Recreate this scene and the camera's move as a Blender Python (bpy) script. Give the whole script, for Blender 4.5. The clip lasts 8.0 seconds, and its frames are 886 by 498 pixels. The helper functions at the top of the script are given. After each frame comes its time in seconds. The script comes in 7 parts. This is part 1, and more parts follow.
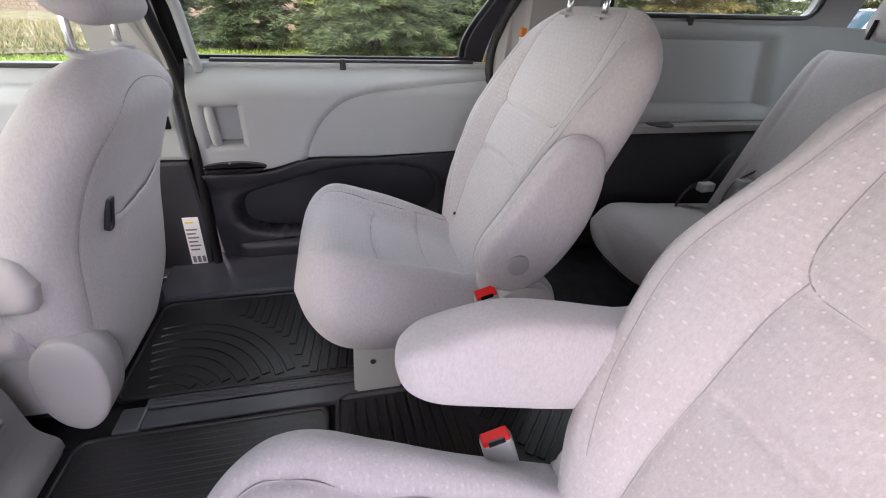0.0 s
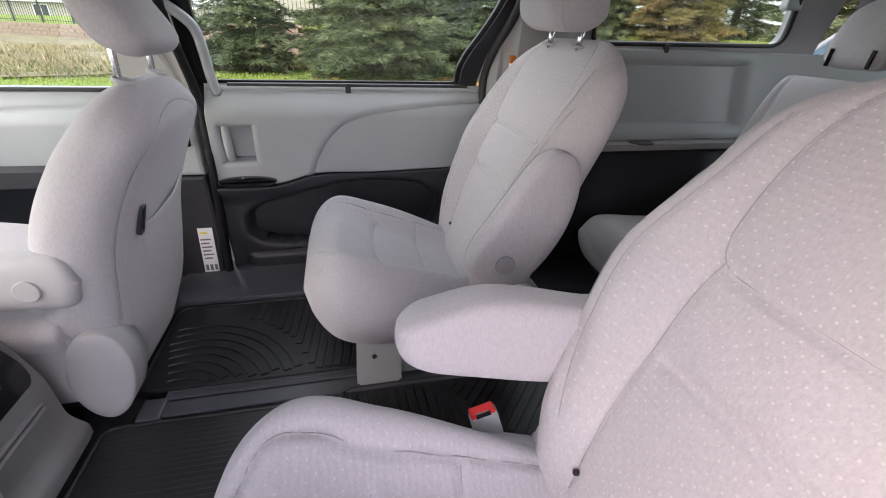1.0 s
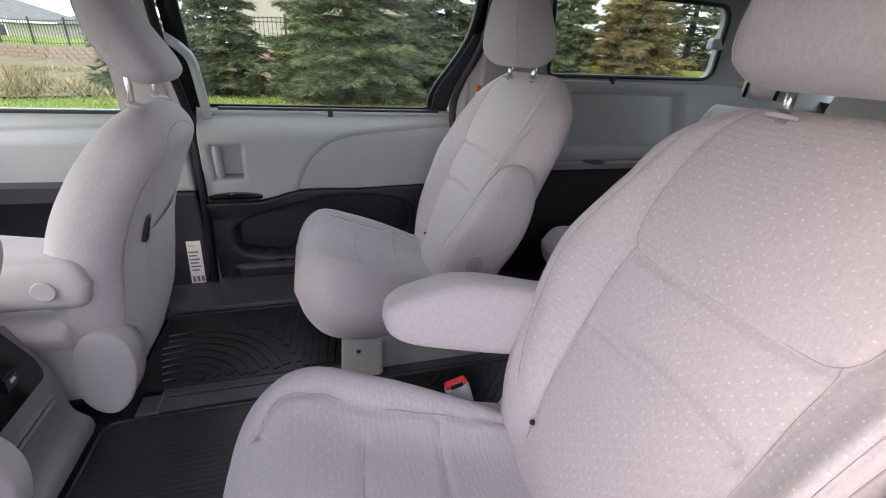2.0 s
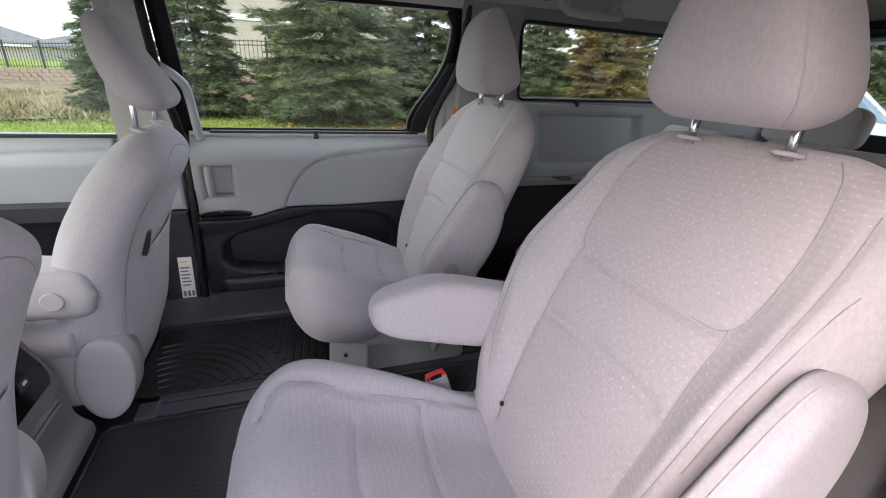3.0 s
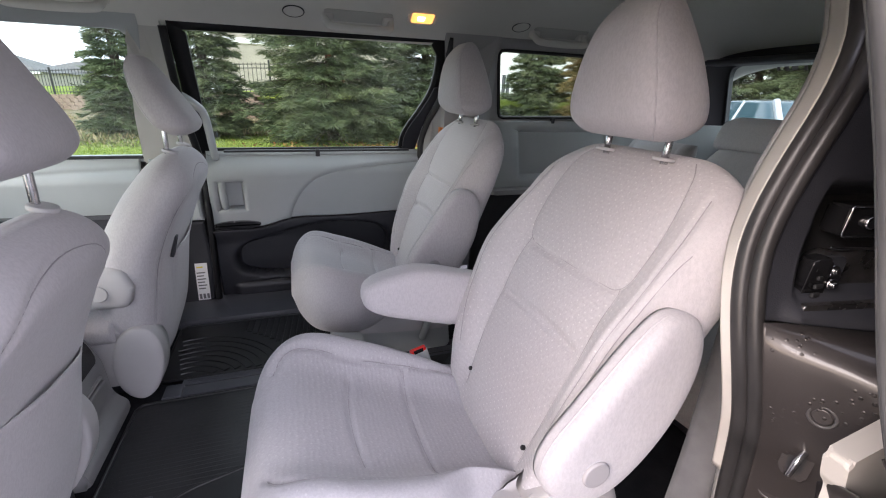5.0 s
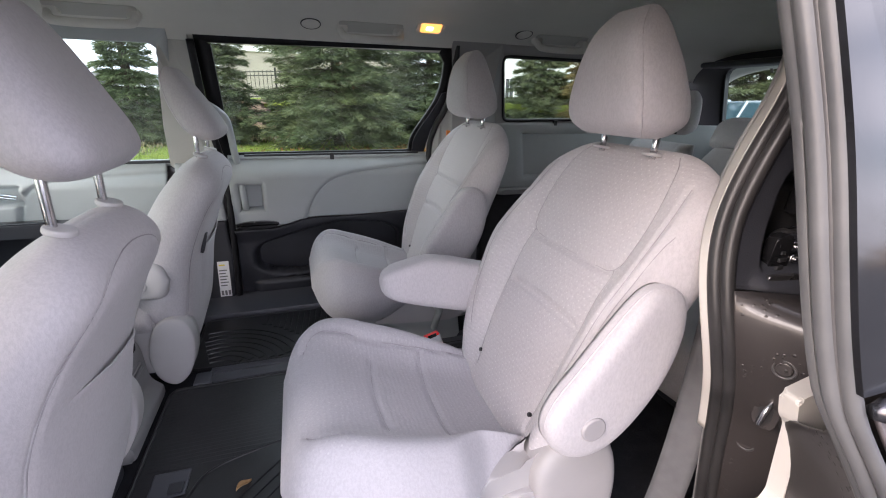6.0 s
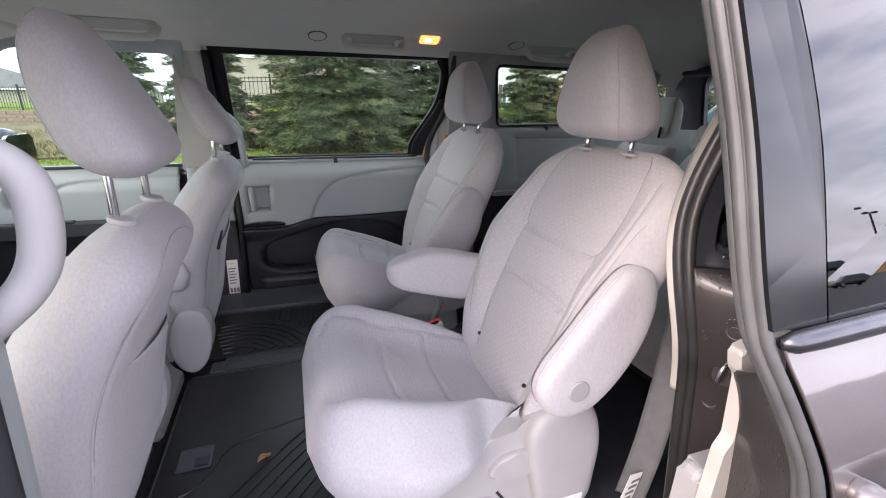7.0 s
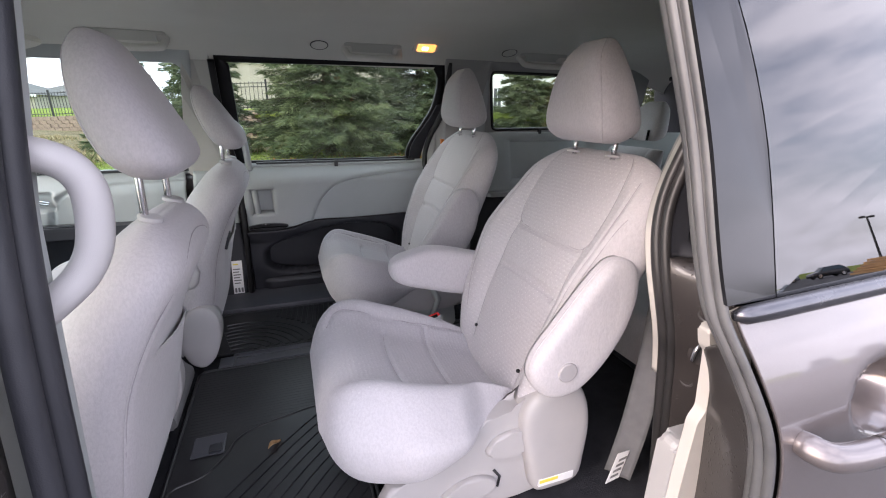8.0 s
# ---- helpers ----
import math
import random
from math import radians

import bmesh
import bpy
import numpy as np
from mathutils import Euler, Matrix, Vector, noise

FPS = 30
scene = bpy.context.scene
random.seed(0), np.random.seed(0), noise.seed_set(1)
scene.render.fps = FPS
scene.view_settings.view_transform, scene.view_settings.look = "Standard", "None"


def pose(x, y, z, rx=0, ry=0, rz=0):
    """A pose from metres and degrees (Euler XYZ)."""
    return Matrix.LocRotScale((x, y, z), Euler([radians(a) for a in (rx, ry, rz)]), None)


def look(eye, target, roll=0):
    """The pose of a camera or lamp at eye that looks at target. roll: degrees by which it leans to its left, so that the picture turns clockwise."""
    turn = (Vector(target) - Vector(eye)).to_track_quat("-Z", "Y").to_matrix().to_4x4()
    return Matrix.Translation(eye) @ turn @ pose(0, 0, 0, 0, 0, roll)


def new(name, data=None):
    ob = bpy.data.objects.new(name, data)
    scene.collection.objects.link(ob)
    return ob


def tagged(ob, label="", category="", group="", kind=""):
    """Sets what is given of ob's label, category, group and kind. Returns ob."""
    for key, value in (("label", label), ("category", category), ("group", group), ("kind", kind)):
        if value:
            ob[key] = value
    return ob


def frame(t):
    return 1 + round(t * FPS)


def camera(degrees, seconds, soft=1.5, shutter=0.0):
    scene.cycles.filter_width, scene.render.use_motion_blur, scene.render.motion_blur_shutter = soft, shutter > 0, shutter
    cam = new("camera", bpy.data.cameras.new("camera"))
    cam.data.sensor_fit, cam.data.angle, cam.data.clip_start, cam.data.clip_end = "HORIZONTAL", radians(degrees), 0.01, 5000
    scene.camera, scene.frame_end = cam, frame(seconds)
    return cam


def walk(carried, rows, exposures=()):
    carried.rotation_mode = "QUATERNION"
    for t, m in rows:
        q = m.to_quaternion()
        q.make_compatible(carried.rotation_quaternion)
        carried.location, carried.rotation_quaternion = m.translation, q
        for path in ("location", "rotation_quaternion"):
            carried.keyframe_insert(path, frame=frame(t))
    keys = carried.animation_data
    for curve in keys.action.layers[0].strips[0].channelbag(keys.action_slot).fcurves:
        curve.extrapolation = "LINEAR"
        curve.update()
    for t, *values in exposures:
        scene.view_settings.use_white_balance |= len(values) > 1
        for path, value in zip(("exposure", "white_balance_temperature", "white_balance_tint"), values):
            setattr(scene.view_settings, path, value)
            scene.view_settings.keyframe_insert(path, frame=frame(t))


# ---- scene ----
cam = camera(91.3, 8.0, 1.1)
PATH = [
    (0, (0.224, -0.504, 1.235), (0.636, 1.185, 0.247), 2.3),
    (0.5, (0.23, -0.549, 1.245), (0.63, 1.164, 0.292), 2.1),
    (1, (0.212, -0.605, 1.252), (0.63, 1.126, 0.341), 2.2),
    (1.5, (0.191, -0.673, 1.26), (0.673, 1.064, 0.393), 2.8),
    (3, (0.151, -0.843, 1.29), (0.776, 0.909, 0.555), 2.9),
    (3.5, (0.151, -0.886, 1.295), (0.79, 0.866, 0.572), 2.8),
    (4, (0.155, -0.945, 1.306), (0.791, 0.816, 0.603), 2.4),
    (4.5, (0.153, -0.997, 1.311), (0.784, 0.774, 0.629), 2.2),
    (6, (0.099, -1.125, 1.313), (0.696, 0.669, 0.661), 1.0),
    (6.5, (0.067, -1.179, 1.316), (0.676, 0.615, 0.675), 1.0),
    (7, (0.046, -1.225, 1.317), (0.67, 0.568, 0.687), 0.9),
    (7.5, (0.029, -1.264, 1.319), (0.663, 0.528, 0.699), 0.8),
    (8, (0.016, -1.294, 1.322), (0.657, 0.499, 0.708), 0.6),
]
walk(cam, [(t, look(eye, target, roll)) for t, eye, target, roll in PATH],
     [(0, 2.52, 6950, 26), (1.5, 2.14, 6850, 25), (3, 1.92, 6650, 24), (4.5, 1.97, 6600, 21), (6, 1.92, 6580, 21), (8, 1.88, 6620, 21)])

# ---- light ----
world = bpy.data.worlds.new("sky")
scene.world = world
world.use_nodes = True
wt = world.node_tree
wt.nodes.clear()
w_out = wt.nodes.new("ShaderNodeOutputWorld")
w_bg = wt.nodes.new("ShaderNodeBackground")
w_sky = wt.nodes.new("ShaderNodeTexSky")
w_sky.sky_type = "NISHITA"
w_sky.sun_disc = False
w_sky.sun_elevation = radians(30)
w_sky.sun_rotation = radians(248)
w_sky.dust_density = 3.0
w_co = wt.nodes.new("ShaderNodeTexCoord")
w_map = wt.nodes.new("ShaderNodeMapping")
w_map.inputs["Scale"].default_value = (1.6, 1.6, 4.0)
w_noise = wt.nodes.new("ShaderNodeTexNoise")
w_noise.inputs["Scale"].default_value = 2.2
w_noise.inputs["Detail"].default_value = 6
w_ramp = wt.nodes.new("ShaderNodeValToRGB")
w_ramp.color_ramp.elements[0].position = 0.36
w_ramp.color_ramp.elements[0].color = (0.22, 0.22, 0.22, 1)
w_ramp.color_ramp.elements[1].position = 0.62
w_mix = wt.nodes.new("ShaderNodeMix")
w_mix.data_type = "RGBA"
w_mix.inputs[7].default_value = (7.9, 8.25, 9.2, 1)
wt.links.new(w_co.outputs["Generated"], w_map.inputs["Vector"])
wt.links.new(w_map.outputs[0], w_noise.inputs["Vector"])
wt.links.new(w_noise.outputs["Fac"], w_ramp.inputs[0])
wt.links.new(w_ramp.outputs[0], w_mix.inputs[0])
wt.links.new(w_sky.outputs[0], w_mix.inputs[6])
wt.links.new(w_mix.outputs[2], w_bg.inputs[0])
w_bg.inputs[1].default_value = 0.15
wt.links.new(w_bg.outputs[0], w_out.inputs[0])

sun = new("sun", bpy.data.lights.new("sun", "SUN"))
sun.data.energy, sun.data.angle, sun.data.color = 0.5, radians(20), (1.0, 0.965, 0.92)
sun.matrix_world = look((-12, -4, 7.5), (0, 0, 0))


# ---- materials ----
def nodes_of(name, rough=0.5, metal=0.0, spec=0.5):
    m = bpy.data.materials.new(name)
    m.use_nodes = True
    t = m.node_tree
    b = t.nodes["Principled BSDF"]
    b.inputs["Roughness"].default_value = rough
    b.inputs["Metallic"].default_value = metal
    b.inputs["Specular IOR Level"].default_value = spec
    return m, t, b


def node(t, kind, **kw):
    n = t.nodes.new(kind)
    for k, v in kw.items():
        n.inputs[k].default_value = v
    return n


def math_node(t, op, a, b=None):
    n = t.nodes.new("ShaderNodeMath")
    n.operation = op
    for i, v in enumerate((a, b)):
        if v is None:
            continue
        if isinstance(v, (int, float)):
            n.inputs[i].default_value = v
        else:
            t.links.new(v, n.inputs[i])
    return n.outputs[0]


def blend(t, fac, a, b):
    n = t.nodes.new("ShaderNodeMix")
    n.data_type = "RGBA"
    for i, v in ((0, fac), (6, a), (7, b)):
        if isinstance(v, (int, float)):
            n.inputs[i].default_value = v
        elif isinstance(v, tuple):
            n.inputs[i].default_value = (*v, 1)
        else:
            t.links.new(v, n.inputs[i])
    return n.outputs[2]


def noise_of(t, scale, detail=4, coord="Object", stretch=None, rough=0.55):
    co = t.nodes.new("ShaderNodeTexCoord").outputs[coord]
    if stretch:
        mp = node(t, "ShaderNodeMapping", Scale=stretch)
        t.links.new(co, mp.inputs["Vector"])
        co = mp.outputs[0]
    n = node(t, "ShaderNodeTexNoise", Scale=scale, Detail=detail, Roughness=rough)
    t.links.new(co, n.inputs["Vector"])
    return n.outputs["Fac"]


def bump(t, b, height, strength, distance, normal=None):
    n = node(t, "ShaderNodeBump", Strength=strength, Distance=distance)
    t.links.new(height, n.inputs["Height"])
    if normal:
        t.links.new(normal, n.inputs["Normal"])
    t.links.new(n.outputs[0], b.inputs["Normal"])
    return n.outputs[0]


def ramp(t, fac, lo, hi):
    n = t.nodes.new("ShaderNodeMapRange")
    t.links.new(fac, n.inputs[0])
    n.inputs[1].default_value, n.inputs[2].default_value = lo, hi
    return n.outputs[0]


def varied(name, dark, light, scale, rough=0.5, metal=0.0, spec=0.5, fine=400, bump_s=0.15, bump_d=0.001, coat=0.0, stretch=None, rough_var=0.1):
    m, t, b = nodes_of(name, rough, metal, spec)
    big = ramp(t, noise_of(t, scale, 5, stretch=stretch), 0.3, 0.7)
    t.links.new(blend(t, big, dark, light), b.inputs["Base Color"])
    r = math_node(t, "MULTIPLY_ADD", big, rough_var)
    t.nodes[-1].inputs[2].default_value = rough - rough_var / 2
    t.links.new(r, b.inputs["Roughness"])
    bump(t, b, noise_of(t, fine, 3), bump_s, bump_d)
    if coat:
        b.inputs["Coat Weight"].default_value = coat
        b.inputs["Coat Roughness"].default_value = 0.03
    return m


def fabric(name, base, dots=0.0, strip=0.0):
    m, t, b = nodes_of(name, 0.92, 0, 0.2)
    b.inputs["Sheen Weight"].default_value = 0.25
    b.inputs["Sheen Roughness"].default_value = 0.5
    big = ramp(t, noise_of(t, 5, 5), 0.3, 0.7)
    dark = tuple(c * 0.93 for c in base)
    col = blend(t, big, dark, base)
    weave = noise_of(t, 900, 2, stretch=(1, 1, 0.35))
    col = blend(t, math_node(t, "MULTIPLY", ramp(t, weave, 0.35, 0.65), 0.16), col, tuple(c * 0.66 for c in base))
    knit = noise_of(t, 260, 3, stretch=(1, 1, 0.45), rough=0.7)
    col = blend(t, math_node(t, "MULTIPLY", ramp(t, knit, 0.4, 0.62), 0.46), col, tuple(c * 0.74 for c in base))
    h = math_node(t, "MULTIPLY", weave, 0.5)
    h = math_node(t, "ADD", h, math_node(t, "MULTIPLY", noise_of(t, 22, 3, stretch=(1, 1, 0.6)), 4.5))
    if dots:
        uv = t.nodes.new("ShaderNodeUVMap")
        uv.uv_map = "cloth"
        sep = t.nodes.new("ShaderNodeSeparateXYZ")
        t.links.new(uv.outputs[0], sep.inputs[0])
        v = math_node(t, "DIVIDE", sep.outputs[1], 0.0095)
        row = math_node(t, "FLOOR", v)
        shift = math_node(t, "MULTIPLY", math_node(t, "MODULO", math_node(t, "ADD", row, 400), 2.0), 0.5)
        u = math_node(t, "ADD", math_node(t, "DIVIDE", sep.outputs[0], 0.019), math_node(t, "ADD", shift, 400))
        du = math_node(t, "MULTIPLY", math_node(t, "ABSOLUTE", math_node(t, "SUBTRACT", math_node(t, "FRACT", u), 0.5)), 2.0)
        dv = math_node(t, "ABSOLUTE", math_node(t, "SUBTRACT", math_node(t, "FRACT", math_node(t, "ADD", v, 400)), 0.5))
        d2 = math_node(t, "ADD", math_node(t, "POWER", du, 2.0), math_node(t, "POWER", dv, 2.0))
        dot = ramp(t, d2, 0.034, 0.009)
        dot = math_node(t, "MULTIPLY", dot, ramp(t, noise_of(t, 9, 4), 0.22, 0.56))
        dot = math_node(t, "MULTIPLY", dot, ramp(t, math_node(t, "ABSOLUTE", sep.outputs[0]), 0.205, 0.190))
        wavy = math_node(t, "ADD", math_node(t, "MULTIPLY", sep.outputs[1], 661.0), math_node(t, "MULTIPLY", noise_of(t, 30, 2), 9.0))
        h = math_node(t, "ADD", h, math_node(t, "MULTIPLY", math_node(t, "MULTIPLY", math_node(t, "SINE", wavy), ramp(t, math_node(t, "ABSOLUTE", sep.outputs[0]), 0.20, 0.17)), 0.24))
        col = blend(t, math_node(t, "MULTIPLY", dot, dots), col, (0.86, 0.85, 0.8))
        h = math_node(t, "ADD", h, math_node(t, "MULTIPLY", dot, 2.0 * dots))
        if strip:
            off = math_node(t, "ABSOLUTE", sep.outputs[0])
            band = math_node(t, "MULTIPLY", ramp(t, off, 0.196, 0.202), ramp(t, off, 0.228, 0.222))
            col = blend(t, math_node(t, "MULTIPLY", band, strip), col, tuple(c * 0.62 for c in base))
    t.links.new(col, b.inputs["Base Color"])
    bump(t, b, h, 0.75, 0.0006)
    return m


CLOTH = fabric("pale grey seat cloth", (0.525, 0.497, 0.505), 0.34, 0.18)
CLOTH_SEAT = fabric("pale grey cushion cloth", (0.475, 0.458, 0.474), 0.16)
CLOTH_PLAIN = fabric("pale grey plain cloth", (0.515, 0.49, 0.50))
CLOTH_REAR = fabric("grey third row cloth", (0.47, 0.45, 0.45))
# Thread darker than the cloth; its colour also imitates crease shade.
SEAM = varied("seam thread darkened for crease shade", (0.29, 0.273, 0.278), (0.345, 0.328, 0.333), 60, 0.9)
PIVOT = varied("grey pivot cap plastic", (0.33, 0.315, 0.32), (0.37, 0.355, 0.36), 6, 0.5, fine=700, bump_s=0.2)
VINYL = varied("pale vinyl", (0.45, 0.435, 0.435), (0.50, 0.485, 0.485), 6, 0.55, fine=700, bump_s=0.25)
WEBBING = varied("grey belt webbing", (0.10, 0.10, 0.105), (0.135, 0.135, 0.14), 30, 0.8, fine=900, bump_s=0.5)
# Side cover plastic: warmer than the cloth, base also darkened against strong doorway light.
COVER_DIMMED = varied("warm grey moulded plastic dimmed for doorway light", (0.36, 0.345, 0.34), (0.41, 0.395, 0.39), 6, 0.5, fine=700, bump_s=0.2)
GREY = varied("light grey plastic", (0.372, 0.395, 0.392), (0.412, 0.435, 0.432), 4, 0.5, fine=600, bump_s=0.25)
MIDGREY = varied("mid grey plastic", (0.32, 0.315, 0.31), (0.36, 0.355, 0.35), 4, 0.55, fine=600, bump_s=0.25)
DARK = varied("charcoal plastic", (0.020, 0.021, 0.026), (0.032, 0.033, 0.039), 5, 0.5, fine=600, bump_s=0.3)
BLACK = varied("black gloss plastic", (0.008, 0.008, 0.009), (0.014, 0.014, 0.015), 8, 0.16, fine=200, bump_s=0.02)
FLOOR_MAT = varied("moulded floor mat rubber", (0.009, 0.009, 0.0102), (0.020, 0.020, 0.0222), 9, 0.40, fine=300, bump_s=0.3)
JET = varied("black window ceramic edge", (0.004, 0.004, 0.005), (0.008, 0.008, 0.009), 12, 0.45, spec=0.3, fine=300, bump_s=0.1)
TRACK = varied("blue grey floor track plastic", (0.050, 0.052, 0.062), (0.072, 0.074, 0.086), 9, 0.42, fine=300, bump_s=0.2)
JAMB_SEAL = varied("black door seal rubber", (0.020, 0.019, 0.019), (0.034, 0.032, 0.032), 12, 0.40, fine=300, bump_s=0.2)
RUBBER = varied("black rubber", (0.014, 0.014, 0.015), (0.028, 0.028, 0.03), 12, 0.5, fine=300, bump_s=0.3)
SEAL = varied("weather seal rubber", (0.055, 0.052, 0.052), (0.085, 0.080, 0.079), 12, 0.38, fine=300, bump_s=0.2)
CARPET = varied("charcoal carpet", (0.026, 0.027, 0.032), (0.044, 0.045, 0.052), 20, 0.95, spec=0.1, fine=900, bump_s=0.9, bump_d=0.004)
LINER_EDGE = varied("grey ceiling plastic", (0.46, 0.45, 0.415), (0.51, 0.50, 0.465), 5, 0.6)
LINER = varied("grey headliner cloth", (0.64, 0.63, 0.58), (0.69, 0.68, 0.63), 3, 0.95, spec=0.1, fine=1200, bump_s=0.4)
STEEL = varied("brushed steel", (0.6, 0.6, 0.61), (0.72, 0.72, 0.73), 30, 0.22, 1.0, fine=300, bump_s=0.03)
CHROME = varied("chrome", (0.75, 0.75, 0.76), (0.82, 0.82, 0.83), 10, 0.08, 1.0, fine=100, bump_s=0.01)
RED = varied("red release button", (0.72, 0.012, 0.010), (0.80, 0.018, 0.014), 30, 0.5, spec=0.25)
ORANGE = varied("orange label", (0.75, 0.2, 0.03), (0.8, 0.25, 0.04), 30, 0.5)
PAPER = varied("white label", (0.72, 0.72, 0.72), (0.8, 0.8, 0.8), 30, 0.5)
INK = varied("grey print", (0.12, 0.12, 0.12), (0.2, 0.2, 0.2), 60, 0.6)
YELLOW = varied("yellow label band", (0.75, 0.6, 0.08), (0.8, 0.65, 0.1), 60, 0.5)
CREAM = varied("cream plastic", (0.46, 0.435, 0.40), (0.52, 0.495, 0.455), 6, 0.45, fine=500, bump_s=0.2)


def paint(name, base, flake, drops=0.0, metal=0.75, rough=0.32, coat=1.0):
    m, t, b = nodes_of(name, 0.38, metal)
    fl = noise_of(t, 2200, 1)
    col = blend(t, ramp(t, fl, 0.4, 0.7), base, flake)
    t.links.new(col, b.inputs["Base Color"])
    b.inputs["Coat Weight"].default_value = coat
    b.inputs["Coat Roughness"].default_value = 0.04
    dirt = ramp(t, noise_of(t, 14, 6), 0.45, 0.8)
    t.links.new(math_node(t, "MULTIPLY_ADD", dirt, 0.06), b.inputs["Roughness"])
    t.nodes[-1].inputs[2].default_value = rough
    if drops:
        vo = node(t, "ShaderNodeTexVoronoi", Scale=130.0)
        t.links.new(t.nodes.new("ShaderNodeTexCoord").outputs["Object"], vo.inputs["Vector"])
        drop = math_node(t, "MULTIPLY", ramp(t, vo.outputs["Distance"], 0.3, 0.12), ramp(t, noise_of(t, 11, 3), 0.5, 0.62))
        n = node(t, "ShaderNodeBump", Strength=drops, Distance=0.002)
        t.links.new(drop, n.inputs["Height"])
        t.links.new(n.outputs[0], b.inputs["Coat Normal"])
        t.links.new(n.outputs[0], b.inputs["Normal"])
    return m


# Same body paint as the door, base darkened for jamb shade, plus rain bumps.
PAINT_SHADED = paint("brown grey metallic paint darkened for jamb shade", (0.026, 0.022, 0.021), (0.055, 0.047, 0.044), 0.8, 0.2, 0.45, 0.35)
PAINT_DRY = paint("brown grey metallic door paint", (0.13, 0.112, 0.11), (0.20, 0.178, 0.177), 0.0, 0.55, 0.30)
SILVER = paint("pale blue silver car paint", (0.33, 0.37, 0.41), (0.42, 0.46, 0.50), 0.0, 0.5)


def glass(name, tint, strength=1.0, ior=1.5):
    m = bpy.data.materials.new(name)
    m.use_nodes = True
    t = m.node_tree
    t.nodes.clear()
    out = t.nodes.new("ShaderNodeOutputMaterial")
    tr = t.nodes.new("ShaderNodeBsdfTransparent")
    tr.inputs[0].default_value = (*tint, 1)
    gl = t.nodes.new("ShaderNodeBsdfGlossy")
    gl.inputs["Roughness"].default_value = 0.01
    gl.inputs[0].default_value = (strength, strength, strength, 1)
    lw = t.nodes.new("ShaderNodeLayerWeight")
    lw.inputs[0].default_value = 0.5
    f0 = ((ior - 1) / (ior + 1)) ** 2
    gloss = math_node(t, "MULTIPLY_ADD", math_node(t, "POWER", lw.outputs["Facing"], 5.0), 1 - f0)
    t.nodes[-1].inputs[2].default_value = f0
    mx = t.nodes.new("ShaderNodeMixShader")
    t.links.new(gloss, mx.inputs[0])
    t.links.new(tr.outputs[0], mx.inputs[1])
    t.links.new(gl.outputs[0], mx.inputs[2])
    t.links.new(mx.outputs[0], out.inputs[0])
    return m


GLASS_CLEAR = glass("clear window glass", (0.84, 0.93, 0.91))
GLASS_TINT = glass("privacy window glass", (0.83, 0.90, 0.87))
GLASS_DARK = glass("dark privacy glass of the open door", (0.1, 0.1, 0.11), 1.0, 1.9)


# ---- geometry helpers ----
def link_mesh(name, me, mat, parent, label, smooth):
    if smooth:
        me.polygons.foreach_set("use_smooth", [True] * len(me.polygons))
    if mat:
        me.materials.append(mat)
    ob = new(name, me)
    if parent:
        ob.parent = parent
    if label:
        tagged(ob, label)
    return ob


def part(name, bm, material, parent=None, label="", smooth=False):
    """Link a bmesh as one mesh object under a thing."""
    me = bpy.data.meshes.new(name)
    bmesh.ops.recalc_face_normals(bm, faces=bm.faces)
    bm.to_mesh(me)
    bm.free()
    ob = link_mesh(name, me, material, parent, label, smooth)
    if smooth:
        wn = ob.modifiers.new("normals", "WEIGHTED_NORMAL")
        wn.weight = 60
    return ob


def thing(name, label, category, place=(0, 0, 0), group="", kind=""):
    ob = new(name)
    ob.empty_display_size = 0.05
    ob.location = place
    return tagged(ob, label, category, group, kind)


def hermite(x, xs, ys):
    """A smooth curve through a few table values."""
    xs, ys = list(xs), list(ys)
    if x <= xs[0]:
        return ys[0]
    if x >= xs[-1]:
        return ys[-1]
    i = max(k for k in range(len(xs) - 1) if xs[k] <= x)
    def slope(k):
        a, c = max(k - 1, 0), min(k + 1, len(xs) - 1)
        return (ys[c] - ys[a]) / (xs[c] - xs[a])
    h = xs[i + 1] - xs[i]
    u = (x - xs[i]) / h
    return (ys[i] * (2 * u**3 - 3 * u**2 + 1) + slope(i) * h * (u**3 - 2 * u**2 + u)
            + ys[i + 1] * (3 * u**2 - 2 * u**3) + slope(i + 1) * h * (u**3 - u**2))


def spline(points, n=8, closed=False):
    """Catmull-Rom points through the given ones."""
    p = [Vector(q) for q in points]
    out = []
    m = len(p)
    for i in range(m if closed else m - 1):
        a, b, c, d = (p[(i + k) % m] if closed else p[min(max(i + k, 0), m - 1)] for k in (-1, 0, 1, 2))
        for k in range(n):
            u = k / n
            out.append(0.5 * (2 * b + (c - a) * u + (2 * a - 5 * b + 4 * c - d) * u * u + (3 * b - a - 3 * c + d) * u**3))
    if not closed:
        out.append(p[-1].copy())
    return out


def curve2(pts, n=6):
    return [(p.x, p.y) for p in spline([(a, b, 0) for a, b in pts], n)]


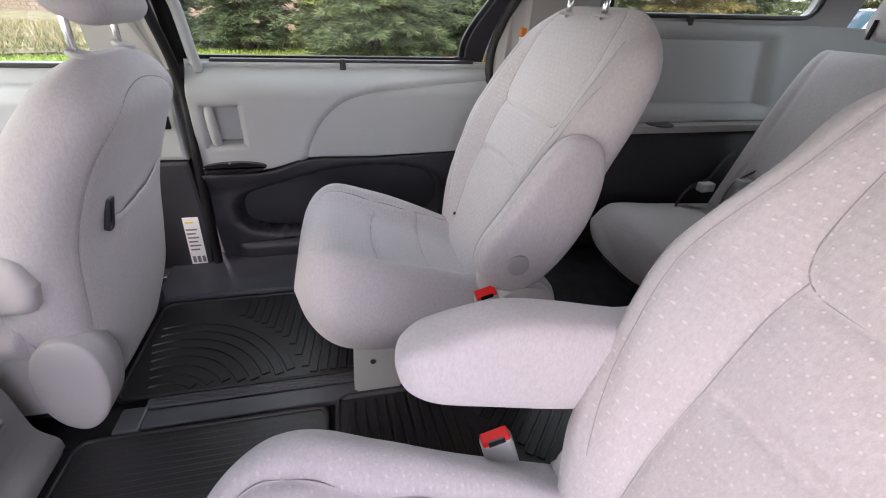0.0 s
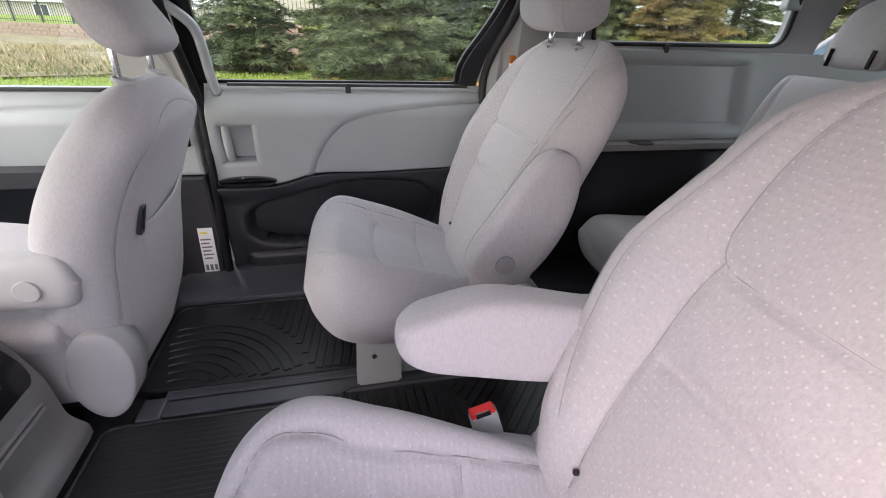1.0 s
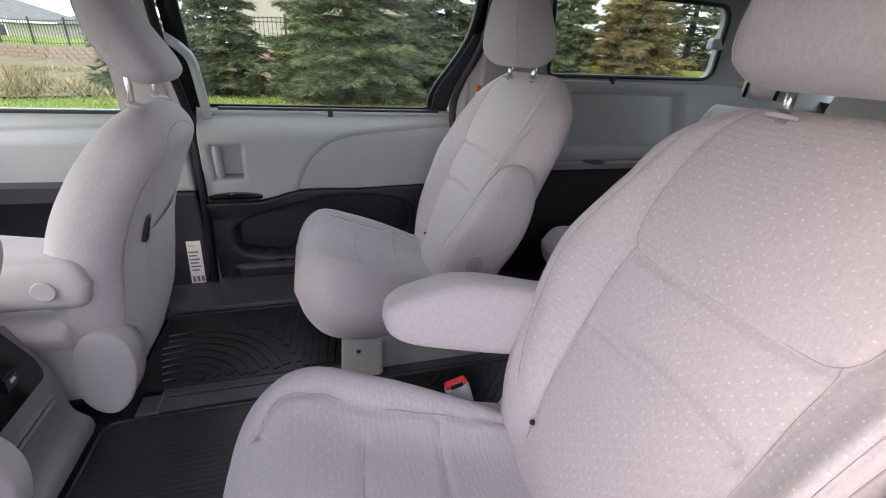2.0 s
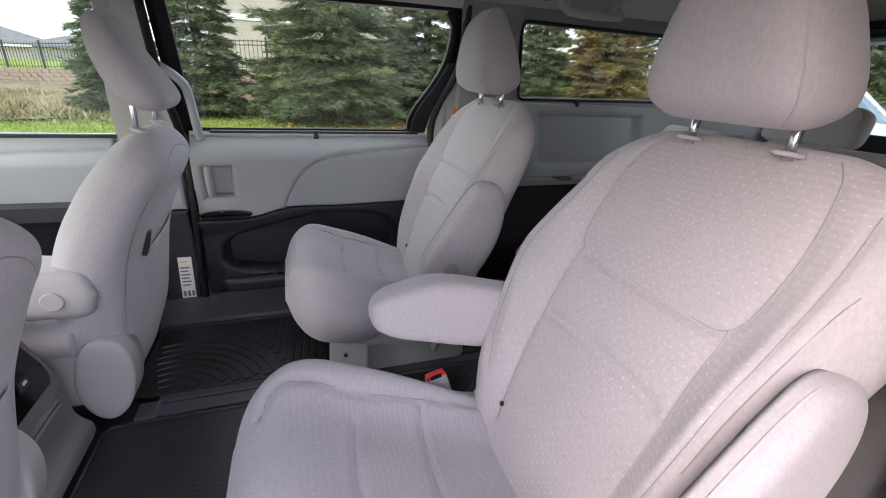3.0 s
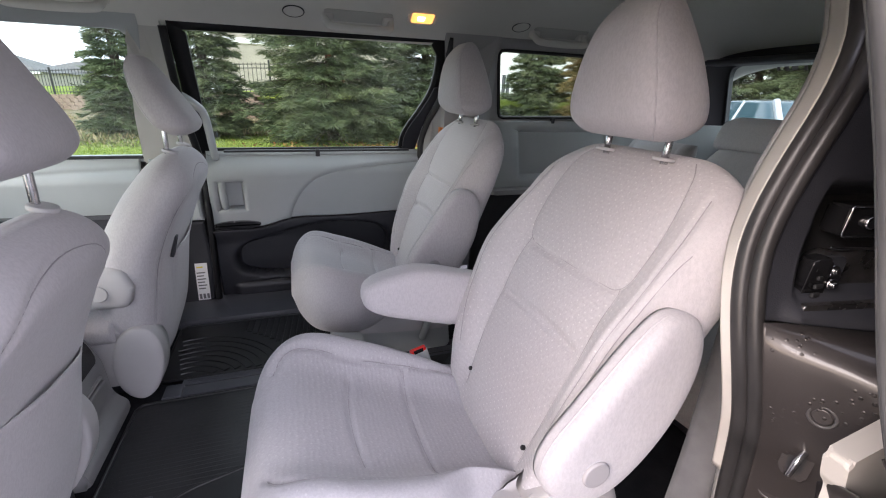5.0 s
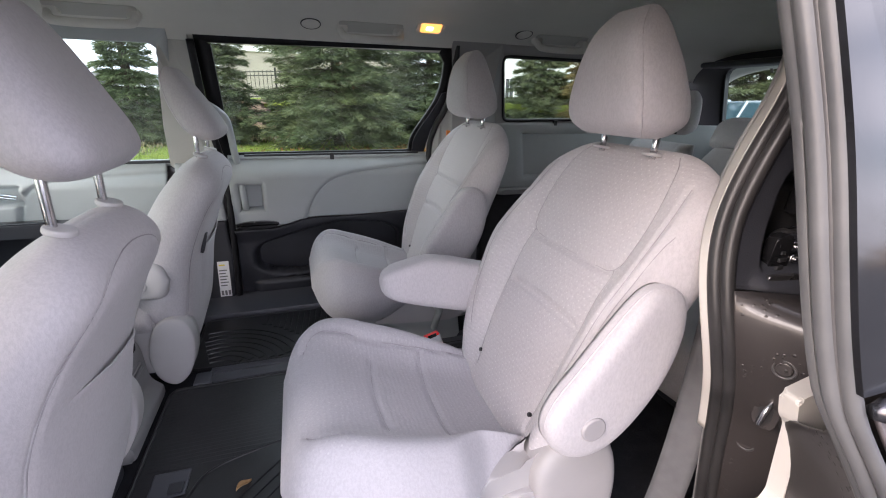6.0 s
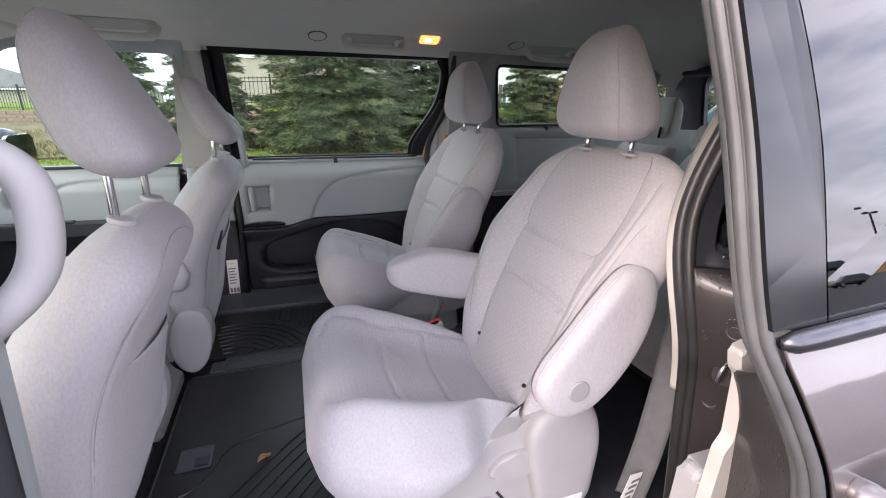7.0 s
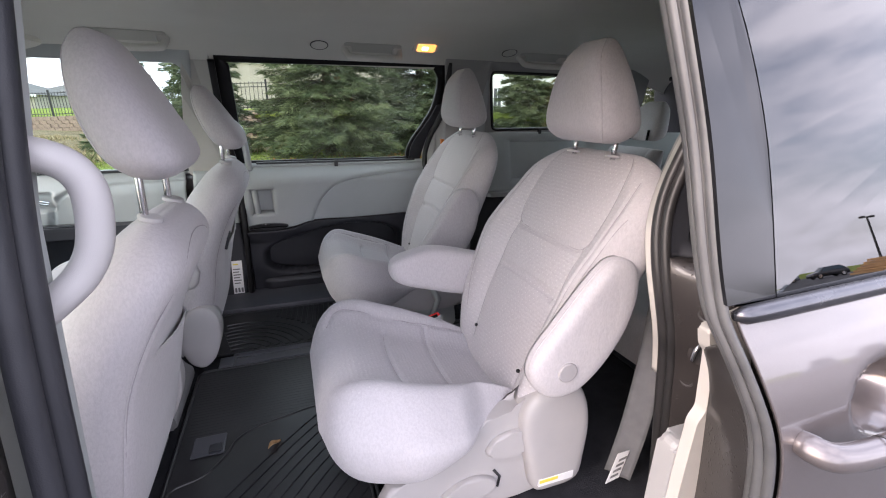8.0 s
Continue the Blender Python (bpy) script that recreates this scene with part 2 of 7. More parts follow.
def tube(points, r, sides=10, bm=None, squash=1.0, closed=False):
    """A round bar along points; r is a number or one per point."""
    bm = bm or bmesh.new()
    p = [Vector(q) for q in points]
    n = len(p)
    rs = r if isinstance(r, (list, tuple)) else [r] * n
    side = None
    rings = []
    for i in range(n):
        if closed:
            d = (p[(i + 1) % n] - p[i - 1]).normalized()
        else:
            d = (p[min(i + 1, n - 1)] - p[max(i - 1, 0)]).normalized()
        if side is None:
            side = d.orthogonal().normalized()
        side = (side - d * side.dot(d)).normalized()
        up = d.cross(side)
        rings.append([bm.verts.new(p[i] + rs[i] * (math.cos(a) * side + squash * math.sin(a) * up)) for a in (2 * math.pi * k / sides for k in range(sides))])
    for i in range(n if closed else n - 1):
        a, b = rings[i], rings[(i + 1) % n]
        for k in range(sides):
            bm.faces.new((a[k], a[(k + 1) % sides], b[(k + 1) % sides], b[k]))
    if not closed:
        bm.faces.new(rings[0][::-1])
        bm.faces.new(rings[-1])
    return bm


def box(lo, hi, bevel=0.0, bm=None, seg=2):
    bm = bm or bmesh.new()
    m = Matrix.Translation([(a + b) / 2 for a, b in zip(lo, hi)]) @ Matrix.Diagonal([b - a for a, b in zip(lo, hi)] + [1])
    made = bmesh.ops.create_cube(bm, size=1, matrix=m)["verts"]
    if bevel:
        edges = {e for v in made for e in v.link_edges}
        bmesh.ops.bevel(bm, geom=list(edges), offset=bevel, segments=seg, affect="EDGES", profile=0.5)
    return bm


def pillow(loop, place, base, wall, swell, p=6.0, q=2.4, rings=12):
    """A cushioned pad: the outline rises straight for wall, then rounds over to a swollen face."""
    n = len(loop)
    cx, cy = sum(a for a, b in loop) / n, sum(b for a, b in loop) / n
    bm = bmesh.new()
    rows = [(1.0, base), (1.0, base + wall * 0.5), (1.0, base + wall)]
    for k in range(1, rings):
        th = math.pi / 2 * k / rings
        rows.append((math.cos(th) ** (2 / p), base + wall + swell * math.sin(th) ** (2 / q)))
    vs = [[bm.verts.new(place(cx + (a - cx) * f, cy + (b - cy) * f, d)) for a, b in loop] for f, d in rows]
    for r0, r1 in zip(vs, vs[1:]):
        for i in range(n):
            bm.faces.new((r0[i], r0[(i + 1) % n], r1[(i + 1) % n], r1[i]))
    top = bm.verts.new(place(cx, cy, base + wall + swell))
    for i in range(n):
        bm.faces.new((vs[-1][i], vs[-1][(i + 1) % n], top))
    bm.faces.new(vs[0][::-1])
    return bm


def slab(outline, place, d0, d1, bevel=0.0, bm=None, seg=2):
    """An outline of (a, b) pairs carried to two depths by place(a, b, d), closed to a plate with rounded rims."""
    bm = bm or bmesh.new()
    lo = [bm.verts.new(place(a, b, d0)) for a, b in outline]
    hi = [bm.verts.new(place(a, b, d1)) for a, b in outline]
    n = len(lo)
    caps = [bm.faces.new(lo[::-1]), bm.faces.new(hi)]
    for i in range(n):
        bm.faces.new((lo[i], lo[(i + 1) % n], hi[(i + 1) % n], hi[i]))
    if bevel:
        edges = [e for f in caps for e in f.edges]
        bmesh.ops.bevel(bm, geom=edges, offset=bevel, segments=seg, affect="EDGES", profile=0.5)
    return bm


def resample(loop, n):
    """n even points on a closed loop of (a, b) pairs."""
    p = [Vector((a, b, 0)) for a, b in loop]
    p.append(p[0])
    d = [0.0]
    for a, b in zip(p, p[1:]):
        d.append(d[-1] + (b - a).length)
    out = []
    for k in range(n):
        s = d[-1] * k / n
        i = max(j for j in range(len(d) - 1) if d[j] <= s)
        q = p[i].lerp(p[i + 1], (s - d[i]) / max(d[i + 1] - d[i], 1e-9))
        out.append((q.x, q.y))
    return out


def rounded(loop, r, n=5):
    """A polygon of (a, b) pairs with rounded corners; r is a number or one per corner."""
    m = len(loop)
    rs = r if isinstance(r, (list, tuple)) else [r] * m
    out = []
    for i in range(m):
        p, a, c = Vector(loop[i]), Vector(loop[i - 1]), Vector(loop[(i + 1) % m])
        ra = min(rs[i], (a - p).length * 0.49, (c - p).length * 0.49)
        s, e = p + (a - p).normalized() * ra, p + (c - p).normalized() * ra
        for k in range(n + 1):
            u = k / n
            q = s * (1 - u) ** 2 + p * 2 * u * (1 - u) + e * u * u
            out.append((q.x, q.y))
    return out


def ring_plate(outer, inner, place, d0, d1, n=120, bm=None):
    """A plate between two outlines, with thickness: a frame round an opening."""
    bm = bm or bmesh.new()
    inner = resample(inner, n)
    ox = resample(outer, 4 * n)
    outer = []
    cx, cz = sum(p[0] for p in inner) / n, sum(p[1] for p in inner) / n
    for a, b in inner:
        ang = math.atan2(b - cz, a - cx)
        outer.append(min(ox, key=lambda q: abs((math.atan2(q[1] - cz, q[0] - cx) - ang + math.pi) % (2 * math.pi) - math.pi)))
    v = [[bm.verts.new(place(a, b, d)) for a, b in loop] for loop, d in ((inner, d0), (outer, d0), (outer, d1), (inner, d1))]
    for k in range(4):
        p, q = v[k], v[(k + 1) % 4]
        for i in range(n):
            j = (i + 1) % n
            f = [p[i], p[j], q[j], q[i]]
            bm.faces.new(f)
    return bm


def sheet(name, fn, nu, nv, mat, parent=None, label="", thick=0.0, uv=None, closed=False, caps=False):
    """A grid surface fn(u, v), u and v from 0 to 1; closed joins u = 1 to u = 0. thick: a second skin that far along -normal."""
    ku = nu if closed else nu + 1
    verts = [fn(i / nu, j / nv) for j in range(nv + 1) for i in range(ku)]
    faces = []
    for j in range(nv):
        for i in range(nu):
            i2 = (i + 1) % ku
            faces.append((j * ku + i, j * ku + i2, (j + 1) * ku + i2, (j + 1) * ku + i))
    if caps:
        faces.append(tuple(range(ku))[::-1])
        faces.append(tuple(nv * ku + i for i in range(ku)))
    me = bpy.data.meshes.new(name)
    me.from_pydata([tuple(v) for v in verts], [], faces)
    if uv:
        lay = me.uv_layers.new(name="cloth")
        co = [uv(i / nu, j / nv) for j in range(nv + 1) for i in range(ku)]
        flat = []
        for loop in me.loops:
            flat.extend(co[loop.vertex_index])
        lay.data.foreach_set("uv", flat)
    bm = bmesh.new()
    bm.from_mesh(me)
    bmesh.ops.recalc_face_normals(bm, faces=bm.faces)
    if thick:
        bmesh.ops.solidify(bm, geom=bm.faces[:], thickness=thick)
    bm.to_mesh(me)
    bm.free()
    return link_mesh(name, me, mat, parent, label, True)


def seg_dist(px, py, line):
    """Distance of a point from a polyline of pairs."""
    best = 9.0
    for (ax, ay), (bx, by) in zip(line, line[1:]):
        dx, dy = bx - ax, by - ay
        u = max(0.0, min(1.0, ((px - ax) * dx + (py - ay) * dy) / (dx * dx + dy * dy + 1e-12)))
        best = min(best, math.hypot(px - ax - u * dx, py - ay - u * dy))
    return best


def smooth(a, b, x):
    u = max(0.0, min(1.0, (x - a) / (b - a)))
    return u * u * (3 - 2 * u)


def disc(centre, axis, r, depth, bevel=0.002, sides=28):
    """A short round knob along an axis."""
    bm = bmesh.new()
    q = Vector(axis).normalized().to_track_quat("Z", "Y").to_matrix().to_4x4()
    made = bmesh.ops.create_cone(bm, cap_ends=True, segments=sides, radius1=r, radius2=r, depth=depth, matrix=Matrix.Translation(centre) @ q)
    if bevel:
        rims = [e for e in bm.edges if abs(e.calc_length() - 2 * r * math.sin(math.pi / sides)) < 1e-5]
        bmesh.ops.bevel(bm, geom=rims, offset=bevel, segments=2, affect="EDGES", profile=0.5)
    return bm


# ---- cabin measures ----
FLOOR = 0.45
MID = 0.04            # centre line of the cabin
SILL_Y, SILL_Z = 0.925, 1.08


def far_glass(x, z, d=0.0):
    """A point of the far side's leaning window plane; d outwards."""
    return Vector((x, SILL_Y - 0.38 * (z - SILL_Z) + d, z))


def liner_z(y):
    q = min(abs(y - MID) / 0.78, 1.0)
    return 1.20 + 0.405 * (1 - q**5) ** 0.2


# ---- cabin shell ----
floor = sheet("floor", lambda u, v: (-1.6 + 4.0 * u, -0.80 + 1.62 * v, FLOOR - 0.012 + 0.004 * noise.noise((u * 30, v * 14, 0))), 60, 40, CARPET, thick=0.03)
tagged(floor, "charcoal carpeted van floor", "floor", kind="structure")


def liner(u, v):
    y = MID + 0.742 * math.sin((u - 0.5) * math.pi)
    x = -1.25 + 3.55 * v
    drop = 0.16 * smooth(1.75, 2.3, x) + 0.20 * smooth(-0.75, -1.25, x)
    return Vector((x, y, liner_z(y) - drop * 0.75))


ceiling = sheet("ceiling", liner, 48, 60, LINER, thick=-0.02)
tagged(ceiling, "grey cloth headliner curving down to the windows", "ceiling", kind="structure")
roof = sheet("roof", lambda u, v: liner(u, v) + Vector((0, 0.11 * (u - 0.5), 0.06)), 32, 30, PAINT_DRY, thick=0.004)
tagged(roof, "brown grey metallic van roof", "roof", kind="structure")


def far_trim_y(z):
    """The far side's inner trim: upright below, leaning out to the sill."""
    return 0.86 + 0.06 * smooth(0.98, SILL_Z, z) + 0.02 * smooth(0.62, 0.45, z)


# far sliding door
door = thing("sliding_door", "closed grey and charcoal sliding side door with window", "door", (0.25, 0.88, FLOOR))
DO = Vector(door.location)


def border(x):
    return hermite(x, (-0.19, -0.10, 0.0, 0.11, 0.31, 0.56, 0.70), (0.772, 0.772, 0.776, 0.803, 0.803, 0.81, 0.815))


ARC = [(0.108, 0.806), (0.130, 0.862), (0.165, 0.918), (0.222, 0.968), (0.30, 0.992), (0.45, 1.008), (0.655, 1.022), (0.69, 1.024)]
ARC = [(p.x, p.y) for p in spline([(a, b, 0) for a, b in ARC], 5)]


def upper(u, v):
    x = -0.185 + 0.875 * u
    z = border(x) + (SILL_Z - 0.006 - border(x)) * v
    y = far_trim_y(z)
    y += 0.009 * smooth(0.012, 0.0, seg_dist(x, z, ARC))
    y += 0.010 * smooth(-0.005, 0.005, hermite(x, [p[0] for p in ARC[::5]], [p[1] for p in ARC[::5]]) - z) if x > 0.09 else 0.0
    rec = smooth(-0.166, -0.156, x) * smooth(-0.048, -0.058, x) * smooth(0.836, 0.848, z) * smooth(0.972, 0.960, z)
    y += 0.045 * rec
    return Vector((x, y, z)) - DO


sheet("upper_panel", upper, 220, 90, GREY, door, "light grey moulded door trim", thick=-0.012)


def lower(u, v):
    x = -0.19 + 0.885 * u
    z = 0.44 + (border(x) - 0.004 - 0.44) * v
    y = far_trim_y(z) + 0.004
    pk = smooth(1.0, 0.80, (abs(x - 0.21) / 0.345) ** 3.2 + (abs(z - 0.63 - 0.03 * smooth(-0.1, 0.3, x)) / (0.105 + 0.02 * smooth(-0.1, 0.3, x))) ** 2.8)
    lip = smooth(-0.15, -0.10, x) * smooth(0.62, 0.5, x) * smooth(0.455, 0.475, z) * smooth(0.52, 0.505, z)
    y += 0.06 * pk - 0.02 * lip
    y -= 0.02 * smooth(0.70, border(x), z) * smooth(0.2, 0.0, x)
    return Vector((x, y, z)) - DO


sheet("lower_panel", lower, 110, 60, DARK, door, "charcoal lower door trim with a moulded pocket", thick=-0.012)
# pull handle in its recess
rim = rounded([(-0.176, 0.830), (-0.046, 0.834), (-0.040, 0.978), (-0.172, 0.980)], 0.018)
hole = rounded([(-0.164, 0.843), (-0.058, 0.846), (-0.052, 0.964), (-0.162, 0.966)], 0.014)
part("handle_bezel", ring_plate(rim, hole, lambda a, b, d: Vector((a, far_trim_y(b) - d, b)) - DO, -0.006, 0.006, 80), GREY, door, "grey frame round the pull handle", True)
part("pull_handle", tube(spline([Vector((-0.135, 0.872, 0.852)) - DO, Vector((-0.134, 0.858, 0.875)) - DO, Vector((-0.137, 0.857, 0.93)) - DO, Vector((-0.140, 0.872, 0.96)) - DO], 6), 0.014, 12), GREY, door, "upright grey door pull", True)
oval = [(-0.098 + 0.092 * math.cos(a) * (1 if math.cos(a) > 0 else 0.95), 0.787 + 0.0165 * math.sin(a)) for a in (2 * math.pi * k / 40 for k in range(40))]
part("switch_bezel", slab(oval, lambda a, b, d: Vector((a, far_trim_y(b) - d, b)) - DO, -0.01, 0.03, 0.008, seg=3), BLACK, door, "black gloss oval switch panel", True)
part("window_switch", box(Vector((-0.125, 0.824, 0.795)) - DO, Vector((-0.085, 0.846, 0.803)) - DO, 0.003), BLACK, door)
part("switch_button", disc(Vector((-0.105, 0.828, 0.803)) - DO, (0, 0, 1), 0.004, 0.003, 0), STEEL, door)
# its window
RIGHT_EDGE = curve2([(0.603, 1.085), (0.606, 1.130), (0.628, 1.182), (0.672, 1.250), (0.712, 1.325), (0.728, 1.400), (0.729, 1.465)], 5)
TRIM_EDGE = curve2([(0.676, 1.075), (0.684, 1.12), (0.702, 1.187), (0.732, 1.250), (0.757, 1.316), (0.768, 1.40), (0.768, 1.53)], 5)
WIN = rounded([(-0.178, 1.084), (0.595, 1.085)], 0.01, 2) + RIGHT_EDGE + rounded([(0.727, 1.508), (-0.202, 1.495)], 0.03, 5)
WIN_OUT = rounded([(-0.230, 1.060), (0.66, 1.060)], 0.01, 2) + TRIM_EDGE + rounded([(0.768, 1.545), (-0.252, 1.535)], 0.03, 5)
part("window_frame", ring_plate(WIN_OUT, WIN, lambda a, b, d: far_glass(a, b, d) - DO, 0.008, 0.04, 160), JET, door, "black window surround", True)
part("window_pane", slab(rounded([(-0.215, 1.065), (0.66, 1.065), (0.75, 1.34), (0.75, 1.52), (-0.235, 1.51)], 0.02), lambda a, b, d: far_glass(a, b, d) - DO, 0.022, 0.026), GLASS_TINT, door, "tinted side glass").visible_shadow = False
part("sill_strip", box(Vector((-0.12, 0.900, 1.070)) - DO, Vector((0.64, 0.922, 1.080)) - DO, 0.003), RUBBER, door, "black window wiper strip")
part("sill_edge", box(Vector((-0.18, 0.895, 1.058)) - DO, Vector((0.69, 0.930, 1.071)) - DO, 0.005), GREY, door)
part("blind_hook", box(Vector((0.232, 0.893, 1.050)) - DO, Vector((0.250, 0.912, 1.082)) - DO, 0.003), RUBBER, door, "small black hook at the sill")
corner = [(0.612, 1.080)] + [(a + 0.012, b) for a, b in RIGHT_EDGE[:22]] + [(a - 0.004, b) for a, b in TRIM_EDGE[::-1] if b < 1.36]
part("corner_cover", slab(corner, lambda a, b, d: far_glass(a, b, d) - DO, -0.010, 0.006, 0.004), DARK, door, "charcoal rear corner cover", True)
sheet("outer_skin", lambda u, v: Vector((-0.24 + 0.99 * u, 0.955 + 0.05 * math.sin(v * 3.0), 0.36 + 0.70 * v)) - DO, 20, 16, PAINT_DRY, door, thick=0.003)

# far middle pillar between the front and the sliding door
pillar = thing("pillar_trim", "grey upper and charcoal lower trim of the middle pillar", "pillar trim", (-0.29, 0.86, FLOOR), kind="structure")
PO = Vector(pillar.location)
lowp = [(-0.42, 0.455), (-0.225, 0.455), (-0.205, 0.60), (-0.215, 0.812), (-0.40, 0.812), (-0.44, 0.60)]
part("lower_cover", slab(lowp, lambda a, b, d: Vector((a, 0.845 + d, b)) - PO, -0.01, 0.05, 0.012), DARK, pillar, "charcoal lower pillar cover")
midp = [(-0.40, 0.814), (-0.215, 0.814), (-0.225, 1.05), (-0.38, 1.05)]
part("middle_cover", slab(midp, lambda a, b, d: Vector((a, 0.845 + 0.045 * smooth(0.9, 1.06, b) + d, b)) - PO, -0.012, 0.05, 0.012), GREY, pillar, "light grey middle pillar cover")


def upper_post(a, b, d):
    """The upper pillar cover sinks back where it meets the headliner."""
    return far_glass(a, b, d * smooth(1.57, 1.40, b) + 0.03 * smooth(1.42, 1.56, b)) - PO


upp = rounded([(-0.40, 1.03), (-0.222, 1.03), (-0.228, 1.2), (-0.232, 1.30), (-0.235, 1.40), (-0.237, 1.47), (-0.237, 1.553), (-0.31, 1.553), (-0.335, 1.50), (-0.345, 1.45), (-0.358, 1.36), (-0.385, 1.2)], 0.01)
part("upper_cover", slab(upp, upper_post, -0.03, 0.03, 0.012), LINER_EDGE, pillar, "light grey upper pillar cover")
part("belt_slot", box(Vector((-0.262, 0.828, 0.905)) - PO, Vector((-0.235, 0.838, 0.94)) - PO, 0.003), BLACK, pillar, "black belt guide slot")
part("pillar_seal", tube(spline([Vector((-0.205, 0.842, 0.46)) - PO, Vector((-0.195, 0.845, 0.80)) - PO, Vector((-0.20, 0.875, 1.03)) - PO, Vector((-0.226, 0.82, 1.25)) - PO, Vector((-0.230, 0.75, 1.50)) - PO], 8), 0.013, 10), JET, pillar, "black rubber door seal", True)
grip_pts = [(-0.150, 0.895, 1.05), (-0.152, 0.872, 1.10), (-0.155, 0.855, 1.17), (-0.163, 0.845, 1.225), (-0.187, 0.828, 1.258), (-0.225, 0.825, 1.285)]
part("assist_grip", tube(spline([Vector(p) - PO for p in grip_pts], 8), 0.014, 12), GREY, pillar, "light grey upright grab bar", True)

# warning label on the pillar
label = thing("warning_label", "white paper label with grey print on the pillar", "label", (-0.24, 0.833, 0.55))
LO = Vector((-0.255, 0.833, 0.55))
part("paper", slab([(-0.296, 0.472), (-0.250, 0.472), (-0.245, 0.636), (-0.290, 0.636)], lambda a, b, d: Vector((a, 0.8335 - d, b)) - LO, 0, 0.001), PAPER, label)
part("heading", box(Vector((-0.285, 0.8315, 0.616)) - LO, Vector((-0.262, 0.8325, 0.622)) - LO), YELLOW, label)
for k in range(6):
    part("print_line", box(Vector((-0.288, 0.8315, 0.592 - 0.014 * k)) - LO, Vector((-0.256 - 0.006 * (k % 2), 0.8325, 0.597 - 0.014 * k)) - LO), INK, label)
for k in range(3):
    part("print_figure", box(Vector((-0.290 + 0.014 * k, 0.8315, 0.478)) - LO, Vector((-0.281 + 0.014 * k, 0.8325, 0.50)) - LO), INK, label)

# far rear pillar and quarter side
quarter = thing("quarter_trim", "grey rear quarter side trim with a shelf and window", "side trim", (1.3, 0.85, FLOOR), kind="structure")
QO = Vector(quarter.location)
cpil = rounded([(0.765, 0.50), (1.02, 0.50), (1.02, 1.16), (1.01, 1.22), (0.985, 1.50), (0.99, 1.553), (0.745, 1.553), (0.772, 1.40), (0.762, 1.32), (0.737, 1.25), (0.706, 1.18), (0.690, 1.10), (0.700, 0.80)], 0.012)


def far_side(a, b, d):
    return Vector((a, far_trim_y(b) if b < SILL_Z else far_glass(a, b).y, b)) + Vector((0, d, 0))


part("pillar_cover", slab(cpil, lambda a, b, d: far_side(a, b, d) - QO, -0.014, 0.03, 0.012), MIDGREY, quarter, "grey rear pillar cover")
part("pillar_seal", tube(spline([Vector((0.71, 0.85, 0.5)) - QO, Vector((0.705, 0.85, 0.85)) - QO, Vector((0.690, 0.890, 1.07)) - QO, Vector((0.712, 0.865, 1.19)) - QO, Vector((0.742, 0.835, 1.26)) - QO, Vector((0.768, 0.80, 1.35)) - QO, Vector((0.772, 0.752, 1.53)) - QO], 8), 0.014, 10), RUBBER, quarter, "black rubber door seal", True)


def side_panel(u, v):
    x = 0.93 + 1.35 * u
    z = 0.905 + 0.30 * v
    y = 0.80 + 0.07 * v + 0.03 * smooth(1.13, 1.16, x) * smooth(1.72, 1.66, x) * smooth(0.93, 0.95, z) * smooth(1.185, 1.165, z)
    y -= 0.22 * smooth(1.7, 2.3, x)
    return Vector((x, y, z)) - QO


sheet("side_panel", side_panel, 90, 40, GREY, quarter, "grey quarter trim with a pressed inset", thick=-0.02)
part("shelf", slab(rounded([(0.98, 0.80), (1.0, 0.735), (1.70, 0.735), (1.72, 0.80)], 0.015), lambda a, b, d: Vector((a, b, 0.885 + d)) - QO, 0, 0.022, 0.006), MIDGREY, quarter, "grey side shelf")
part("cup_tray", disc(Vector((1.26, 0.765, 0.908)) - QO, (0, 0, 1), 0.045, 0.004), DARK, quarter)
sheet("lower_side", lambda u, v: Vector((0.90 + 1.38 * u, 0.80 - 0.05 * math.sin(v * 3.1), 0.44 + 0.445 * v)) - QO, 30, 16, DARK, quarter, "charcoal lower side lining", thick=-0.02)
QW = rounded([(1.055, 1.222), (1.835, 1.232), (1.74, 1.492), (0.985, 1.497)], [0.025, 0.06, 0.06, 0.03], 6)
QW_OUT = rounded([(1.0, 1.185), (2.0, 1.185), (1.95, 1.545), (0.955, 1.55)], 0.02)
part("window_frame", ring_plate(QW_OUT, QW, lambda a, b, d: far_glass(a, b, d) - QO, -0.012, 0.03, 140), MIDGREY, quarter, "grey window surround", True)
part("window_seal", tube([far_glass(a, b, -0.01) - QO for a, b in resample(QW, 110)], 0.008, 8, closed=True), RUBBER, quarter, "black glass edge", True)
part("window_pane", slab(QW_OUT, lambda a, b, d: far_glass(a, b, d) - QO, 0.016, 0.020), GLASS_TINT, quarter, "tinted quarter glass").visible_shadow = False
part("blind_hook", box(Vector((1.33, 0.848, 1.196)) - QO, Vector((1.35, 0.862, 1.226)) - QO, 0.003), RUBBER, quarter)
part("window_latch", box(Vector((1.735, 0.80, 1.345)) - QO, Vector((1.80, 0.835, 1.385)) - QO, 0.008), GREY, quarter, "grey vent window latch")
part("latch_arm", box(Vector((1.79, 0.815, 1.36)) - QO, Vector((1.83, 0.84, 1.378)) - QO, 0.005), BLACK, quarter)
tag2 = thing("airbag_tag", "small orange and white tag on the rear pillar", "label", (0.757, 0.845, 1.118))
part("tag_top", box((-0.002, -0.030, 0.038), (0.03, -0.013, 0.062)), ORANGE, tag2)
part("tag_body", box((-0.002, -0.030, 0.0), (0.03, -0.013, 0.0375)), PAPER, tag2)

